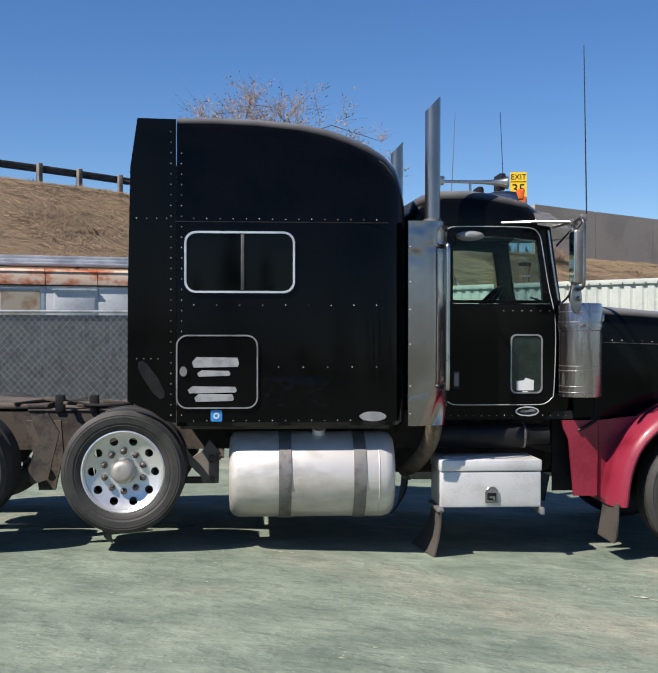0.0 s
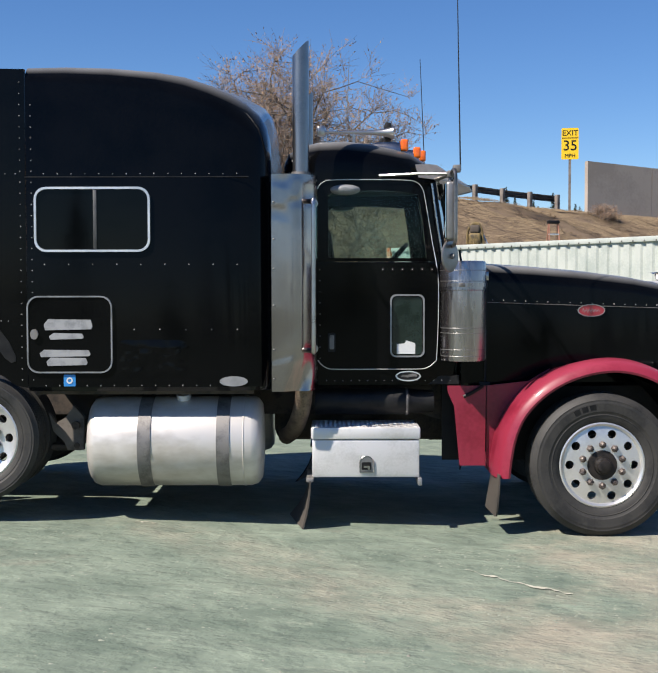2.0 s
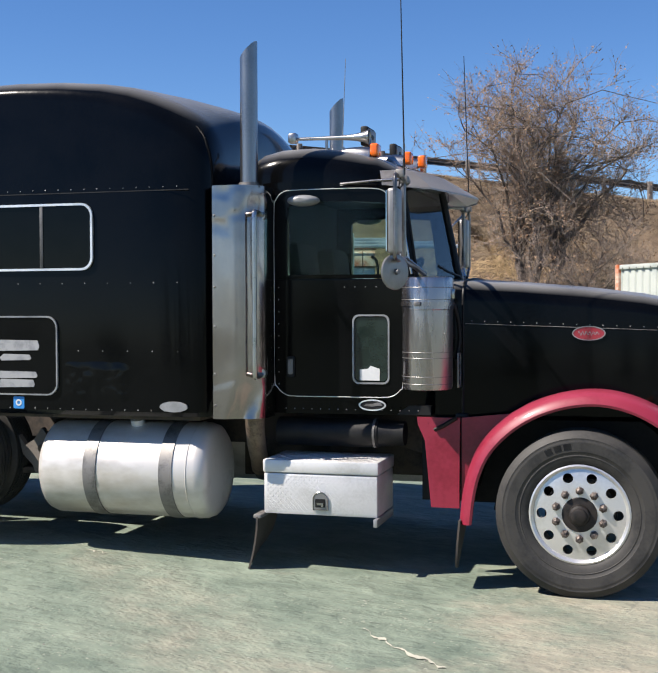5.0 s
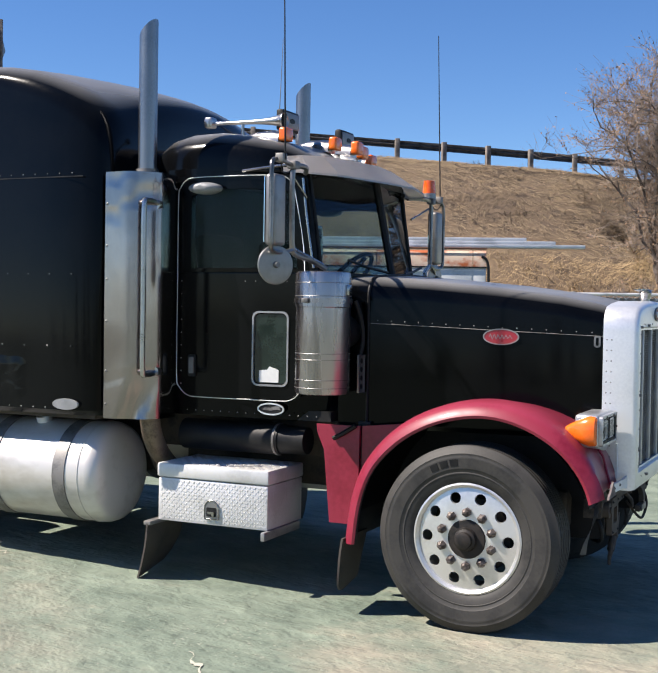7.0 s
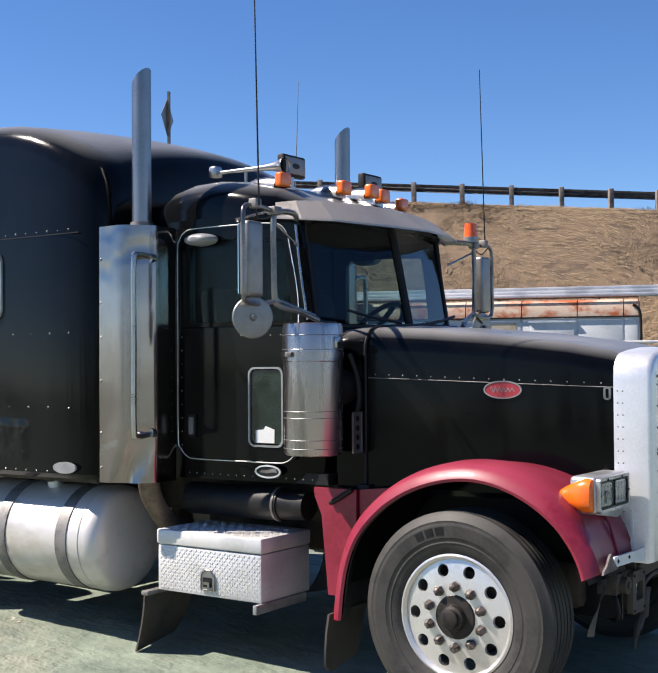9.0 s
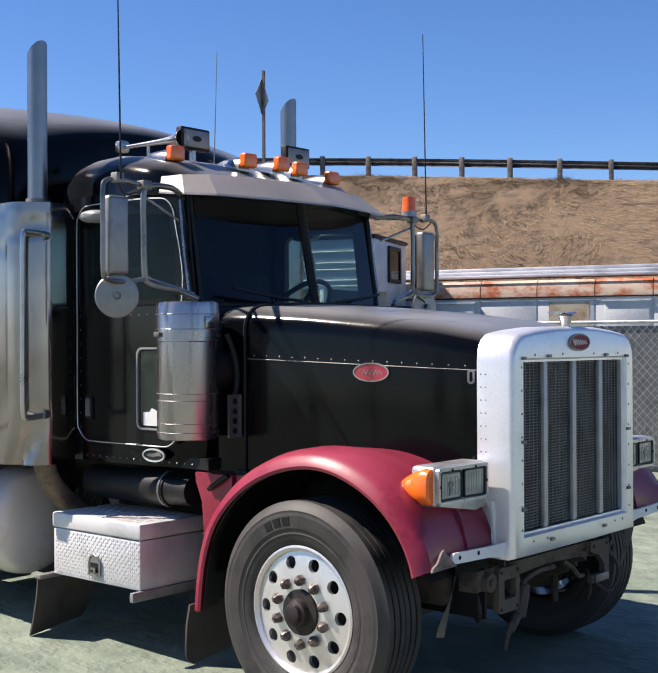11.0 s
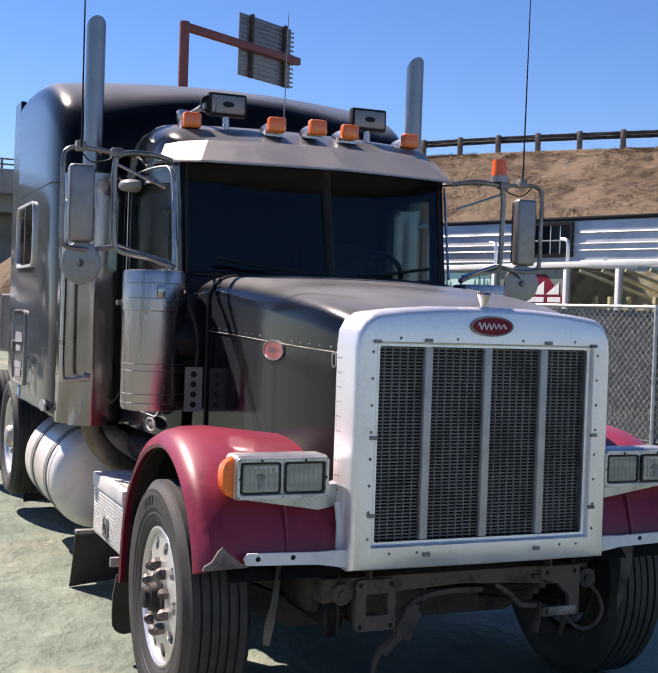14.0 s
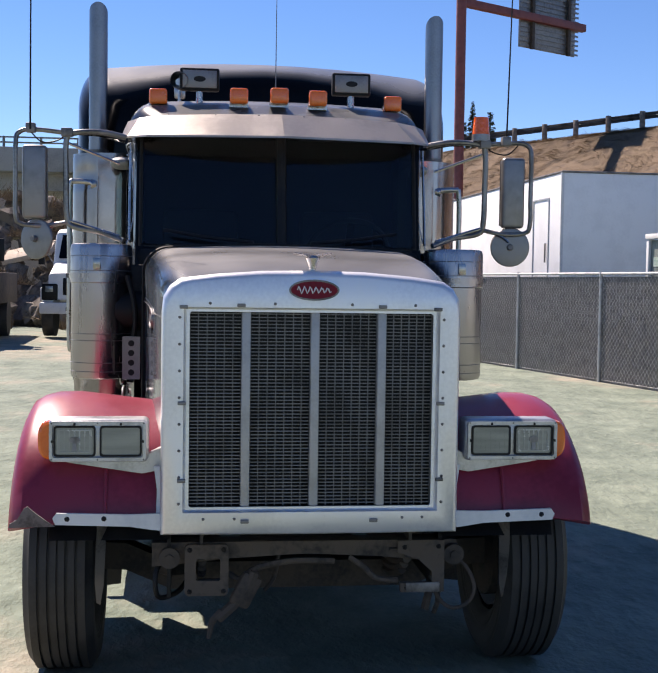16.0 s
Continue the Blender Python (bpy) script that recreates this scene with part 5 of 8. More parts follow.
# headlamps
for s in (1, -1):
    hl = part("headlamp", block(0.53, 0.66, -s * 0.635, -s * 1.02, 1.005, 1.175, 0.02, 3), LAMPBOX, truck, "twin rectangular headlamp in a bright housing")
    part("bezel", frame_ring(round_rect(0.643, 1.015, 1.012, 1.168, 0.016), round_rect(0.655, 1.003, 1.026, 1.154, 0.012), lambda u, v, d: (0.655 + d, -s * u, v), 0.02), LAMPBOX, hl)
    for a, b in ((0.838, 0.998), (0.660, 0.822)):
        lamp = part("lamp_rim", frame_ring(round_rect(a, b, 1.030, 1.150, 0.012), round_rect(a + 0.007, b - 0.007, 1.037, 1.143, 0.009), lambda u, v, d: (0.658 + d, -s * u, v), 0.013), BLACK, hl)
        part("lens", slab(round_rect(a + 0.006, b - 0.006, 1.036, 1.144, 0.01), lambda u, v, d: (0.660 + d, -s * u, v), 0.006), LENS, lamp, "ribbed glass lens")
        bm = bmesh.new()
        for k in range(7):
            u = a + 0.022 + (b - a - 0.044) * k / 6
            block(0.666, 0.6675, -s * (u - 0.003), -s * (u + 0.003), 1.046, 1.134, bm=bm)
        tagged(part("lens_ribs", bm, LENS if a < 0.7 else FLUTE, lamp), kind="stuff")
        if a > 0.7:
            part("reflector_edge", frame_ring(round_rect(a + 0.014, b - 0.014, 1.044, 1.136, 0.006), round_rect(a + 0.020, b - 0.020, 1.050, 1.130, 0.004), lambda u, v, d: (0.6665 + d, -s * u, v), 0.003), FLUTE, lamp, "bright inner reflector edge")
            part("bulb_cap", slab(oval((a + b) / 2, 1.094, 0.020, 0.013, 16), lambda u, v, d: (0.6685 + d, -s * u, v), 0.003), STRAP, lamp)
            part("bulb_stem", slab([((a + b) / 2 - 0.010, 1.052), ((a + b) / 2 + 0.010, 1.052), ((a + b) / 2 + 0.006, 1.083), ((a + b) / 2 - 0.006, 1.083)], lambda u, v, d: (0.6685 + d, -s * u, v), 0.002), GREYOVAL, lamp)
    for u, v in ((0.918, 1.158), (0.741, 1.158), (1.0035, 1.09), (0.6545, 1.09)):
        part("tab", block(0.672, 0.679, -s * (u - 0.004), -s * (u + 0.004), v - 0.005, v + 0.005, 0.001), BLACK, hl)
    tagged(part("screws", rivets([(0.675, -s * u, v) for u in (0.652, 0.83, 1.006) for v in (1.019, 1.161)], (1, 0, 0), 0.004), STRAP, hl), kind="stuff")
    part("side_strip", slab([(0.570, 0.750), (0.604, 0.750), (0.600, 0.90), (0.612, 0.990), (0.590, 0.990)], lambda u, v, d: (0.66 + d, -s * u, v), 0.012), WHITE, hl, "white strip between fender and shell")
    part("turn_lamp", loft([[(x, -s * (1.006 + a * (abs(math.cos(t)) ** 0.75) * (1 if math.cos(t) > 0 else -1)), 1.09 + b * (abs(math.sin(t)) ** 0.75) * (1 if math.sin(t) > 0 else -1)) for t in (2 * math.pi * k / 28 for k in range(28))] for x, a, b in ((0.648, 0.046, 0.066), (0.640, 0.055, 0.075), (0.612, 0.060, 0.079), (0.58, 0.055, 0.070), (0.545, 0.044, 0.054), (0.51, 0.030, 0.036), (0.487, 0.018, 0.021), (0.478, 0.007, 0.008))]), AMBER, hl, "tapered amber turn signal lens")
    part("bracket", slab([(0.58, 0.97), (0.66, 0.955), (0.95, 1.0), (0.66, 1.02), (0.58, 1.06)], lambda u, v, d: (0.56 + d, -s * u, v), 0.06), LAMPBOX, hl)

# what is left of the front end below the shell: no bumper
part("front_cross_bar", loft([[(x, y, z) for x, z in ((0.50, 0.575 + a), (0.595, 0.575 + a), (0.60, 0.672), (0.50, 0.672))] for y, a in ((-0.62, 0.0), (-0.4, 0.02), (-0.3, 0.03), (0.0, 0.045), (0.3, 0.03), (0.4, 0.02), (0.62, 0.0))]), RUSTY, truck, "bare rusty cross bar where the bumper is missing")
plate = lambda u, v, d: (0.60 + d, u, v)
br = part("bumper_bracket", frame_ring(round_rect(-0.490, -0.315, 0.462, 0.668, 0.02), round_rect(-0.445, -0.348, 0.522, 0.612, 0.008), plate, 0.03), RUSTY, truck, "rusty bumper mounting plate with a square hole")
tagged(part("bolt_holes", rivets([(0.631, u, v) for u in (-0.47, -0.335) for v in (0.48, 0.648)], (1, 0, 0), 0.011), BLACK, br), kind="stuff")
part("box_wall", block(0.46, 0.60, -0.470, -0.455, 0.475, 0.66, 0.004), RUSTY, br)
part("box_floor", block(0.46, 0.60, -0.470, -0.330, 0.475, 0.49, 0.004), RUSTY, br)
br = part("bumper_bracket", slab([(0.372, 0.675), (0.372, 0.625), (0.455, 0.60), (0.515, 0.545), (0.515, 0.50), (0.385, 0.50), (0.385, 0.462), (0.565, 0.462), (0.565, 0.675)], plate, 0.03), RUSTY, truck, "bent rusty bumper bracket with an open side")
tagged(part("bolt_holes", rivets([(0.631, 0.54, 0.65), (0.631, 0.54, 0.485), (0.631, 0.41, 0.48), (0.631, 0.40, 0.648)], (1, 0, 0), 0.011), BLACK, br), kind="stuff")
part("foot_plate", turned(block(-0.07, 0.07, -0.005, 0.005, -0.02, 0.02, 0.003), pose(0.636, 0.475, 0.484, 0, 0, 90)), STRAP, br, "scraped foot plate")
for u in (-0.55, 0.605):
    boss = part("spring_shackle", rod((0.50, u, 0.615), (0.63, u, 0.615), 0.042, 16), GRIME, truck, "rusty spring shackle boss")
    part("bolt", rod((0.63, u, 0.615), (0.640, u, 0.615), 0.018, 6), GRIME, boss)
for s in (1, -1):
    strap = [[(0.62 - 0.06 * k + 0.012 * math.sin(5 * k) + 0.02 * c * math.cos(2.4 * k), -s * (0.815 + 0.018 * k + w * c * (1 - 0.5 * max(0.0, k - 0.75) / 0.25)), 0.755 - 0.34 * k) for c, w in ((-1, 0.018), (1, 0.018))] for k in (0, 0.2, 0.4, 0.6, 0.75, 0.85, 0.93, 1.0)]
    bm = loft(strap, closed=False)
    bmesh.ops.solidify(bm, geom=bm.faces[:], thickness=0.008)
    part("step_strut", bm, STRAP, truck, "bent strap hanging behind the fender")
part("hose", tube(smooth_path([(0.52, -0.56, 0.60), (0.58, -0.60, 0.56), (0.60, -0.605, 0.49), (0.58, -0.585, 0.445), (0.52, -0.52, 0.45), (0.46, -0.48, 0.48)], 6), 0.011, 8), BLACK, truck, "black looped hose")
part("hose", tube(smooth_path([(0.54, 0.60, 0.60), (0.60, 0.66, 0.56), (0.62, 0.695, 0.475), (0.61, 0.665, 0.405), (0.60, 0.60, 0.388), (0.57, 0.55, 0.43), (0.52, 0.53, 0.50)], 6), 0.0085, 8), GRIME, truck, "dirty looped air line")
for pts, r in ((((0.55, -0.31, 0.53), (0.58, -0.26, 0.515), (0.58, -0.20, 0.56), (0.57, -0.05, 0.585), (0.56, 0.12, 0.58)), 0.013), (((0.58, 0.18, 0.60), (0.60, 0.24, 0.56), (0.60, 0.29, 0.515), (0.58, 0.38, 0.50)), 0.012), (((0.5, 0.56, 0.47), (0.52, 0.565, 0.40), (0.51, 0.55, 0.34)), 0.012), (((0.46, -0.1, 0.6), (0.48, -0.12, 0.5), (0.48, -0.16, 0.44)), 0.010)):
    part("hanging_cable", tube(smooth_path(pts, 5), r, 6), RUSTY, truck, "loose hanging cable")
tow = part("tow_hook", turned(block(-0.02, 0.02, -0.045, 0.045, -0.07, 0.07, 0.018), pose(0.60, -0.245, 0.475, -28, 0, 10)), GRIME, truck, "rusty hook swinging from the cross bar")
part("shank", tube(smooth_path([(0.60, -0.21, 0.55), (0.60, -0.25, 0.46), (0.60, -0.31, 0.40), (0.60, -0.355, 0.36)], 4), 0.022, 8), GRIME, tow)
part("chain_end", tube(smooth_path([(0.60, -0.34, 0.39), (0.605, -0.375, 0.355), (0.60, -0.385, 0.32), (0.60, -0.392, 0.28)], 4), 0.017, 7, taper=0.009), GRIME, tow)
part("steering_box", block(0.1, 0.42, -0.62, -0.40, 0.48, 0.72, 0.05), GRIME, truck)
part("torque_strap", tube([(0.3, 0.55, 0.7), (0.3, 0.58, 0.4), (0.32, 0.55, 0.3)], 0.02, 6), GRIME, truck)


# ---- the yard and what stands round it ----
GROUNDMAT = bpy.data.materials.new("green_tinted_dirt")


def ground_material(m):
    m.use_nodes = True
    n, l = m.node_tree.nodes, m.node_tree.links
    p = n["Principled BSDF"]
    tc = n.new("ShaderNodeTexCoord")

    def noise_of(scale, detail=5, rough=0.55, stretch=(1, 1, 1), turn=0.0):
        mp, t = n.new("ShaderNodeMapping"), n.new("ShaderNodeTexNoise")
        mp.inputs["Scale"].default_value, mp.inputs["Rotation"].default_value = stretch, (0, 0, turn)
        t.inputs["Scale"].default_value, t.inputs["Detail"].default_value, t.inputs["Roughness"].default_value = scale, detail, rough
        l.new(tc.outputs["Object"], mp.inputs[0]), l.new(mp.outputs[0], t.inputs["Vector"])
        return t.outputs[0]

    def ramp_of(value, a, b, c0=(0, 0, 0), c1=(1, 1, 1)):
        r = n.new("ShaderNodeValToRGB")
        r.color_ramp.elements[0].position, r.color_ramp.elements[1].position = a, b
        r.color_ramp.elements[0].color, r.color_ramp.elements[1].color = (*c0, 1), (*c1, 1)
        l.new(value, r.inputs[0])
        return r.outputs[0]

    def blend(f, a, b):
        x = n.new("ShaderNodeMix")
        x.data_type = "RGBA"
        for v, i in ((f, 0), (a, 6), (b, 7)):
            if isinstance(v, tuple):
                x.inputs[i].default_value = (*v, 1)
            else:
                l.new(v, x.inputs[i])
        return x.outputs[2]

    green = ramp_of(noise_of(1.7, 9, 0.66, (0.85, 1.2, 1), 0.25), 0.34, 0.68, (0.108, 0.142, 0.110), (0.208, 0.250, 0.195))
    tan = ramp_of(noise_of(2.4, 8, 0.68, (0.9, 1.1, 1), -0.4), 0.36, 0.66, (0.225, 0.206, 0.160), (0.335, 0.306, 0.238))
    # bare tan dirt: drifts, and a worn patch by the nose of the truck
    near = n.new("ShaderNodeVectorMath")
    near.operation = "DISTANCE"
    near.inputs[1].default_value = (0.9, -2.9, 0)
    l.new(tc.outputs["Object"], near.inputs[0])
    patch = n.new("ShaderNodeMapRange")
    patch.inputs["From Min"].default_value, patch.inputs["From Max"].default_value = 3.0, 0.6
    patch.inputs["To Min"].default_value, patch.inputs["To Max"].default_value = 0.0, 0.20
    l.new(near.outputs["Value"], patch.inputs["Value"])
    add = n.new("ShaderNodeMath")
    add.operation = "ADD"
    l.new(noise_of(0.5, 8, 0.68, (0.9, 1.1, 1), 0.3), add.inputs[0]), l.new(patch.outputs[0], add.inputs[1])
    for place, wide in (((-23, -5, 0), 9.0), ((-14, 9, 0), 4.0)):
        nr, mr, ad = n.new("ShaderNodeVectorMath"), n.new("ShaderNodeMapRange"), n.new("ShaderNodeMath")
        nr.operation, nr.inputs[1].default_value, ad.operation = "DISTANCE", place, "ADD"
        mr.inputs["From Min"].default_value, mr.inputs["From Max"].default_value, mr.inputs["To Max"].default_value = wide, wide * 0.4, 0.16
        l.new(tc.outputs["Object"], nr.inputs[0]), l.new(nr.outputs["Value"], mr.inputs["Value"])
        l.new(add.outputs[0], ad.inputs[0]), l.new(mr.outputs[0], ad.inputs[1])
        add = ad
    col = blend(ramp_of(add.outputs[0], 0.56, 0.73), green, tan)
    pale = ramp_of(noise_of(1.3, 9, 0.72, (0.8, 1.3, 1), -0.25), 0.62, 0.74)
    col = blend(pale, col, (0.235, 0.245, 0.190))

    def track(x, y, angle, half, start=None, end=None):
        """A worn wheel track along a line, with ragged borders and a printed tread; gives its strength and its tread."""
        mp, sx, di, ab, rg = (n.new("ShaderNode" + k) for k in ("Mapping", "SeparateXYZ", "Math", "Math", "MapRange"))
        mp.vector_type = "TEXTURE"
        mp.inputs["Location"].default_value, mp.inputs["Rotation"].default_value = (x, y, 0), (0, 0, radians(angle))
        l.new(tc.outputs["Object"], mp.inputs[0]), l.new(mp.outputs[0], sx.inputs[0])
        di.operation, di.inputs[1].default_value = "MULTIPLY_ADD", 0.55
        l.new(noise_of(1.1, 6, 0.7), di.inputs[0]), l.new(sx.outputs["Y"], di.inputs[2])
        ab.operation = "ABSOLUTE"
        sh = n.new("ShaderNodeMath")
        sh.operation, sh.inputs[1].default_value = "SUBTRACT", 0.275
        l.new(di.outputs[0], sh.inputs[0]), l.new(sh.outputs[0], ab.inputs[0])
        rg.inputs["From Min"].default_value, rg.inputs["From Max"].default_value = half, half * 0.45
        l.new(ab.outputs[0], rg.inputs["Value"])
        run, rag, cut, mul1, mul2 = n.new("ShaderNodeMapRange"), noise_of(3.5, 7, 0.75), n.new("ShaderNodeMapRange"), n.new("ShaderNodeMath"), n.new("ShaderNodeMath")
        run.inputs["From Min"].default_value, run.inputs["From Max"].default_value = 2.1, 1.2
        far = n.new("ShaderNodeMath")
        far.operation = "ABSOLUTE"
        l.new(sx.outputs["X"], far.inputs[0]), l.new(far.outputs[0], run.inputs["Value"])
        cut.inputs["From Min"].default_value, cut.inputs["From Max"].default_value = 0.34, 0.62
        l.new(rag, cut.inputs["Value"])
        mul1.operation = mul2.operation = "MULTIPLY"
        l.new(rg.outputs[0], mul1.inputs[0]), l.new(run.outputs[0], mul1.inputs[1])
        l.new(mul1.outputs[0], mul2.inputs[0]), l.new(cut.outputs[0], mul2.inputs[1])
        wv = n.new("ShaderNodeTexWave")
        wv.inputs["Scale"].default_value, wv.inputs["Distortion"].default_value, wv.bands_direction = 9.0, 6.0, "Y"
        l.new(mp.outputs[0], wv.inputs["Vector"])
        pr = n.new("ShaderNodeMath")
        pr.operation = "MULTIPLY"
        l.new(wv.outputs["Fac"], pr.inputs[0]), l.new(mul2.outputs[0], pr.inputs[1])
        return mul2.outputs[0], pr.outputs[0]

    prints = []
    for x, y, angle, half in ((-2.3, -1.95, -47, 0.42), (0.2, -2.3, 75, 0.34), (1.0, -2.5, 50, 0.30), (-0.9, -3.6, -40, 0.36)):
        f, pr = track(x, y, angle, half)
        half_f = n.new("ShaderNodeMath")
        half_f.operation, half_f.inputs[1].default_value = "MULTIPLY", 0.5
        l.new(f, half_f.inputs[0])
        col = blend(half_f.outputs[0], col, (0.262, 0.246, 0.192))
        prints.append(pr)
    # scuffed clods: short pale ridges, thicker in some places
    rows_of = ramp_of(noise_of(1.1, 4, 0.6, (0.6, 1.6, 1), 0.1), 0.46, 0.60)
    clod = ramp_of(noise_of(11, 7, 0.74, (0.75, 1.35, 1), 0.15), 0.55, 0.64)
    cm = n.new("ShaderNodeMath")
    cm.operation = "MULTIPLY"
    l.new(rows_of, cm.inputs[0]), l.new(clod, cm.inputs[1])
    cs = n.new("ShaderNodeMath")
    cs.operation, cs.inputs[1].default_value = "MULTIPLY", 0.62
    l.new(cm.outputs[0], cs.inputs[0])
    col = blend(cs.outputs[0], col, (0.255, 0.280, 0.218))
    crumb = ramp_of(noise_of(5, 6, 0.62), 0.34, 0.70, (0.90, 0.91, 0.90), (1.09, 1.08, 1.06))
    mc = n.new("ShaderNodeMix")
    mc.data_type, mc.blend_type, mc.inputs[0].default_value = "RGBA", "MULTIPLY", 1.0
    l.new(col, mc.inputs[6]), l.new(crumb, mc.inputs[7])
    col = mc.outputs[2]
    grit = ramp_of(noise_of(55, 3), 0.35, 0.75, (0.94, 0.94, 0.94), (1.04, 1.04, 1.04))
    mul = n.new("ShaderNodeMix")
    mul.data_type, mul.blend_type, mul.inputs[0].default_value = "RGBA", "MULTIPLY", 1.0
    l.new(col, mul.inputs[6]), l.new(grit, mul.inputs[7])
    l.new(mul.outputs[2], p.inputs["Base Color"])
    p.inputs["Roughness"].default_value = 0.95
    bp, b2 = n.new("ShaderNodeBump"), n.new("ShaderNodeBump")
    bp.inputs["Strength"].default_value, bp.inputs["Distance"].default_value = 0.8, 0.06
    b2.inputs["Strength"].default_value, b2.inputs["Distance"].default_value = 0.2, 0.006
    l.new(noise_of(2.6, 4, 0.5, (0.9, 1.15, 1), 0.2), bp.inputs["Height"])
    b4 = n.new("ShaderNodeBump")
    b4.inputs["Strength"].default_value, b4.inputs["Distance"].default_value = 0.6, 0.03
    l.new(ramp_of(noise_of(7, 4, 0.55, (0.8, 1.2, 1), 0.1), 0.42, 0.80), b4.inputs["Height"]), l.new(bp.outputs[0], b4.inputs["Normal"])
    l.new(noise_of(45, 4), b2.inputs["Height"]), l.new(b4.outputs[0], b2.inputs["Normal"])
    last = b2.outputs[0]
    for pr in prints:
        b3 = n.new("ShaderNodeBump")
        b3.inputs["Strength"].default_value, b3.inputs["Distance"].default_value = 0.13, 0.010
        l.new(pr, b3.inputs["Height"]), l.new(last, b3.inputs["Normal"])
        last = b3.outputs[0]
    l.new(last, p.inputs["Normal"])


ground_material(GROUNDMAT)


def ground_z(x, y):
    k = min(1.0, max(0.0, -x / 4.6))
    return 0.118 * k * k * (3 - 2 * k)


ticks = [-600, -300, -150, -90, -60, -40, -28] + [round(-20 + 0.4 * k, 3) for k in range(76)] + [12, 16, 24, 40, 60, 90, 150, 300, 600]
bm = bmesh.new()
grid = [[bm.verts.new((x, y, ground_z(x, y) + (0.012 * noise.noise((x * 0.7, y * 0.7, 0)) if abs(x) < 20 and abs(y) < 20 and y < -1.35 else 0))) for y in ticks] for x in ticks]
for a, b in zip(grid[:-1], grid[1:]):
    for k in range(len(ticks) - 1):
        bm.faces.new((a[k], b[k], b[k + 1], a[k + 1]))
tagged(part("ground", bm, GROUNDMAT), "greenish dusty dirt yard with tan worn patches", "ground", kind="structure")

PALE = mat("pale_dust_scrape", (0.36, 0.35, 0.28), (0.46, 0.445, 0.36), 0.95, scale=6, fine=60, bump=0.2)
r_ = random.Random(21)


def scrape(points, w):
    """A thin ragged streak of pale dust lying on the dirt."""
    left, right = [], []
    for k, (x, y) in enumerate(points):
        ww = w * (1 - abs(2 * k / (len(points) - 1) - 1) ** 2) * r_.uniform(0.1, 1.3) + 0.002
        left.append((x - 0.2 * ww, y + ww, ground_z(x, y) + 0.012 * noise.noise((x * 0.7, y * 0.7, 0)) + 0.005))
        right.append((x + 0.2 * ww, y - ww, ground_z(x, y) + 0.012 * noise.noise((x * 0.7, y * 0.7, 0)) + 0.005))
    return loft([left, right], closed=False)


for x0, y0, x1, y1, w in ((-1.06, -2.15, -0.80, -2.44, 0.016), (-0.82, -2.43, -0.52, -2.66, 0.026), (-3.24, -1.04, -3.08, -1.07, 0.016)):
    pts = [(x0 + (x1 - x0) * k / 16 + r_.uniform(-0.008, 0.008), y0 + (y1 - y0) * k / 16 + 0.02 * math.sin(k * 0.8) + r_.uniform(-0.008, 0.008)) for k in range(17)]
    tagged(part("dust_streak", scrape(pts, w), PALE), "pale scraped streak of dust on the dirt", "dirt", kind="structure")
bm = bmesh.new()
for _ in range(1100):
    x, y = r_.uniform(-7, 6), r_.uniform(-9, -1.3)
    q = r_.uniform(0.003, 0.008) * (1.8 if r_.random() < 0.04 else 1)
    z = ground_z(x, y) + 0.012 * noise.noise((x * 0.7, y * 0.7, 0))
    top = [bm.verts.new((x + q * r_.uniform(0.7, 1.2) * math.cos(a), y + q * r_.uniform(0.7, 1.2) * math.sin(a), z)) for a in (0.3, 1.5, 2.8, 4.0, 5.3)]
    tip = bm.verts.new((x, y, z + q * r_.uniform(0.3, 0.6)))
    for k in range(5):
        bm.faces.new((top[k], top[(k + 1) % 5], tip))
tagged(part("gravel", bm, mat("yard_gravel", (0.13, 0.125, 0.105), (0.27, 0.26, 0.22), 0.9, scale=3, fine=30)), "small loose stones scattered over the yard", "gravel", kind="stuff")
# crumbled clods of the scraped surface
SOIL = mat("dry_soil_clod", (0.15, 0.175, 0.135), (0.23, 0.245, 0.195), 0.95, scale=4, fine=40, bump=0.2)
vs, fs = [], []
while len(fs) < 30000:
    x, y = r_.uniform(-7, 5), r_.uniform(-8, -1.25)
    if noise.noise((x * 0.8, y * 1.9, 5.0)) < r_.uniform(-0.1, 0.5):
        continue
    z, q, turn = ground_z(x, y) + 0.012 * noise.noise((x * 0.7, y * 0.7, 0)), r_.uniform(0.005, 0.014), r_.uniform(-0.5, 0.5)
    n_ = len(vs)
    for k in range(6):
        a, rr = math.pi * k / 3 + r_.uniform(-0.3, 0.3), q * r_.uniform(0.6, 1.3)
        u, v = 1.5 * rr * math.cos(a), rr * math.sin(a)
        vs.append((x + u * math.cos(turn) - v * math.sin(turn), y + u * math.sin(turn) + v * math.cos(turn), z - 0.002))
    vs.append((x, y, z + q * r_.uniform(0.15, 0.4)))
    fs.extend((n_ + k, n_ + (k + 1) % 6, n_ + 6) for k in range(6))
me = bpy.data.meshes.new("soil_clods")
me.from_pydata(vs, [], fs)
me.materials.append(SOIL)
tagged(new("soil_clods", me), "crumbled dry clods scattered over the scraped yard", "soil", kind="stuff")

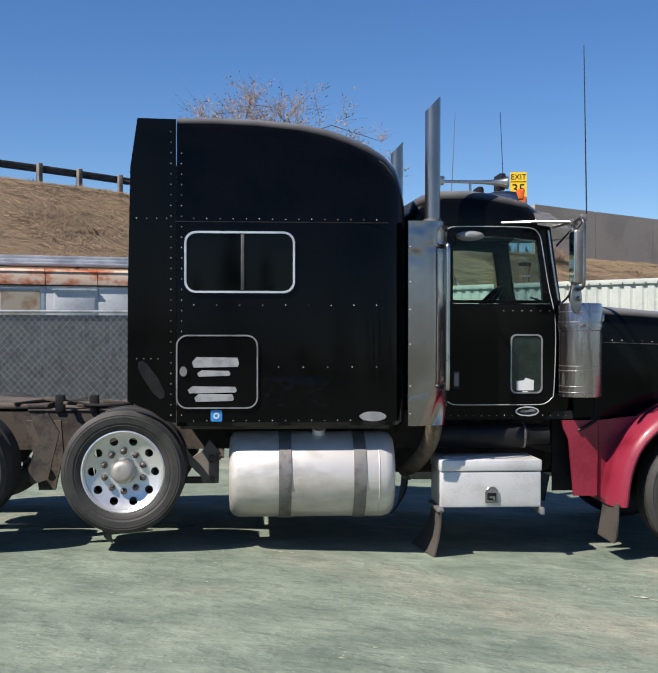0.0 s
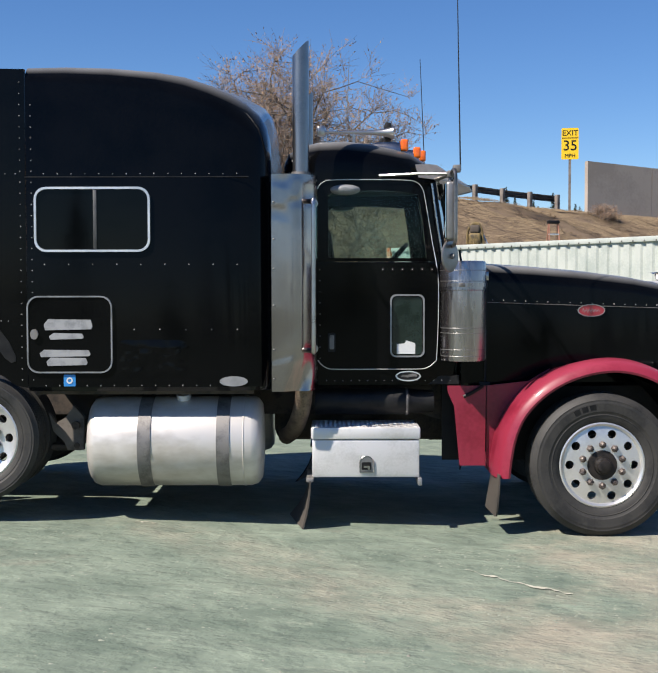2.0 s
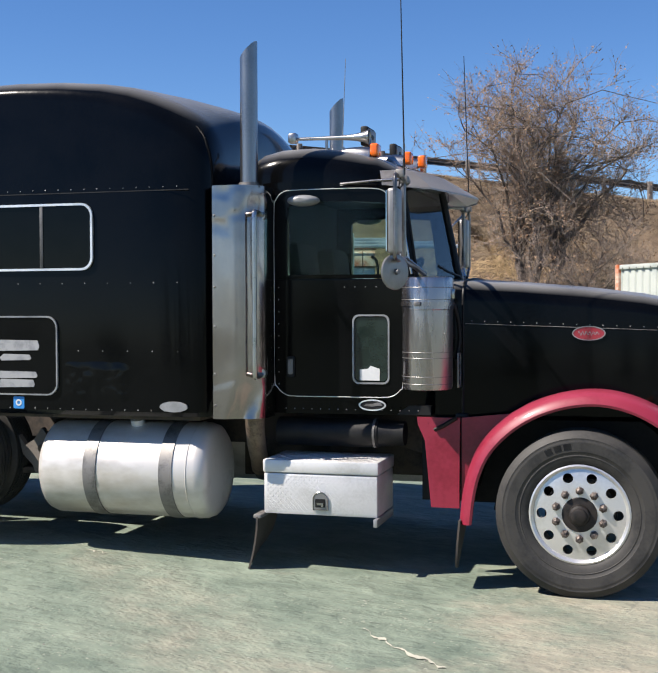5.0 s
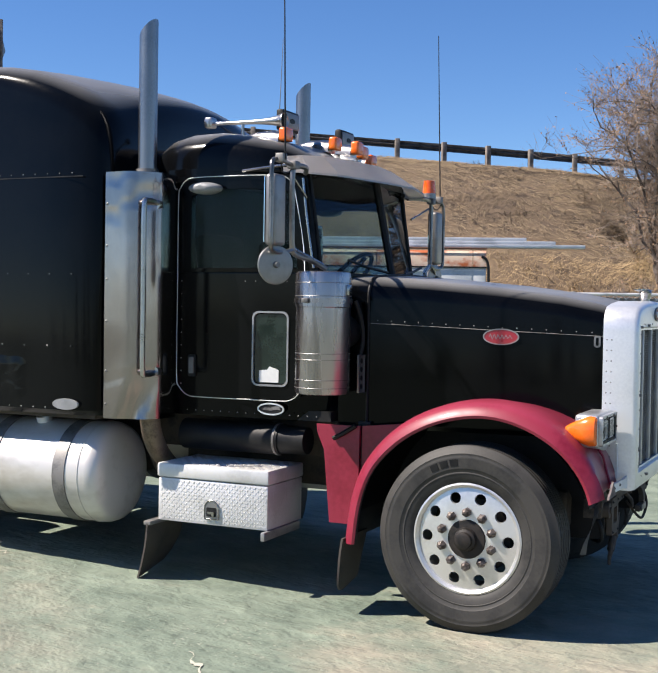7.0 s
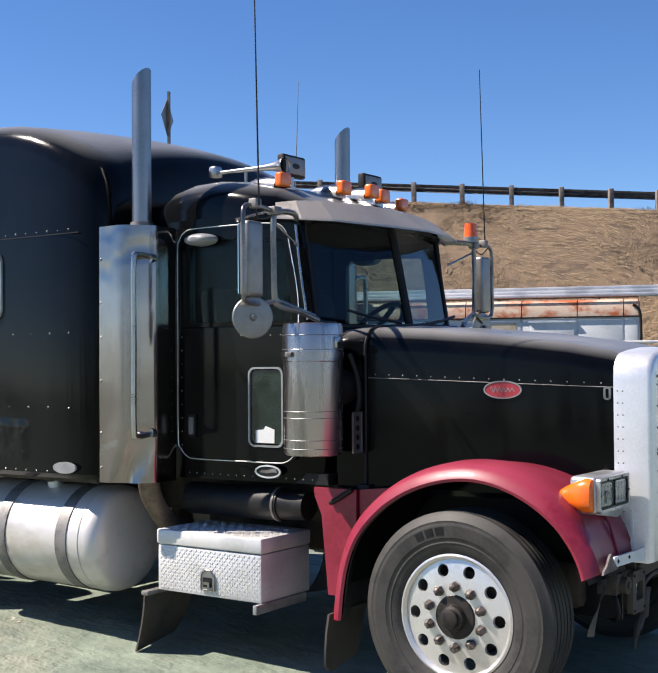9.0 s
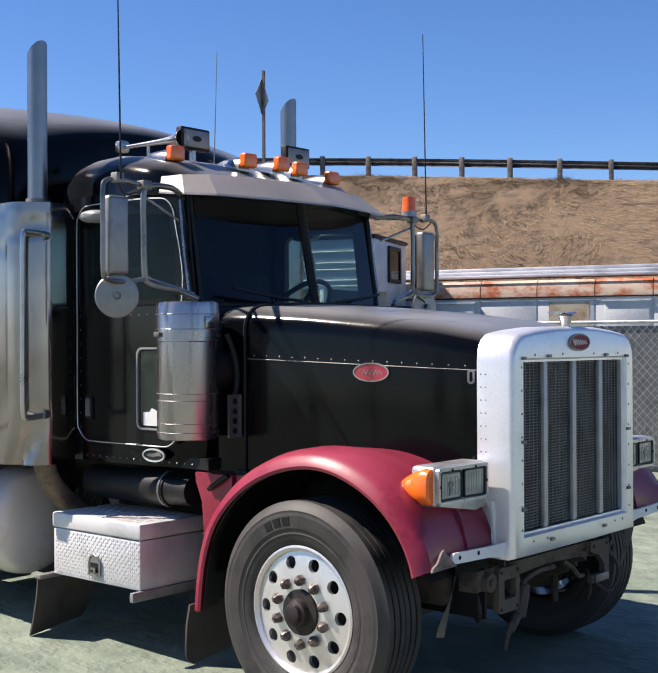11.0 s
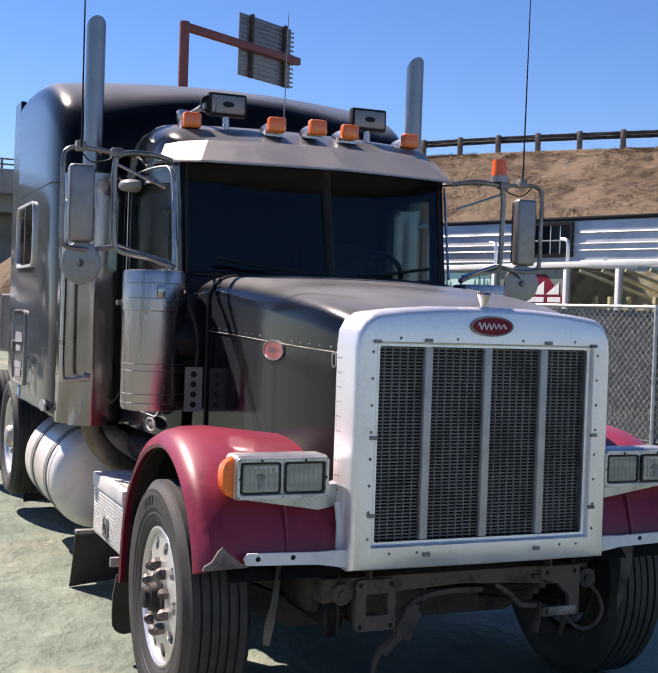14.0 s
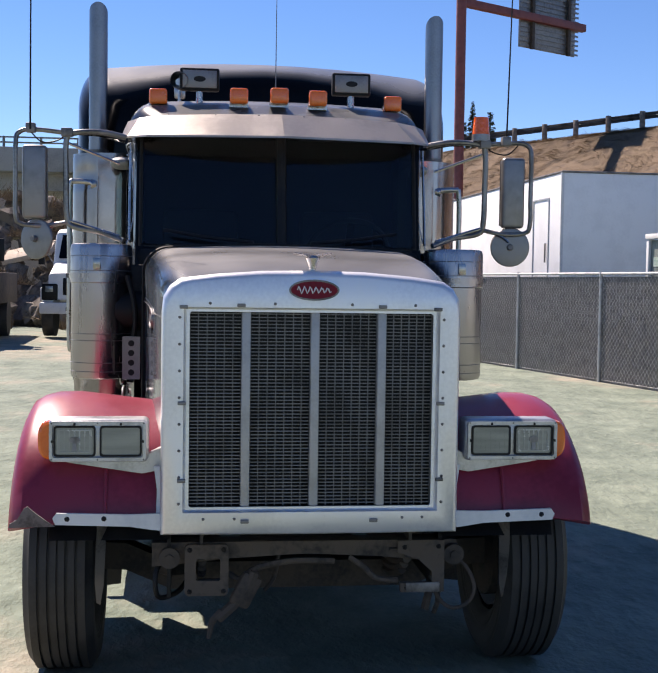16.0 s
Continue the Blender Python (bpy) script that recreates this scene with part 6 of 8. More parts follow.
DRY = mat("dry_hillside_grass", (0.070, 0.047, 0.029), (0.150, 0.104, 0.062), 0.95, scale=1.6, fine=22, bump=0.8, depth=0.12, mix=0.3)
ASPHALT = mat("asphalt", (0.045, 0.045, 0.047), (0.065, 0.064, 0.062), 0.9, scale=2, fine=60)
# crest of the highway bank: place and height of the roadside
CREST = [(70, 88, 3.4), (42, 70.5, 4.3), (22.87, 57.56, 5.07), (8.64, 47.81, 5.42), (0.58, 41.94, 5.98), (-8.38, 40.53, 7.22), (-15.23, 35.34, 7.54), (-26.32, 30.7, 8.34), (-38.7, 23.73, 8.8), (-49, 17.5, 8.8), (-57, 12, 8.7)]


def crest_line(step):
    pts = smooth_path([(x, y, z) for x, y, z in CREST], 24)
    out, gone = [pts[0]], 0.0
    for a, b in zip(pts[:-1], pts[1:]):
        seg = (b - a).length
        while gone + seg >= step:
            a = a.lerp(b, (step - gone) / seg)
            seg = (b - a).length
            out.append(a)
            gone = 0.0
        gone += seg
    return out


LINE = crest_line(1.905)
rows_ = []
for i, p in enumerate(LINE):
    way = (LINE[min(i + 1, len(LINE) - 1)] - LINE[max(i - 1, 0)]).normalized()
    out = Vector((-way.y, way.x, 0)).normalized()
    if out.dot(Vector((0, 0, 0)) - Vector((p.x, p.y, 0))) < 0:
        out = -out
    row = []
    for k, (o, f) in enumerate(((-40, 1.0), (-9, 1.01), (-0.6, 1.0), (0.5, 1.0), (1.6, 0.955), (3.5, 0.83), (6, 0.66), (8.5, 0.49), (11, 0.32), (13.5, 0.15), (15.5, 0.04), (17, -0.02))):
        q = p + out * o
        wob = 0.22 * noise.noise((q.x * 0.4, q.y * 0.4, 1.0)) * (1 if 1 < o < 16 else 0)
        row.append((q.x, q.y, 0.1 + (p.z - 0.1) * f + wob))
    rows_.append(row)
BANKROWS = rows_
tagged(part("embankment", loft(rows_, closed=False), DRY, sharp=80), "steep highway bank of dry brown grass", "embankment", kind="structure")
rows_ = [[r[0], r[1], r[2]] for r in BANKROWS]
tagged(part("highway", loft([[(Vector(q) + Vector((0, 0, 0.02))) for q in r] for r in rows_], closed=False), ASPHALT), "grey asphalt highway shoulder on the bank", "road", kind="structure")
# dry grass on the bank
STRAW = mat("straw", (0.10, 0.07, 0.04), (0.26, 0.195, 0.115), 0.9, scale=1.2, fine=9, bump=0)


def per_island(m, a, b):
    """Each separate blade or twig takes its own tone between two colours."""
    n, l = m.node_tree.nodes, m.node_tree.links
    g, r = n.new("ShaderNodeNewGeometry"), n.new("ShaderNodeValToRGB")
    r.color_ramp.elements[0].color, r.color_ramp.elements[1].color = (*a, 1), (*b, 1)
    l.new(g.outputs["Random Per Island"], r.inputs[0]), l.new(r.outputs[0], n["Principled BSDF"].inputs["Base Color"])


per_island(STRAW, (0.078, 0.054, 0.033), (0.262, 0.194, 0.116))
GOLD = mat("golden_grass", (0.24, 0.165, 0.08), (0.40, 0.30, 0.165), 0.9, bump=0)
per_island(GOLD, (0.19, 0.128, 0.064), (0.42, 0.305, 0.165))
rnd = random.Random(4)
straw, gold = ([], []), ([], [])
for _ in range(330000):
    i = rnd.randrange(8, len(BANKROWS) - 2)
    k = rnd.randrange(3, 10)
    a, b, c = Vector(BANKROWS[i][k]), Vector(BANKROWS[i][k + 1]), Vector(BANKROWS[i + 1][k])
    p = a + (b - a) * rnd.random() + (c - a) * rnd.random() + Vector((0, 0, 0.03))
    down, along = (b - a).normalized(), (c - a).normalized()
    flat = noise.noise((p.x * 0.25, p.y * 0.25, 8)) * 1.6
    golden = -9.5 < p.x < -1.5 and 0.9 < p.z < 3.6 + 0.8 * flat
    if not golden and noise.noise((p.x * 0.9, p.y * 0.9, p.z * 0.9)) < rnd.uniform(-0.8, -0.25):
        continue
    h = rnd.uniform(0.2, 0.6) * (0.75 + 0.6 * max(0, flat)) * (1.3 if golden else 1)
    tuft = max(0.0, noise.noise((p.x * 1.5, p.y * 1.5, p.z * 1.5 + 3)))
    up = rnd.uniform(0.0, 1.1) if golden else rnd.uniform(-0.02, 0.13) + 0.6 * tuft
    lean = (down * rnd.uniform(0.3, 1.0) + along * (flat + rnd.uniform(-0.5, 0.5)) + Vector((0, 0, up))).normalized()
    across = lean.cross(Vector((-0.2, -0.7, 0.7))).normalized() * rnd.uniform(0.004, 0.011)
    vs, fs = gold if golden else straw
    n_ = len(vs)
    vs.extend((tuple(p - across), tuple(p + across), tuple(p + lean * h)))
    fs.append((n_, n_ + 1, n_ + 2))
for name, (vs, fs), m_, text in (("dry_grass", straw, STRAW, "flattened straw-coloured dry grass on the highway bank"), ("tall_grass", gold, GOLD, "tall golden dry grass at the foot of the bank")):
    me = bpy.data.meshes.new(name)
    me.from_pydata(vs, [], fs)
    me.materials.append(m_)
    tagged(new(name, me), text, "grass", kind="stuff")

# guard rail along the crest
WOODPOST = mat("weathered_wood_post", (0.10, 0.085, 0.075), (0.20, 0.175, 0.155), 0.9, scale=4, fine=50)
RAILSTEEL = mat("dull_galvanised_rail", (0.10, 0.10, 0.105), (0.20, 0.20, 0.205), 0.5, metal=0.6, scale=3)
rail_ob = thing("guard_rail", "dull steel highway guard rail on weathered posts", "guard rail")
post_me = None
prof = [(0, 0), (0.025, 0.05), (0.08, 0.085), (0.025, 0.12), (0.0, 0.155), (0.025, 0.19), (0.08, 0.225), (0.025, 0.26), (0, 0.31)]
beam = []
for i, p in enumerate(LINE[4:], 4):
    if i >= len(LINE) - 1:
        break
    if p.x > 11.0:  # the sound wall takes over here
        continue
    way = (LINE[i + 1] - LINE[i - 1]).normalized()
    out = Vector((way.y, -way.x, 0)).normalized()
    if out.dot(Vector((p.x, p.y, 0))) < 0:
        out = -out
    base = p + Vector((0, 0, -0.02))
    if post_me is None:
        first = part("post", block(-0.09, 0.09, -0.10, 0.10, -0.3, 0.86, 0.012), WOODPOST, rail_ob)
        post_me = first.data
        first.matrix_basis = pose(*base, 0, 0, math.degrees(math.atan2(way.y, way.x)))
    else:
        o = new("post", post_me)
        o.parent = rail_ob
        o.matrix_basis = pose(*base, 0, 0, math.degrees(math.atan2(way.y, way.x)))
    beam.append([base + out * (0.12 + d) + Vector((0, 0, 0.50 + z)) for d, z in prof])
bm = loft(beam, closed=False)
bmesh.ops.solidify(bm, geom=bm.faces[:], thickness=0.01)
part("w_beam", bm, RAILSTEEL, rail_ob, "ribbed steel beam")

# bare willow-like tree behind the yard
BARK = mat("grey_brown_bark", (0.055, 0.043, 0.036), (0.13, 0.105, 0.088), 0.95, scale=6, fine=40, bump=0.6)
TWIG = mat("bare_twigs", (0.12, 0.085, 0.06), (0.22, 0.165, 0.12), 0.95, scale=2, fine=20, bump=0)
per_island(TWIG, (0.13, 0.10, 0.082), (0.33, 0.265, 0.215))
DRYLEAF = mat("dry_leaves", (0.21, 0.125, 0.075), (0.36, 0.23, 0.14), 0.9, scale=1.5, fine=12, bump=0)


def bare_tree(name, at, crown, size, seed, label, limbs=15, boughs=7, sprays=5, twigs=9, leaves=0.9, trunks=3, fork=1.0):
    """A bare crown: trunks fork low into limbs that arch out into a dome, each split three times down to fine twigs. crown: middle of the dome over the foot; size: its half-axes."""
    r = random.Random(seed)
    top = thing(name, label, "tree", at)
    bm, bt, bl = bmesh.new(), bmesh.new(), bmesh.new()
    mid, ax = Vector(crown), Vector(size)

    def inside(p, k=1.0):
        q = Vector(((p.x - mid.x) / ax.x, (p.y - mid.y) / ax.y, (p.z - mid.z) / (ax.z if p.z > mid.z else ax.z * 0.85)))
        return p if q.length <= k else Vector((mid.x + (p.x - mid.x) * k / q.length, mid.y + (p.y - mid.y) * k / q.length, mid.z + (p.z - mid.z) * k / q.length))

    def bough(p, q, way, rad, thin, seg, mesh, wob):
        """A bent branch from p, leaving along way, to q."""
        span = (q - p).length
        pts = []
        for k in range(6):
            t = k / 5
            v = p * (1 - t) ** 2 + (p + way * span * 0.5) * 2 * t * (1 - t) + q * t * t
            pts.append(v + 0.6 * Vector((r.gauss(0, wob), r.gauss(0, wob), r.gauss(0, wob))) * span * (0 if k in (0, 5) else 1))
        tube(pts, rad, seg, mesh, taper=thin)
        return pts

    stems = []
    for k in range(trunks):
        a = 6.283 * k / trunks + 0.5
        foot = Vector((0.2 * math.cos(a), 0.2 * math.sin(a), -0.2))
        head = Vector((mid.x * 0.5 + 0.75 * fork * math.cos(a), mid.y * 0.5 + 0.75 * fork * math.sin(a), mid.z * 0.62))
        stems.append(bough(foot, head, Vector((0.1 * math.cos(a), 0.1 * math.sin(a), 1)), 0.17 * fork, 0.11 * fork, 8, bm, 0.03))
    for i in range(limbs):
        a, e = 2.399 * i + r.uniform(-0.3, 0.3), math.asin(min(0.98, -0.25 + 1.25 * (i + 0.5) / limbs))
        tip = inside(mid + Vector((ax.x * math.cos(a) * math.cos(e), ax.y * math.sin(a) * math.cos(e), ax.z * math.sin(e))) * r.uniform(0.5, 0.78))
        stem = stems[i % trunks]
        src = stem[r.choice((3, 4, 5, 5))]
        limb = bough(src, tip, (Vector((0, 0, 0.8)) + (tip - src).normalized() * 0.6).normalized(), 0.062 * fork, 0.022 * fork, 6, bm, 0.035)
        for _ in range(boughs):
            k = r.randint(1, 5)
            t2 = inside(limb[k] + Vector((r.gauss(0, ax.x), r.gauss(0, ax.y), r.gauss(0.15, 0.8) * ax.z)) * 0.33)
            b2 = bough(limb[k], t2, (limb[k] - limb[k - 1]).normalized(), 0.021 * fork, 0.008 * fork, 5, bm, 0.05)
            for _ in range(sprays):
                k2 = r.randint(1, 5)
                t3 = inside(b2[k2] + (b2[k2] - b2[k2 - 1]).normalized() * 0.3 + Vector((r.gauss(0, 0.34), r.gauss(0, 0.34), r.gauss(0.22, 0.26))) * ax.x * 0.34, 1.08)
                b3 = bough(b2[k2], t3, (b2[k2] - b2[k2 - 1]).normalized(), 0.008 * fork, 0.004 * fork, 3, bt, 0.06)
                for _ in range(twigs):
                    k3 = r.randint(1, 5)
                    p = b3[k3]
                    w = (b3[k3] - b3[k3 - 1]).normalized()
                    q = p + (w * r.uniform(0.1, 0.4) + Vector((r.gauss(0, 0.16), r.gauss(0, 0.16), r.gauss(0.13, 0.12)))) * (0.6 + 0.12 * ax.x)
                    tube([p, (p + q) / 2 + Vector((r.gauss(0, 0.03), r.gauss(0, 0.03), 0.02)), q], 0.0042, 3, bt, taper=0.0025)
                    if r.random() < leaves:
                        c = p.lerp(q, r.uniform(0.4, 1))
                        u, v = Vector((r.gauss(0, 1), r.gauss(0, 1), r.gauss(0, 1))).normalized() * 0.042, Vector((r.gauss(0, 1), r.gauss(0, 1), r.gauss(0, 1))).normalized() * 0.022
                        bl.faces.new([bl.verts.new(x) for x in (c - u, c + v, c + u, c - v)])
    part("trunk", bm, BARK, top)
    tagged(part("branchwork", bt, TWIG, top), kind="stuff")
    tagged(part("crown", bl, DRYLEAF, top, "sparse dry brown leaves"), kind="stuff")
    return top


bare_tree("willow_tree", (-2.95, 26.5, 0.4), (0.15, 0, 5.4), (3.85, 3.5, 3.2), 11, "bare spring willow with fine twigs and dry leaves", 22, 9, 6, 13, 0.95)
bare_tree("bush", (-1.6, 25.4, 0.3), (0.3, 0, 1.9), (2.5, 1.5, 1.9), 5, "dense bare thicket below the willow", 14, 7, 5, 7, 0.3, 4, 0.45)
bare_tree("bush", (-3.4, 25.2, 0.3), (0, 0, 1.0), (1.3, 1.2, 1.3), 8, "dense bare thicket below the willow", 12, 6, 5, 6, 0.3, 4, 0.4)
bare_tree("bush", (11.45, 47.2, 4.6), (0, 0, 0.42), (0.68, 0.6, 0.45), 17, "dry brown bush at the foot of the sound wall", 10, 6, 5, 5, 0.9, 3, 0.3)

# rust-topped camper trailer and stacked guard-rail beams behind the fence
d = Vector((0.95, 0.31, 0))
ANG = math.degrees(math.atan2(0.31, 0.95))


def placed(ob, x, y, z=0.0, a=0.0):
    ob.matrix_basis = pose(x, y, z, 0, 0, a)
    return ob


GREYBOX = mat("faded_grey_panel", (0.36, 0.38, 0.41), (0.46, 0.48, 0.50), 0.6, scale=1.5, fine=20)
RUSTTOP = mat("rust_streaked_paint", (0.36, 0.085, 0.022), (0.52, 0.40, 0.31), 0.85, scale=1.6, fine=9, mix=0.62, stretch=(1, 1, 1.6))
old = thing("storage_trailer", "old grey storage trailer with a rusted orange roof edge", "trailer")
part("body", block(-9, 0, 0, 2.2, 0.9, 2.62, 0.03), GREYBOX, old)
for x0, x1 in ((-9.0, -7.4), (-7.38, -6.1), (-6.08, -4.9), (-4.88, -3.66), (-3.64, -2.44), (-2.42, -1.26), (-1.24, -0.3), (-0.28, 0.0)):
    prof_ = [(-0.03, 2.62), (-0.028, 2.80), (0.02, 2.92), (0.12, 2.98), (1.1, 3.0), (2.08, 2.98), (2.2, 2.9), (2.23, 2.62)]
    part("roof_panel", loft([[(x, y, z) for y, z in prof_] for x in (x0, x1)]), RUSTTOP, old, "rust-streaked curved roof panel")
    part("wall_panel", block(x0 + 0.01, x1 - 0.01, -0.014, -0.002, 1.0, 2.56, 0.003), GREYBOX, old)
part("drip_rail", block(-9.04, 0.03, -0.05, -0.031, 2.59, 2.62), BLACK, old)
part("roof_pipe", tube([(-9.0, -0.02, 3.02), (-4, -0.02, 3.03), (0.02, -0.02, 3.02)], 0.022, 6), mat("rusty_pipe", (0.04, 0.022, 0.016), (0.12, 0.05, 0.03), 0.8), old, "dark rusty pipe along the roof")
for x in (-7.9, -5.5, -1.78):
    dr = part("panel_door", block(x - 0.46, x + 0.46, -0.034, -0.016, 1.3, 2.5, 0.008), GREYBOX, old)
    part("rain_hood", block(x - 0.5, x + 0.5, -0.07, -0.02, 2.5, 2.53), ALU, dr)
part("stain", block(-3.4, -2.55, -0.02, -0.0155, 1.5, 2.5), mat("brown_stain_panel", (0.26, 0.15, 0.065), (0.42, 0.36, 0.28), 0.8, scale=2.5, mix=0.3), old, "brown rust stain")
part("chassis", block(-8.8, -0.3, 0.3, 1.9, 0.6, 0.9, 0.02), GRIME, old)
for x in (-5.2, -3.9):
    part("wheel", rod((x, -0.02, 0.47), (x, 0.22, 0.47), 0.38, 24), RUBBER, old)
part("landing_leg", block(-8.6, -8.45, 0.9, 1.05, 0.1, 0.7), GRIME, old)
part("pipe", tube(smooth_path([(0.05, -0.04, 1.2), (0.06, -0.04, 2.4), (0.02, -0.04, 2.75), (-0.1, -0.04, 2.85)], 4), 0.03, 8), BLACK, old)
placed(old, -5.75, 17.7, 0.02, ANG)
GALV = mat("galvanised_beams", (0.42, 0.43, 0.44), (0.58, 0.59, 0.60), 0.5, metal=0.5, scale=2)
stackb = thing("beam_stack", "stack of galvanised guard-rail beams on timber stands", "beam stack")
for k in range(3):
    part("beam", block(-17 + 0.5 * k, 0.9 - 0.7 * k, 0.25 * k, 0.25 * k + 0.3, 3.06 + 0.10 * k, 3.15 + 0.10 * k, 0.02), GALV, stackb)
for x in (-15, -10, -5, -2.6):
    part("stand", block(x - 0.1, x + 0.1, -0.05, 0.9, 0.0, 3.05, 0.02), WOODPOST, stackb)
placed(stackb, -5.2, 21.0, 0.15, ANG)

# shipping container
CONT = mat("pale_green_container_paint", (0.33, 0.365, 0.335), (0.44, 0.465, 0.425), 0.55, scale=1.2, fine=25, bump=0.05)
box = thing("shipping_container", "pale green corrugated steel shipping container", "container")
bm = bmesh.new()
L_, pts = 12.1, []
x = 0.0
while x < L_:
    for dx, dy in ((0, 0), (0.07, 0), (0.105, 0.036), (0.175, 0.036), (0.21, 0)):
        pts.append((min(x + dx, L_), dy))
    x += 0.28
for sgn, y0 in ((1, 0.0), (-1, 2.43)):
    loft([[(x, y0 + sgn * dy, z) for x, dy in pts] for z in (0.25, 2.50)], bm, closed=False)
part("side", bm, CONT, box)
part("roof", block(0, L_, 0.02, 2.41, 2.52, 2.57, 0.01), CONT, box)
for y in (0.0, 2.43):
    part("top_rail", block(-0.01, L_ + 0.01, y - 0.04, y + 0.04, 2.49, 2.59, 0.01), CONT, box)
    part("bottom_rail", block(-0.01, L_ + 0.01, y - 0.04, y + 0.04, 0.12, 0.28, 0.01), CONT, box)
for x in (0.0, L_):
    part("end_wall", block(x - 0.02, x + 0.02, 0.0, 2.43, 0.25, 2.52), CONT, box)
    for y in (0.0, 2.43):
        part("corner_post", block(x - 0.07, x + 0.07, y - 0.07, y + 0.07, -0.1, 2.6, 0.01), RUSTTOP, box, "rust-stained corner post")
bm = rivets([(x, -0.042, 2.51) for x in np.arange(0.2, L_, 0.28)], (0, -1, 0), 0.02)
tagged(part("rail_lugs", bm, GRIME, box), kind="stuff")
placed(box, -0.37, 19.3, 0.06, math.degrees(math.atan2(-0.835, 0.55)))
lad = thing("step_ladder", "weathered orange fibreglass step ladder behind the container", "ladder")
ORANGE = mat("orange_fibreglass", (0.30, 0.12, 0.075), (0.42, 0.20, 0.13), 0.6)
for y in (-0.17, 0.17):
    part("rail", tube([(-0.42, y * 1.9, 0), (0.12, y, 2.55)], 0.028, 6), ORANGE, lad)
    part("rear_rail", tube([(0.85, y * 1.9, 0), (0.20, y, 2.55)], 0.024, 6), ORANGE, lad)
part("top_cap", block(0.06, 0.30, -0.21, 0.21, 2.55, 2.62, 0.02), BLACK, lad)
for k in range(8):
    f = (0.28 + 0.29 * k) / 2.55
    part("step", block(-0.44 + 0.54 * f, -0.34 + 0.54 * f, -0.32 + 0.14 * f, 0.32 - 0.14 * f, 2.55 * f, 2.55 * f + 0.03), ALU, lad)
placed(lad, 4.25, 22.3, 0.12, 100)
lad.scale = (0.75, 0.75, 1.29)
rig = thing("tripod_hoist", "dirty yellow tripod hoist standing behind the container", "hoist")
YEL = mat("dirty_yellow_paint", (0.045, 0.032, 0.014), (0.17, 0.12, 0.045), 0.7, scale=9)
for a in (20, 140, 260):
    part("leg", tube([(0.55 * math.cos(radians(a)), 0.55 * math.sin(radians(a)), 0), (0.12 * math.cos(radians(a)), 0.12 * math.sin(radians(a)), 2.35)], 0.04, 8), YEL, rig)
part("drum", block(-0.24, 0.20, -0.16, 0.16, 2.1, 2.42, 0.08, 3), YEL, rig)
part("hook_block", block(-0.20, 0.16, -0.12, 0.12, 2.40, 2.62, 0.07, 3), GRIME, rig)
part("hoop", tube(smooth_path([(-0.30, 0, 2.15), (-0.27, 0, 2.5), (-0.04, 0, 2.66), (0.18, 0, 2.55), (0.27, 0, 2.15)], 4), 0.045, 8), YEL, rig)
part("bar", tube([(0.1, 0.1, 2.58), (0.48, 0.1, 2.0)], 0.03, 6), ALU, rig)
placed(rig, 2.45, 25.0, 0.4, -20)
rig.scale = (0.85, 0.85, 1.19)

# chain-link fence with dark slats
GALVWIRE = mat("galvanised_wire", (0.34, 0.345, 0.35), (0.50, 0.505, 0.51), 0.45, metal=0.6, bump=0)
SLAT = mat("grey_privacy_slat", (0.15, 0.155, 0.16), (0.21, 0.215, 0.22), 0.6, bump=0)
FSTEP = Vector((2.905, 0.571, 0))
F0 = Vector((-13.33, 6.313, 0)) - FSTEP * 7
F1 = Vector((-13.33, 6.313, 0)) + FSTEP * 4.5
fway = (F1 - F0).normalized()
flen = (F1 - F0).length
fence = thing("chain_link_fence", "galvanised chain-link fence with grey privacy slats", "fence")
n_posts = int(flen / FSTEP.length)
pm = None
for k in range(n_posts + 1):
    p = F0 + FSTEP * k
    if pm is None:
        o = part("post", rod((0, 0, -0.1), (0, 0, 1.86), 0.03, 12), GALVWIRE, fence)
        rod((0, 0, 1.86), (0, 0, 1.9), 0.034, 12, 0.012)
        pm = o.data
    else:
        o = new("post", pm)
        o.parent = fence
    o.location = (p.x, p.y, 0.1)
part("top_rail", rod(F0 + Vector((0, 0, 1.93)), F1 + Vector((0, 0, 1.93)), 0.021, 10), GALVWIRE, fence)
part("tension_wire", rod(F0 + Vector((0, 0, 0.16)), F1 + Vector((0, 0, 0.16)), 0.004, 6), GALVWIRE, fence)
verts, faces = [], []
nrm = Vector((-fway.y, fway.x, 0))
pitch, H0, H1 = 0.098, 0.17, 1.92
rise = (H1 - H0) * 0.9


def strip(a, b, w, up):
    i = len(verts)
    verts.extend([tuple(a - up * w), tuple(b - up * w), tuple(b + up * w), tuple(a + up * w)])
    faces.append((i, i + 1, i + 2, i + 3))


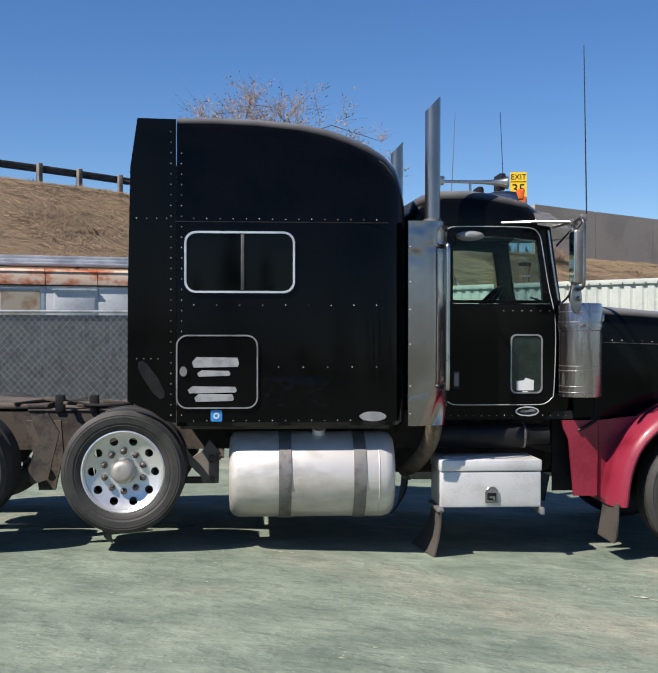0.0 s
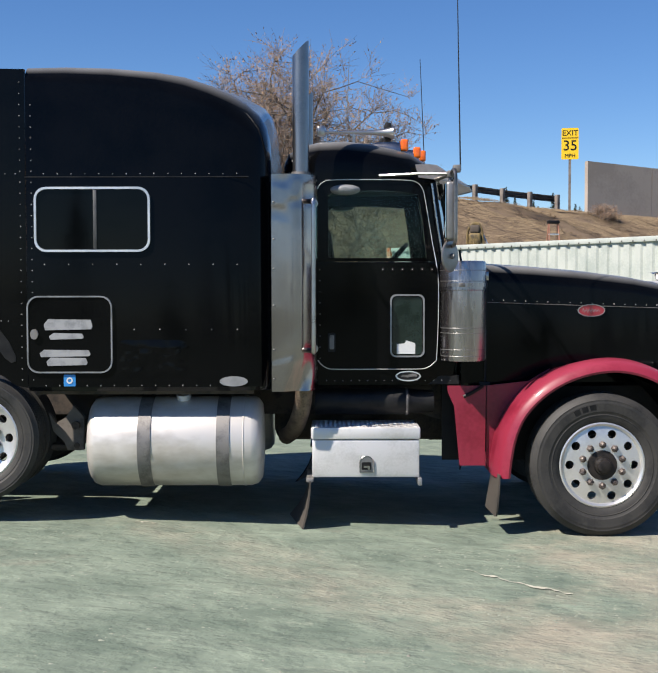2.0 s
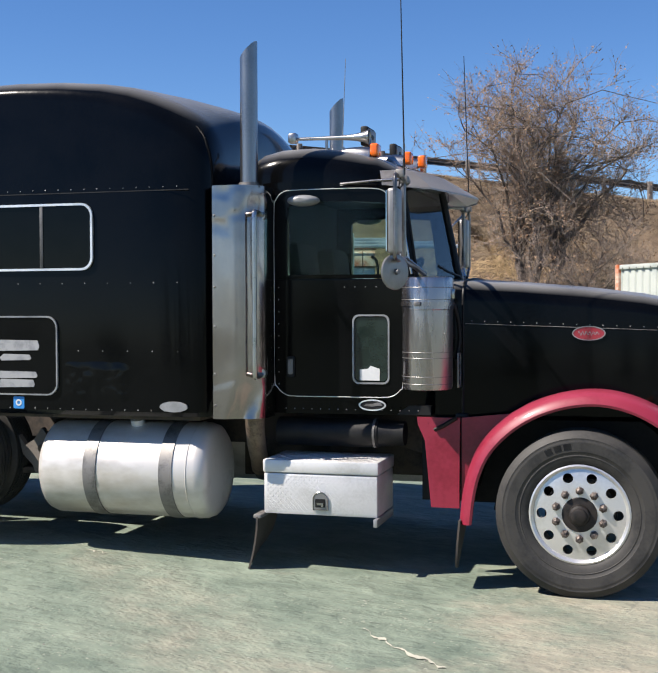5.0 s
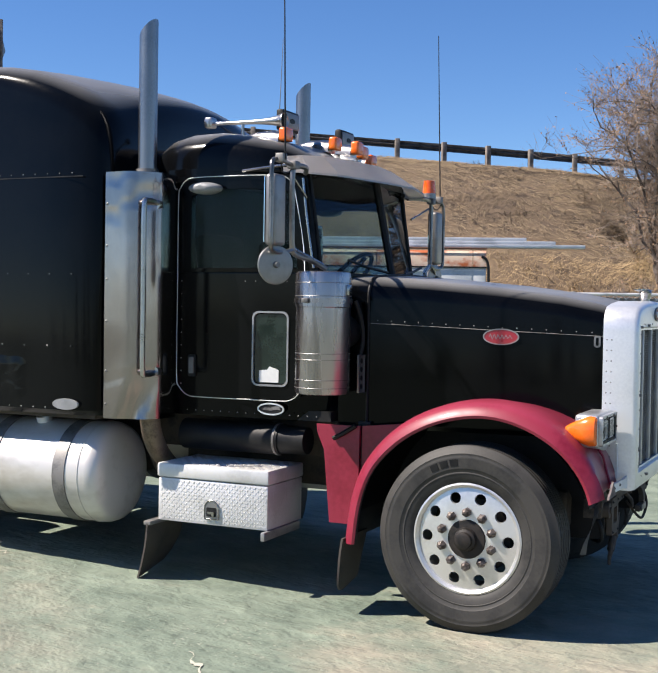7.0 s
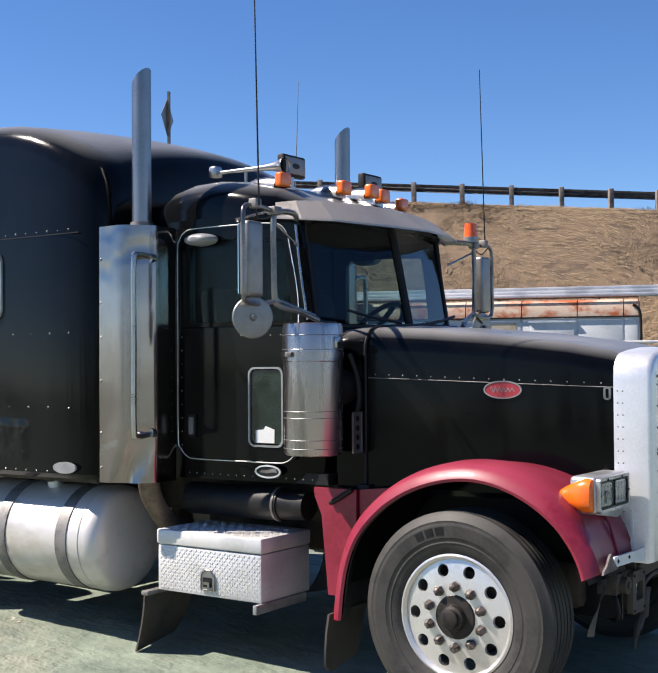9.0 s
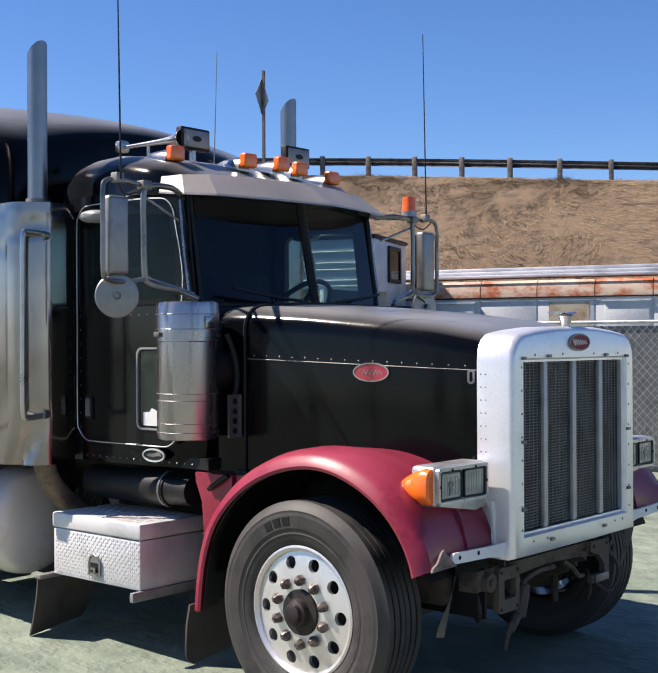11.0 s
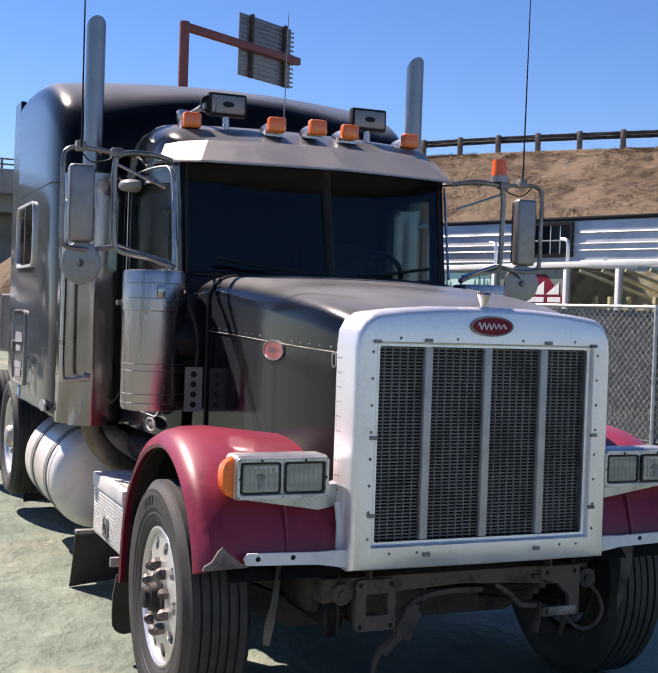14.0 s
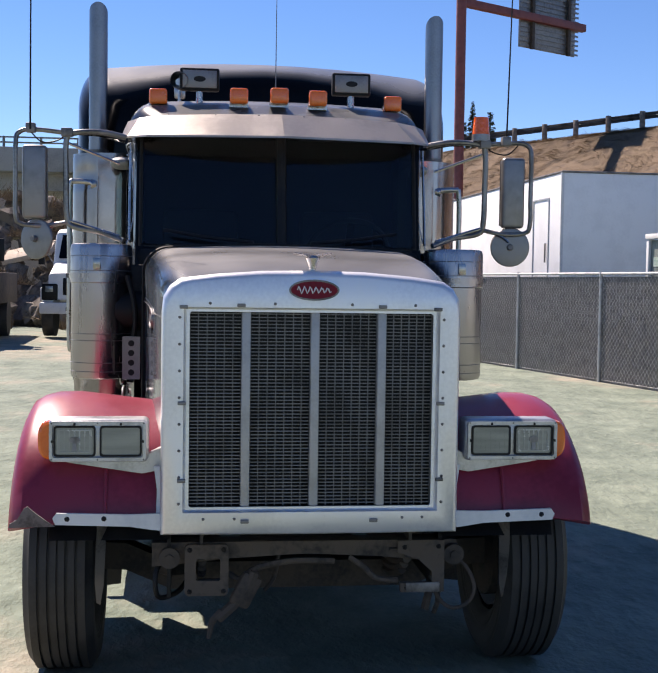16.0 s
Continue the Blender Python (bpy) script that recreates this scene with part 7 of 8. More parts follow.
k = -rise
while k < flen:
    for sg in (1, -1):
        s0, s1, z0, z1 = (k, k + rise, H0, H1) if sg > 0 else (k, k + rise, H1, H0)
        if s0 < 0:
            z0, s0 = z0 + (z1 - z0) * (-s0) / rise, 0.0
        if s1 > flen:
            z1, s1 = z1 - (z1 - z0) * (s1 - flen) / max(1e-6, s1 - s0), flen
        a, b = F0 + fway * s0 + Vector((0, 0, z0)) - nrm * (0.012 + 0.003 * sg), F0 + fway * s1 + Vector((0, 0, z1)) - nrm * (0.012 + 0.003 * sg)
        strip(a, b, 0.0062, Vector((0, 0, 1)))
        strip(a, b, 0.0030, nrm)
    k += pitch
me = bpy.data.meshes.new("wire_mesh")
me.from_pydata(verts, [], faces)
me.materials.append(GALVWIRE)
wm = new("wire_mesh", me)
wm.parent = fence
tagged(wm, kind="stuff")
bm = bmesh.new()
k = 0.0
while k < flen:
    a = F0 + fway * k + nrm * 0.02
    q = [a + fway * 0.0015, a + fway * 0.0965]
    bm.faces.new([bm.verts.new(v) for v in (q[0] + Vector((0, 0, 0.05)), q[1] + Vector((0, 0, 0.05)), q[1] + Vector((0, 0, 1.88)), q[0] + Vector((0, 0, 1.88)))])
    k += pitch
bmesh.ops.solidify(bm, geom=bm.faces[:], thickness=0.004)
tagged(part("slats", bm, SLAT, fence), kind="stuff")

# silver travel trailer
SILVER = mat("silver_ribbed_siding", (0.42, 0.43, 0.44), (0.55, 0.56, 0.57), 0.45, metal=0.35, scale=1.5, fine=30)
cara = thing("travel_trailer", "silver ribbed travel trailer with a dark roof edge", "trailer")
LN = 13.0
part("body", block(-LN, 0, 0, 2.3, 0.7, 3.72, 0.04), SILVER, cara)
part("roof_edge", block(-LN - 0.03, 0.03, -0.04, 2.34, 3.72, 3.80, 0.02), BLACK, cara)
for z in (3.45, 3.22, 3.08, 2.86, 2.74, 2.5, 2.3, 2.1):
    part("rib", tube([(-LN, -0.006, z), (0, -0.006, z)], 0.022, 6), WHITE if z in (3.22, 2.86) else SILVER, cara)
w_ = part("window", frame_ring(round_rect(-5.93, -4.79, 2.95, 3.69, 0.03), round_rect(-5.86, -4.86, 3.02, 3.62, 0.02), lambda u, v, d: (u, -0.004 - d, v), 0.06), BLACK, cara, "dark framed trailer window")
part("pane", block(-5.88, -4.84, -0.03, -0.02, 3.0, 3.63), DARKGLASS, w_)
for x in (-5.61, -5.36, -5.11):
    part("bar", block(x - 0.012, x + 0.012, -0.045, -0.032, 3.02, 3.62), SILVER, w_)
part("bar", block(-5.88, -4.84, -0.045, -0.032, 3.29, 3.315), SILVER, w_)
w2 = part("end_window", frame_ring(round_rect(0.9, 1.75, 2.85, 3.62, 0.03), round_rect(0.98, 1.67, 2.93, 3.54, 0.02), lambda u, v, d: (0.004 + d, u, v), 0.05), BLACK, cara, "dark framed end window")
part("pane", block(0.02, 0.03, 0.95, 1.7, 2.9, 3.57), DARKGLASS, w2)
part("skirt", block(-LN, -0.1, 0.05, 2.25, 0.25, 0.7), GRIME, cara)
for x in (-7.2, -6.2):
    part("wheel", rod((x, -0.04, 0.42), (x, 0.2, 0.42), 0.36, 24), RUBBER, cara)
placed(cara, -11.15, 13.42, 0.1, 20.5)
tank_ = thing("propane_locker", "dark plastic locker on the drawbar of the travel trailer", "locker")
part("body", block(0.06, 0.75, 0.1, 2.2, 0.55, 2.05, 0.05), BLACK, tank_)
part("rail", block(0.05, 0.77, 0.09, 2.21, 2.06, 2.09, 0.01), ALU, tank_)
part("cap", block(0.06, 0.75, 0.1, 2.2, 2.1, 2.32, 0.10, 3), BLACK, tank_)
part("drawbar", block(0.0, 1.6, 1.05, 1.25, 0.42, 0.54, 0.01), GRIME, tank_)
for y in (0.3, 2.0):
    part("leg", block(0.35, 0.43, y - 0.04, y + 0.04, -0.1, 0.55), GRIME, tank_)
placed(tank_, -11.15, 13.42, 0.1, 20.5)

# white box trailer
cargo = thing("box_trailer", "plain white box trailer parked behind the fence", "trailer")
part("body", block(-9.0, 0, 0, 2.45, 0.95, 4.0, 0.02), BRIGHTWHITE, cargo)
part("roof_cap", block(-9.02, 0.02, -0.02, 2.47, 4.0, 4.04, 0.01), STRAP, cargo)
sd = part("side_door", frame_ring(round_rect(-1.75, -0.75, 1.3, 3.55, 0.02), round_rect(-1.72, -0.78, 1.33, 3.52, 0.02), lambda u, v, d: (u, -0.001 - d, v), 0.02), SILVER, cargo)
part("handle", block(-0.9, -0.87, -0.05, -0.02, 2.2, 2.6), STRAP, sd)
for y in (0.0, 2.45):
    part("corner_cap", block(-0.02, 0.012, y - 0.03, y + 0.03, 0.95, 4.0), WHITE, cargo)
part("chassis", block(-8.9, -0.3, 0.4, 2.0, 0.6, 0.95), GRIME, cargo)
for x in (-7.5, -6.3):
    part("wheel", rod((x, -0.02, 0.5), (x, 0.24, 0.5), 0.48, 24), RUBBER, cargo)
part("landing_leg", block(-1.0, -0.85, 0.6, 0.75, 0.05, 0.7), GRIME, cargo)
placed(cargo, -17.4, 6.95, 0.0, 1.9)

# glazed display trailer with a painted company panel
case = thing("display_trailer", "white framed display trailer with glazed sides and painted panels", "trailer")
part("floor", block(-5.15, 0, 0, 1.45, 0.5, 0.9, 0.02), GRIME, case)
part("roof_beam", block(-5.2, 0.04, -0.06, 0.05, 2.42, 2.50, 0.01), WHITE, case)
part("roof", block(-5.15, -2.0, 0.06, 1.48, 2.44, 2.50, 0.01), WHITE, case)
for x in (-5.14, -3.57, -1.95, -0.92, -0.03):
    part("mullion", block(x - 0.035, x + 0.035, -0.045, 0.045, 0.85, 2.415, 0.006), WHITE, case)
part("end_panel", block(-0.02, 0.0, 0.06, 1.36, 0.94, 2.40), BLACK, case, "black end panel")
part("end_frame", frame_ring([(0.05, 0.9), (1.45, 0.9), (1.45, 2.43), (0.05, 2.43)], [(0.07, 0.96), (1.36, 0.96), (1.36, 2.40), (0.07, 2.40)], lambda u, v, d: (0.0 + d, u, v), 0.04), WHITE, case)
part("rear_panel", block(-0.06, -0.03, 1.47, 1.84, 0.9, 2.42), mat("brown_rear_panel", (0.20, 0.16, 0.13), (0.30, 0.25, 0.21), 0.7, scale=2), case, "brown rear panel")
SCENE_A = mat("faded_landscape_panel", (0.10, 0.13, 0.115), (0.20, 0.23, 0.21), 0.5, scale=2.2, fine=9)
part("panel", block(-5.10, -3.61, 0.0, 0.02, 0.9, 2.4), SCENE_A, case, "painted panel in faded greens and tans")
TEAL = mat("pale_teal_print", (0.30, 0.50, 0.46), (0.40, 0.60, 0.56), 0.5, scale=3)
wall_face = lambda u, v, d: (u, -0.002 - d, v)
part("printed_sky", slab([(-4.88, 2.14), (-3.68, 2.14), (-3.68, 2.37), (-4.88, 2.37)], wall_face, 0.003), TEAL, case, "pale teal printed sky")
part("printed_field", slab([(-5.02, 1.98), (-3.68, 1.98), (-3.68, 2.13), (-5.02, 2.13)], wall_face, 0.003), mat("grey_green_print", (0.22, 0.34, 0.29), (0.42, 0.48, 0.40), 0.5, scale=5, stretch=(0.3, 1, 3)), case, "grey-green printed field")
part("printed_bush", slab([(-4.4, 1.90), (-3.7, 1.90), (-3.68, 2.02), (-3.78, 2.06), (-3.9, 2.02), (-4.0, 2.07), (-4.12, 2.02), (-4.28, 2.05), (-4.4, 1.96)], wall_face, 0.006), mat("orange_print", (0.42, 0.22, 0.05), (0.55, 0.42, 0.22), 0.5, scale=9), case, "orange printed bushes")
GREENPRINT = mat("dark_green_print", (0.04, 0.10, 0.085), (0.07, 0.14, 0.12), 0.5)
for x, w, h in ((-4.8, 0.06, 0.18), (-4.70, 0.05, 0.11), (-4.42, 0.045, 0.09), (-4.06, 0.05, 0.15), (-3.95, 0.06, 0.2), (-3.83, 0.06, 0.17), (-3.74, 0.04, 0.12)):
    part("printed_tree", slab([(x - w, 2.135), (x + w, 2.135), (x + 0.4 * w, 2.135 + 0.5 * h), (x + 0.5 * w, 2.135 + 0.5 * h), (x, 2.135 + h), (x - 0.5 * w, 2.135 + 0.5 * h), (x - 0.4 * w, 2.135 + 0.5 * h)], wall_face, 0.006), GREENPRINT, case)
sign = part("company_panel", block(-3.53, -1.99, 0.0, 0.02, 0.9, 2.4), mat("dark_green_panel", (0.10, 0.115, 0.10), (0.16, 0.17, 0.15), 0.4), case, "dark panel with a maroon and white company sign")
part("sign_ground", slab([(-3.46, 1.88), (-2.03, 1.88), (-2.03, 2.0), (-2.40, 2.33), (-2.86, 2.33), (-3.40, 2.04)], wall_face, 0.004), MAROON, sign)
for x, w in ((-3.28, 0.50), (-2.75, 0.33), (-2.38, 0.28)):
    part("peak", slab([(x, 2.03), (x + w, 2.03), (x + w, 2.03 + 0.52 * w + 0.03)], lambda u, v, d: (u, -0.008 - d, v), 0.003), WHITE, sign)
for x0, x1 in ((-3.44, -2.86), (-2.78, -2.42), (-2.34, -2.06)):
    part("letter_bar", block(x0, x1, -0.012, -0.008, 1.915, 1.99), WHITE, sign)
for x0, x1 in ((-1.91, -0.96), (-0.88, -0.07)):
    part("pane", block(x0, x1, 0.0, 0.01, 0.9, 2.4), glass("display_glass", (0.9, 0.95, 0.93)), case)
part("inside", block(-5.1, -0.08, 1.36, 1.40, 0.9, 2.43), mat("tan_interior", (0.30, 0.22, 0.13), (0.62, 0.52, 0.38), 0.8, scale=3), case)
CREAM = mat("cream_timber", (0.62, 0.50, 0.26), (0.72, 0.62, 0.38), 0.6, scale=4)
for x in (-1.75, -1.45, -1.1, -0.6):
    for y in (0.35, 0.7):
        part("display_leg", block(x - 0.03, x + 0.03, y, y + 0.06, 0.9, 2.1 - 0.25 * y, 0.006), CREAM, case, "cream timber frame on display")
    part("display_rail", block(x - 0.03, x + 0.3, 0.4, 0.46, 1.78, 1.86, 0.006), CREAM, case)
for k in range(4):
    part("rafter", tube([(-1.9 + 0.45 * k, 0.2, 2.38), (-1.4 + 0.45 * k, 1.2, 2.0)], 0.03, 6), CREAM, case)
part("cross_shelf", block(-1.9, -0.1, 0.25, 0.9, 1.62, 1.66), CREAM, case)
for x in (-3.57, -1.95):
    part("roof_handle", tube(smooth_path([(x, 0, 2.5), (x, 0, 2.74), (x - 0.04, 0, 2.82), (x - 0.14, 0, 2.84)], 4), 0.026, 8), ALU, case)
for x in (-1.2, -0.2):
    part("roof_knob", rod((x, 0, 2.5), (x, 0, 2.56), 0.03, 10), ALU, case)
for x in (-3.4, -2.3):
    part("wheel", rod((x, -0.02, 0.42), (x, 0.18, 0.42), 0.34, 20), RUBBER, case)
placed(case, -7.38, 7.55, 0.06, 8.5)

# highway furniture
ys = thing("exit_speed_sign", "yellow exit advisory sign reading 35 on a post", "road sign")
YELLOW = mat("yellow_sign_face", (0.80, 0.50, 0.01), (0.85, 0.55, 0.015), 0.5, bump=0)
part("post", block(-0.06, 0.06, -0.02, 0.06, -0.5, 3.1), WOODPOST, ys)
part("plate", slab(round_rect(-0.42, 0.42, 2.75, 4.3, 0.06), lambda u, v, d: (u, -0.03 - d, v), 0.015), YELLOW, ys)
part("border", block(-0.40, 0.40, -0.055, -0.047, 3.80, 3.83), BLACK, ys)


def lettering(text, size, parent, m, material):
    cu = bpy.data.curves.new("lettering", "FONT")
    cu.body, cu.size, cu.align_x, cu.align_y, cu.extrude = text, size, "CENTER", "CENTER", 0.004
    ob = new("lettering", cu)
    dg = bpy.context.evaluated_depsgraph_get()
    me = bpy.data.meshes.new_from_object(ob.evaluated_get(dg))
    bpy.data.objects.remove(ob)
    o = new("lettering", me)
    me.materials.clear()
    me.materials.append(material)
    o.parent = parent
    o.matrix_basis = m
    return o


lettering("EXIT", 0.38, ys, pose(0, -0.052, 4.05, 90, 0, 0), BLACK)
lettering("35", 0.72, ys, pose(0, -0.052, 3.42, 90, 0, 0), BLACK)
lettering("MPH", 0.26, ys, pose(0, -0.052, 2.93, 90, 0, 0), BLACK)
placed(ys, 10.15, 48.75, 5.26, -8)
rs = thing("road_sign", "back of a diamond road sign on a post", "road sign")
part("post", block(-0.07, 0.07, -0.05, 0.05, -0.4, 4.4), WOODPOST, rs)
part("plate", slab([(-0.8, 3.3), (0, 2.5), (0.8, 3.3), (0, 4.1)], lambda u, v, d: (u, 0.06 + d, v), 0.015), GREYPAINT, rs)
placed(rs, -28.9, 28.6, 8.46, 114)
rs.scale = (0.96, 0.96, 0.96)
wallmat = mat("brown_block_wall", (0.33, 0.28, 0.235), (0.40, 0.34, 0.285), 0.95, scale=0.6, fine=8, bump=0.3)
nw = thing("noise_wall", "tall brown highway sound wall", "wall", kind="structure")
for k in range(10):
    a = Vector((11.4, 50.3, 0)) + Vector((math.cos(radians(25)), math.sin(radians(25)), 0)) * 4.2 * k
    z1 = 8.1 - 0.19 * k
    part("panel", turned(slab([(0, 3), (4.17, 3), (4.17, z1 - 0.19), (0, z1)], lambda u, v, d: (u, d, v), 0.25), pose(a.x, a.y, 0, 0, 0, 25)), wallmat, nw)
gan = thing("highway_gantry", "maroon cantilever sign gantry seen from behind", "sign gantry")
MAR = mat("maroon_gantry_paint", (0.16, 0.045, 0.045), (0.22, 0.07, 0.065), 0.6, scale=3)
part("column", rod((0, 0, -3.5), (0, 0, 8.9), 0.26, 20), MAR, gan)
part("arm", block(0, 9.5, -0.17, 0.17, 8.45, 8.87, 0.04), MAR, gan)
pl = part("sign_panel", block(4.5, 9.0, 0.22, 0.28, 7.05, 10.45, 0.01), GREYPAINT, gan, "slatted back of a sign panel")
for k in range(13):
    part("slat", block(4.48, 9.22, 0.17, 0.22, 7.11 + 0.258 * k, 7.21 + 0.258 * k), GREYPAINT, pl)
for x in (5.4, 8.3):
    part("hanger", block(x - 0.1, x + 0.1, 0.0, 0.17, 7.0, 10.5), GRIME, pl)
placed(gan, -45.7, 11.4, 6.75, 120.5)
gan.scale = (0.87, 0.87, 0.87)

# bridge, rock pile and parked trucks at the far side
CONC = mat("bridge_concrete", (0.26, 0.245, 0.225), (0.36, 0.34, 0.31), 0.9, scale=0.8, fine=12)
br = thing("highway_bridge", "concrete highway overpass with a steel rail", "bridge", kind="structure")
part("deck", block(-67, -58, -27, 12, 7.4, 8.7, 0.05), CONC, br)
part("girder", block(-66, -59.2, -27, 10, 6.5, 7.4), CONC, br)
for z in (8.92, 9.2):
    part("rail", block(-58.35, -58.25, -27, 12, z, z + 0.08), STRAP, br)
for k in range(20):
    part("rail_post", block(-58.37, -58.23, 11 - 1.95 * k - 0.06, 11 - 1.95 * k + 0.06, 8.7, 9.29), STRAP, br)
part("abutment", block(-70, -62, -5, 14, 0, 7.2), CONC, br)
part("pier", block(-63.5, -61, -22, -19, 0, 6.5), CONC, br)
part("far_abutment", block(-80, -76, -27, 14, 0, 7.2), wallmat, br)
ROCK = mat("broken_concrete_rock", (0.055, 0.045, 0.036), (0.17, 0.145, 0.118), 0.95, scale=1.5, fine=14, bump=0.5)
pile = thing("rubble_pile", "big pile of brown boulders and rubble", "rubble")
r_ = random.Random(9)
rock_meshes = []
for v in range(6):
    bm = bmesh.new()
    bmesh.ops.create_icosphere(bm, subdivisions=1 + v % 2, radius=1)
    for q in bm.verts:
        q.co *= 1 + 0.75 * noise.noise(q.co * 1.7 + Vector((v * 7, 0, 0)))
        q.co.z *= 0.75
    o = part("boulder", bm, ROCK, pile, sharp=20)
    rock_meshes.append(o.data)
    o.matrix_basis = Matrix.LocRotScale((-38 + 1.1 * v, -9 + v, 0.4), Euler((v, 2 * v, 0)), (0.8, 0.8, 0.8))
for k in range(420):
    u, v = r_.uniform(-1, 1), r_.uniform(0, 1)
    o = new("boulder", rock_meshes[k % 6])
    o.parent = pile
    y = -8.5 + 9.5 * u
    hgt = 4.6 * (1 - v) * (1 - 0.25 * u * u)
    sc = r_.uniform(0.16, 0.5) * (1.7 if r_.random() < 0.1 else 1)
    o.matrix_basis = Matrix.LocRotScale((-40 + 7.0 * v, y, hgt + 0.1), Euler((r_.uniform(0, 6), r_.uniform(0, 6), r_.uniform(0, 6))), (sc, sc * r_.uniform(0.7, 1.2), sc))
SLABMAT = mat("pale_broken_concrete", (0.36, 0.30, 0.235), (0.48, 0.41, 0.33), 0.9, scale=2, fine=20)
for at, turn, w, h in (((-36.2, -1.3, 3.05), (24, 22, 12), 1.5, 0.9), ((-36.6, -2.6, 3.4), (10, 18, -30), 1.0, 0.8), ((-35.4, -0.2, 2.7), (-12, 30, 40), 0.8, 0.7), ((-35.5, -6.0, 2.6), (14, 25, -8), 0.9, 0.6)):
    part("concrete_slab", turned(block(-w / 2, w / 2, -w, w, -0.09, 0.09, 0.02), pose(*at, *turn)), SLABMAT, pile, "pale broken concrete slab")
# dry scrub growing between the rocks
vs, fs = [], []
for k in range(150):
    u, v = r_.uniform(-1, 1), r_.uniform(0, 1.1)
    at = Vector((-39.6 + 7.0 * v, -8.5 + 9.5 * u, max(0.1, 4.6 * (1 - v) * (1 - 0.25 * u * u) + 0.2)))
    big = r_.uniform(0.35, 0.95)
    for _ in range(110):
        way = Vector((r_.gauss(0.15, 0.6), r_.gauss(0, 0.6), abs(r_.gauss(0.55, 0.4)))).normalized()
        p = at + Vector((r_.gauss(0, 0.3), r_.gauss(0, 0.3), 0)) * big
        across = way.cross(Vector((1, 0.2, 0.1))).normalized() * r_.uniform(0.006, 0.016)
        n_ = len(vs)
        vs.extend((tuple(p - across), tuple(p + across), tuple(p + way * big * r_.uniform(0.5, 1.1))))
        fs.append((n_, n_ + 1, n_ + 2))
me = bpy.data.meshes.new("dry_scrub")
me.from_pydata(vs, [], fs)
me.materials.append(STRAW)
tagged(new("dry_scrub", me), "dry brown scrub growing over the rubble pile", "scrub", kind="stuff")


def parked_truck(name, label, paint, at, ang):
    t = thing(name, label, "truck")
    bodyrows = [(0.0, 1.06, 1.85, 0.1), (0.3, 1.05, 1.92, 0.14), (1.25, 1.02, 2.0, 0.14), (1.3, 1.02, 2.02, 0.14)]
    part("hood", loft([section(-x, w - 0.12 * (1.3 - x), 1.0, z - 0.12 * (1.3 - x), r) for x, w, z, r in bodyrows]), paint, t)
    cabrows = [(1.3, 1.02, 2.05, 0.1), (1.62, 1.0, 2.85, 0.12), (1.8, 1.0, 2.95, 0.14), (2.7, 1.0, 2.95, 0.14)]
    part("cab", loft([section(-x, w, 0.9, z, r) for x, w, z, r in cabrows]), paint, t)
    part("windscreen", slab([(-0.86, 2.12), (0.86, 2.12), (0.80, 2.78), (-0.80, 2.78)], lambda u, v, d: (-1.235 - 0.36 * (v - 2.05) / 0.8 + d, u, v), 0.03), DARKGLASS, t)
    part("grille", block(-0.02, 0.02, -0.52, 0.52, 1.12, 1.58, 0.03), BLACK, t)
    part("bumper", block(0.0, 0.16, -1.12, 1.12, 0.62, 0.92, 0.03), paint, t)
    for s in (1, -1):
        part("front_wing", block(-0.95, 0.0, s * 0.75, s * 1.14, 0.9, 1.35, 0.08, 3), paint, t)
        part("lamp_surround", block(-0.02, 0.03, s * 0.66, s * 1.08, 0.98, 1.42, 0.04), BLACK, t)
        part("headlight", block(0.03, 0.045, s * 0.78, s * 0.98, 1.2, 1.36, 0.01), LENS, t)
        part("wheel", rod((-0.55, s * 0.8, 0.5), (-0.55, s * 1.1, 0.5), 0.5, 28), RUBBER, t)
        part("rear_wheel", rod((-5.0, s * 0.7, 0.5), (-5.0, s * 1.15, 0.5), 0.5, 28), RUBBER, t)
        part("mirror", block(-1.5, -1.42, s * 1.28, s * 1.46, 1.95, 2.5, 0.02), BLACK, t)
        part("mirror_stay", tube([(-1.45, s * 1.0, 2.6), (-1.45, s * 1.36, 2.5), (-1.45, s * 1.0, 1.9)], 0.02, 6), STRAP, t)
        part("fog_lamp", block(0.155, 0.17, s * 0.28, s * 0.42, 0.70, 0.80, 0.02), BLACK, t)
    part("licence_holder", block(0.15, 0.17, -0.35, 0.35, 0.5, 0.64), WHITE, t)
    part("bed", block(-7.0, -2.8, -1.15, 1.15, 0.9, 1.7, 0.03), GRIME, t)
    part("chassis", block(-7.0, -0.2, -0.45, 0.45, 0.6, 0.95), GRIME, t)
    part("stack", rod((-2.8, 0.95, 0.9), (-2.8, 0.95, 3.35), 0.08, 12), CHROME, t)
    for y in (-0.5, -0.2, 0.1, 0.4):
        part("roof_lamp", block(-1.75, -1.6, y, y + 0.1, 2.94, 3.0, 0.01), AMBER, t)
    placed(t, *at, ang)
    return t


parked_truck("parked_truck", "white conventional work truck parked facing the yard", WHITE, (-26.2, -3.35, 0.16), -4)
parked_truck("parked_truck", "dark blue work truck parked beside the white one", mat("dark_blue_paint", (0.02, 0.025, 0.05), (0.035, 0.04, 0.07), 0.35, coat=0.8), (-21.5, -6.3, 0.16), 2)
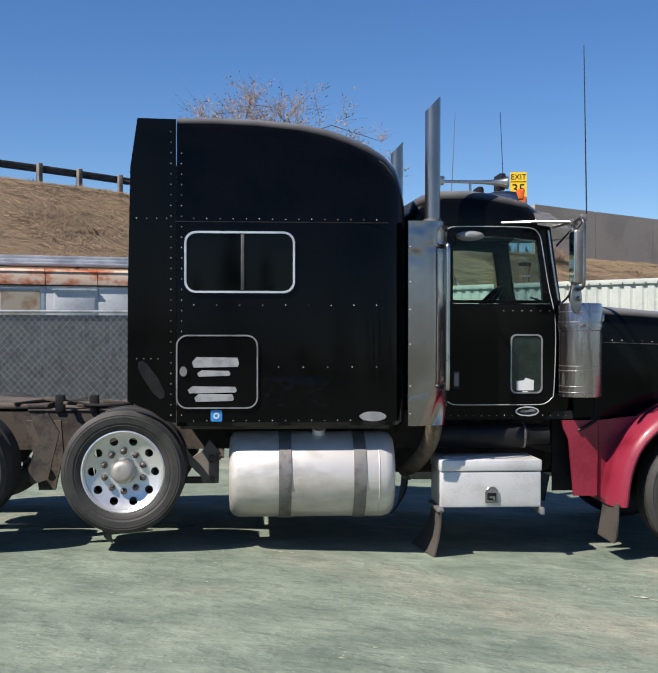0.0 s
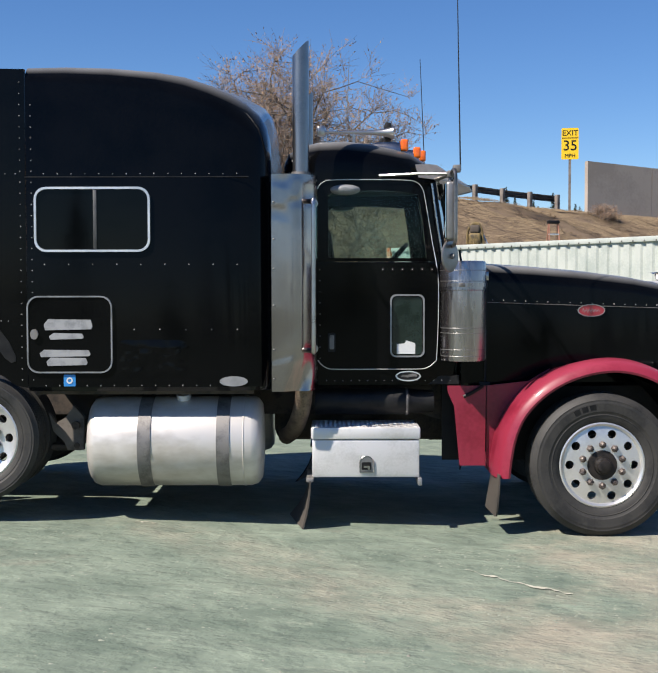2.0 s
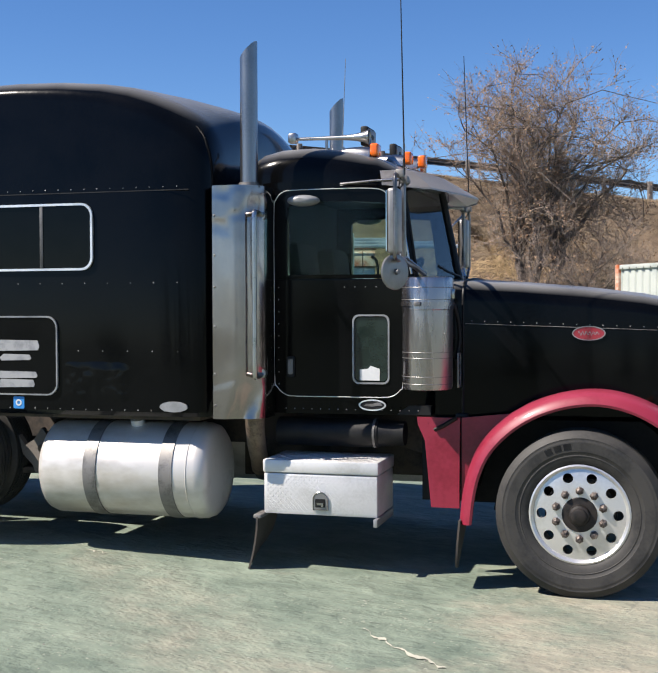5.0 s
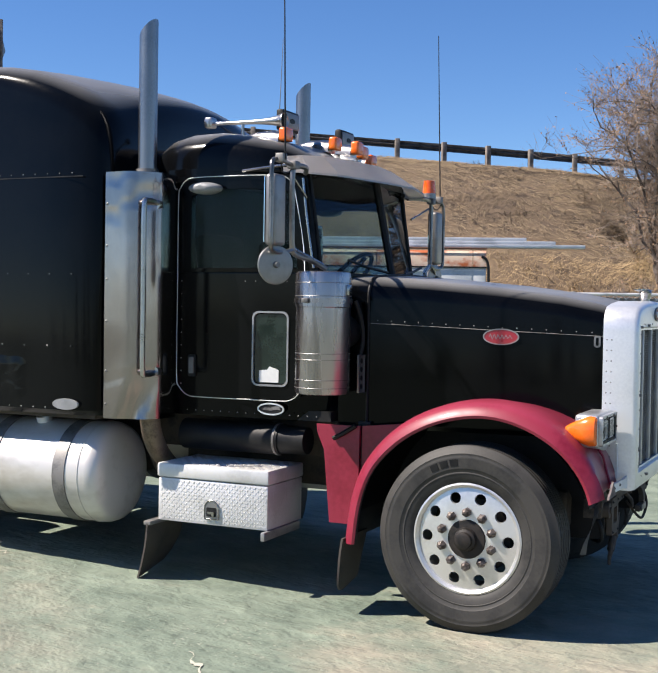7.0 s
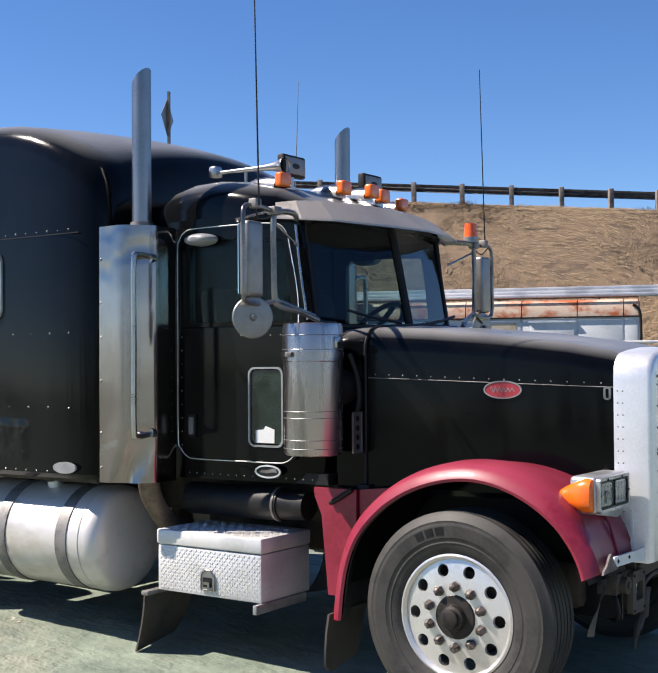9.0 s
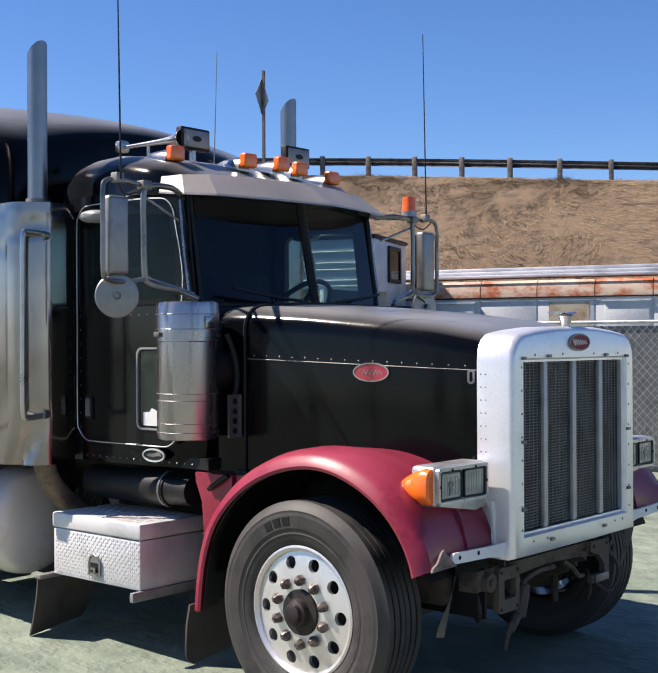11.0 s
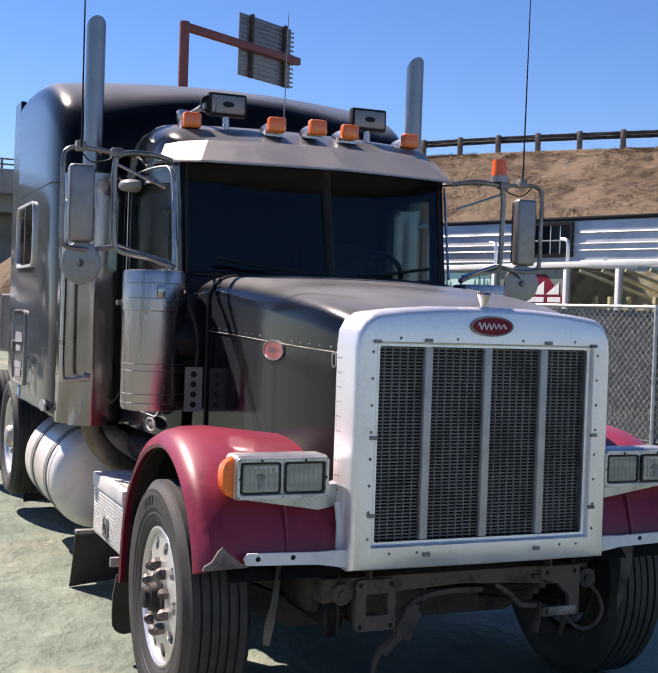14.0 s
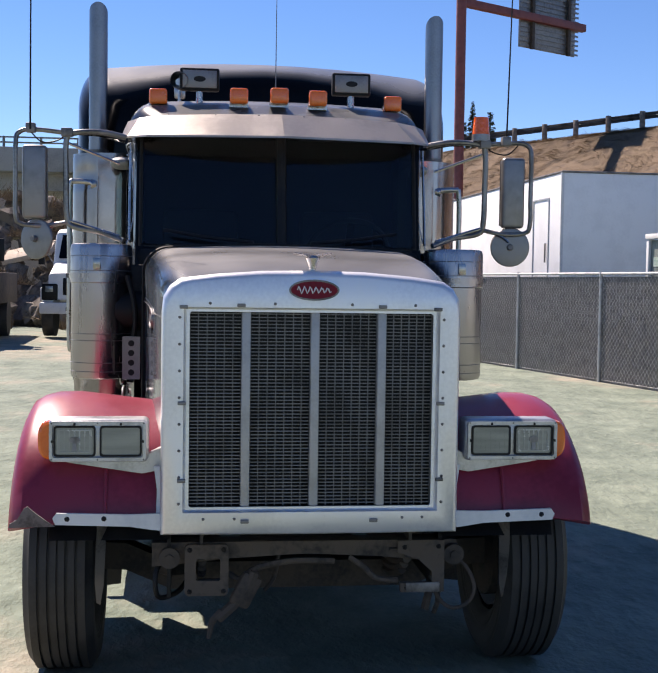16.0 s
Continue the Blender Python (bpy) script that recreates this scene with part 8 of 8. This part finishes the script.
# conifers far off, behind the bank and across the yard
PINE = mat("pine_needles", (0.012, 0.022, 0.012), (0.035, 0.055, 0.028), 0.9, scale=1, fine=6, bump=0)


def conifer(seed):
    r = random.Random(seed)
    bm = rod((0, 0, 0), (0, 0, 9.0), 0.16, 8, 0.02)
    for k in range(420):
        z = 1.0 + 8.0 * (k / 420) ** 0.9
        rad = (9.3 - z) * 0.26 * r.uniform(0.6, 1.15)
        a = r.uniform(0, 6.28)
        tip = Vector((rad * math.cos(a), rad * math.sin(a), z - 0.25 * rad))
        w = Vector((-math.sin(a), math.cos(a), 0)) * (0.16 + 0.1 * rad)
        m = tip * 0.6 + Vector((0, 0, 0.4 * z + 0.05))
        bm.faces.new([bm.verts.new(x) for x in ((0, 0, z), tuple(m - w), tuple(tip), tuple(m + w))])
    return bm


pines = [part("crown", conifer(k), PINE) for k in range(3)]
spots = [(30 + 7 * k + 3 * math.sin(5 * k), 150 + 5 * math.sin(3 * k), -5.5) for k in range(-4, 16)] + [(-62, 10 + 3 * k, 6.5) for k in range(3)] + [(-87, 21.4 + 2.2 * k, -0.3) for k in range(2)] + [(13.0 + 0.62 * k + 0.4 * math.sin(4 * k), 104 + 6 * math.sin(2.1 * k), 3.5 + 0.3 * math.sin(3.3 * k) - 0.03 * k) for k in range(40)] + [(-118 + 2.9 * k + 2 * math.sin(7 * k), -46 + 5 * math.sin(2.3 * k), -0.2) for k in range(64)]
for k, (x, y, z) in enumerate(spots):
    t = thing("conifer", "dark green conifer in the distance", "tree", group="distant conifers")
    sc = 1.78 - 0.1 * (k % 2) if x == -87 else (0.48 + 0.3 * ((k * 37) % 10) / 10) * (0.58 if x < -18 else 1.0) if y < 0 else 0.55 + 0.3 * ((k * 37) % 10) / 10 if y < 120 else 1.0 + 0.5 * ((k * 37) % 10) / 10
    t.matrix_basis = Matrix.LocRotScale((x, y, z), Euler((0, 0, k)), (sc, sc, sc))
    o = new("crown", pines[k % 3].data)
    o.parent = t
for o in pines:
    bpy.data.objects.remove(o)
line = thing("power_line", "thin power lines across the sky", "power line")
for z in (0, 0.9):
    part("wire", tube([(24, 66, 8.4 + z), (40, 74, 10.2 + z), (80, 95, 15.5 + z)], 0.02, 4), BLACK, line)
for x, y, h in ((24, 66, 9.4), (80, 95, 17)):
    part("pole", rod((x, y, -0.5), (x, y, h), 0.15, 10), WOODPOST, line)
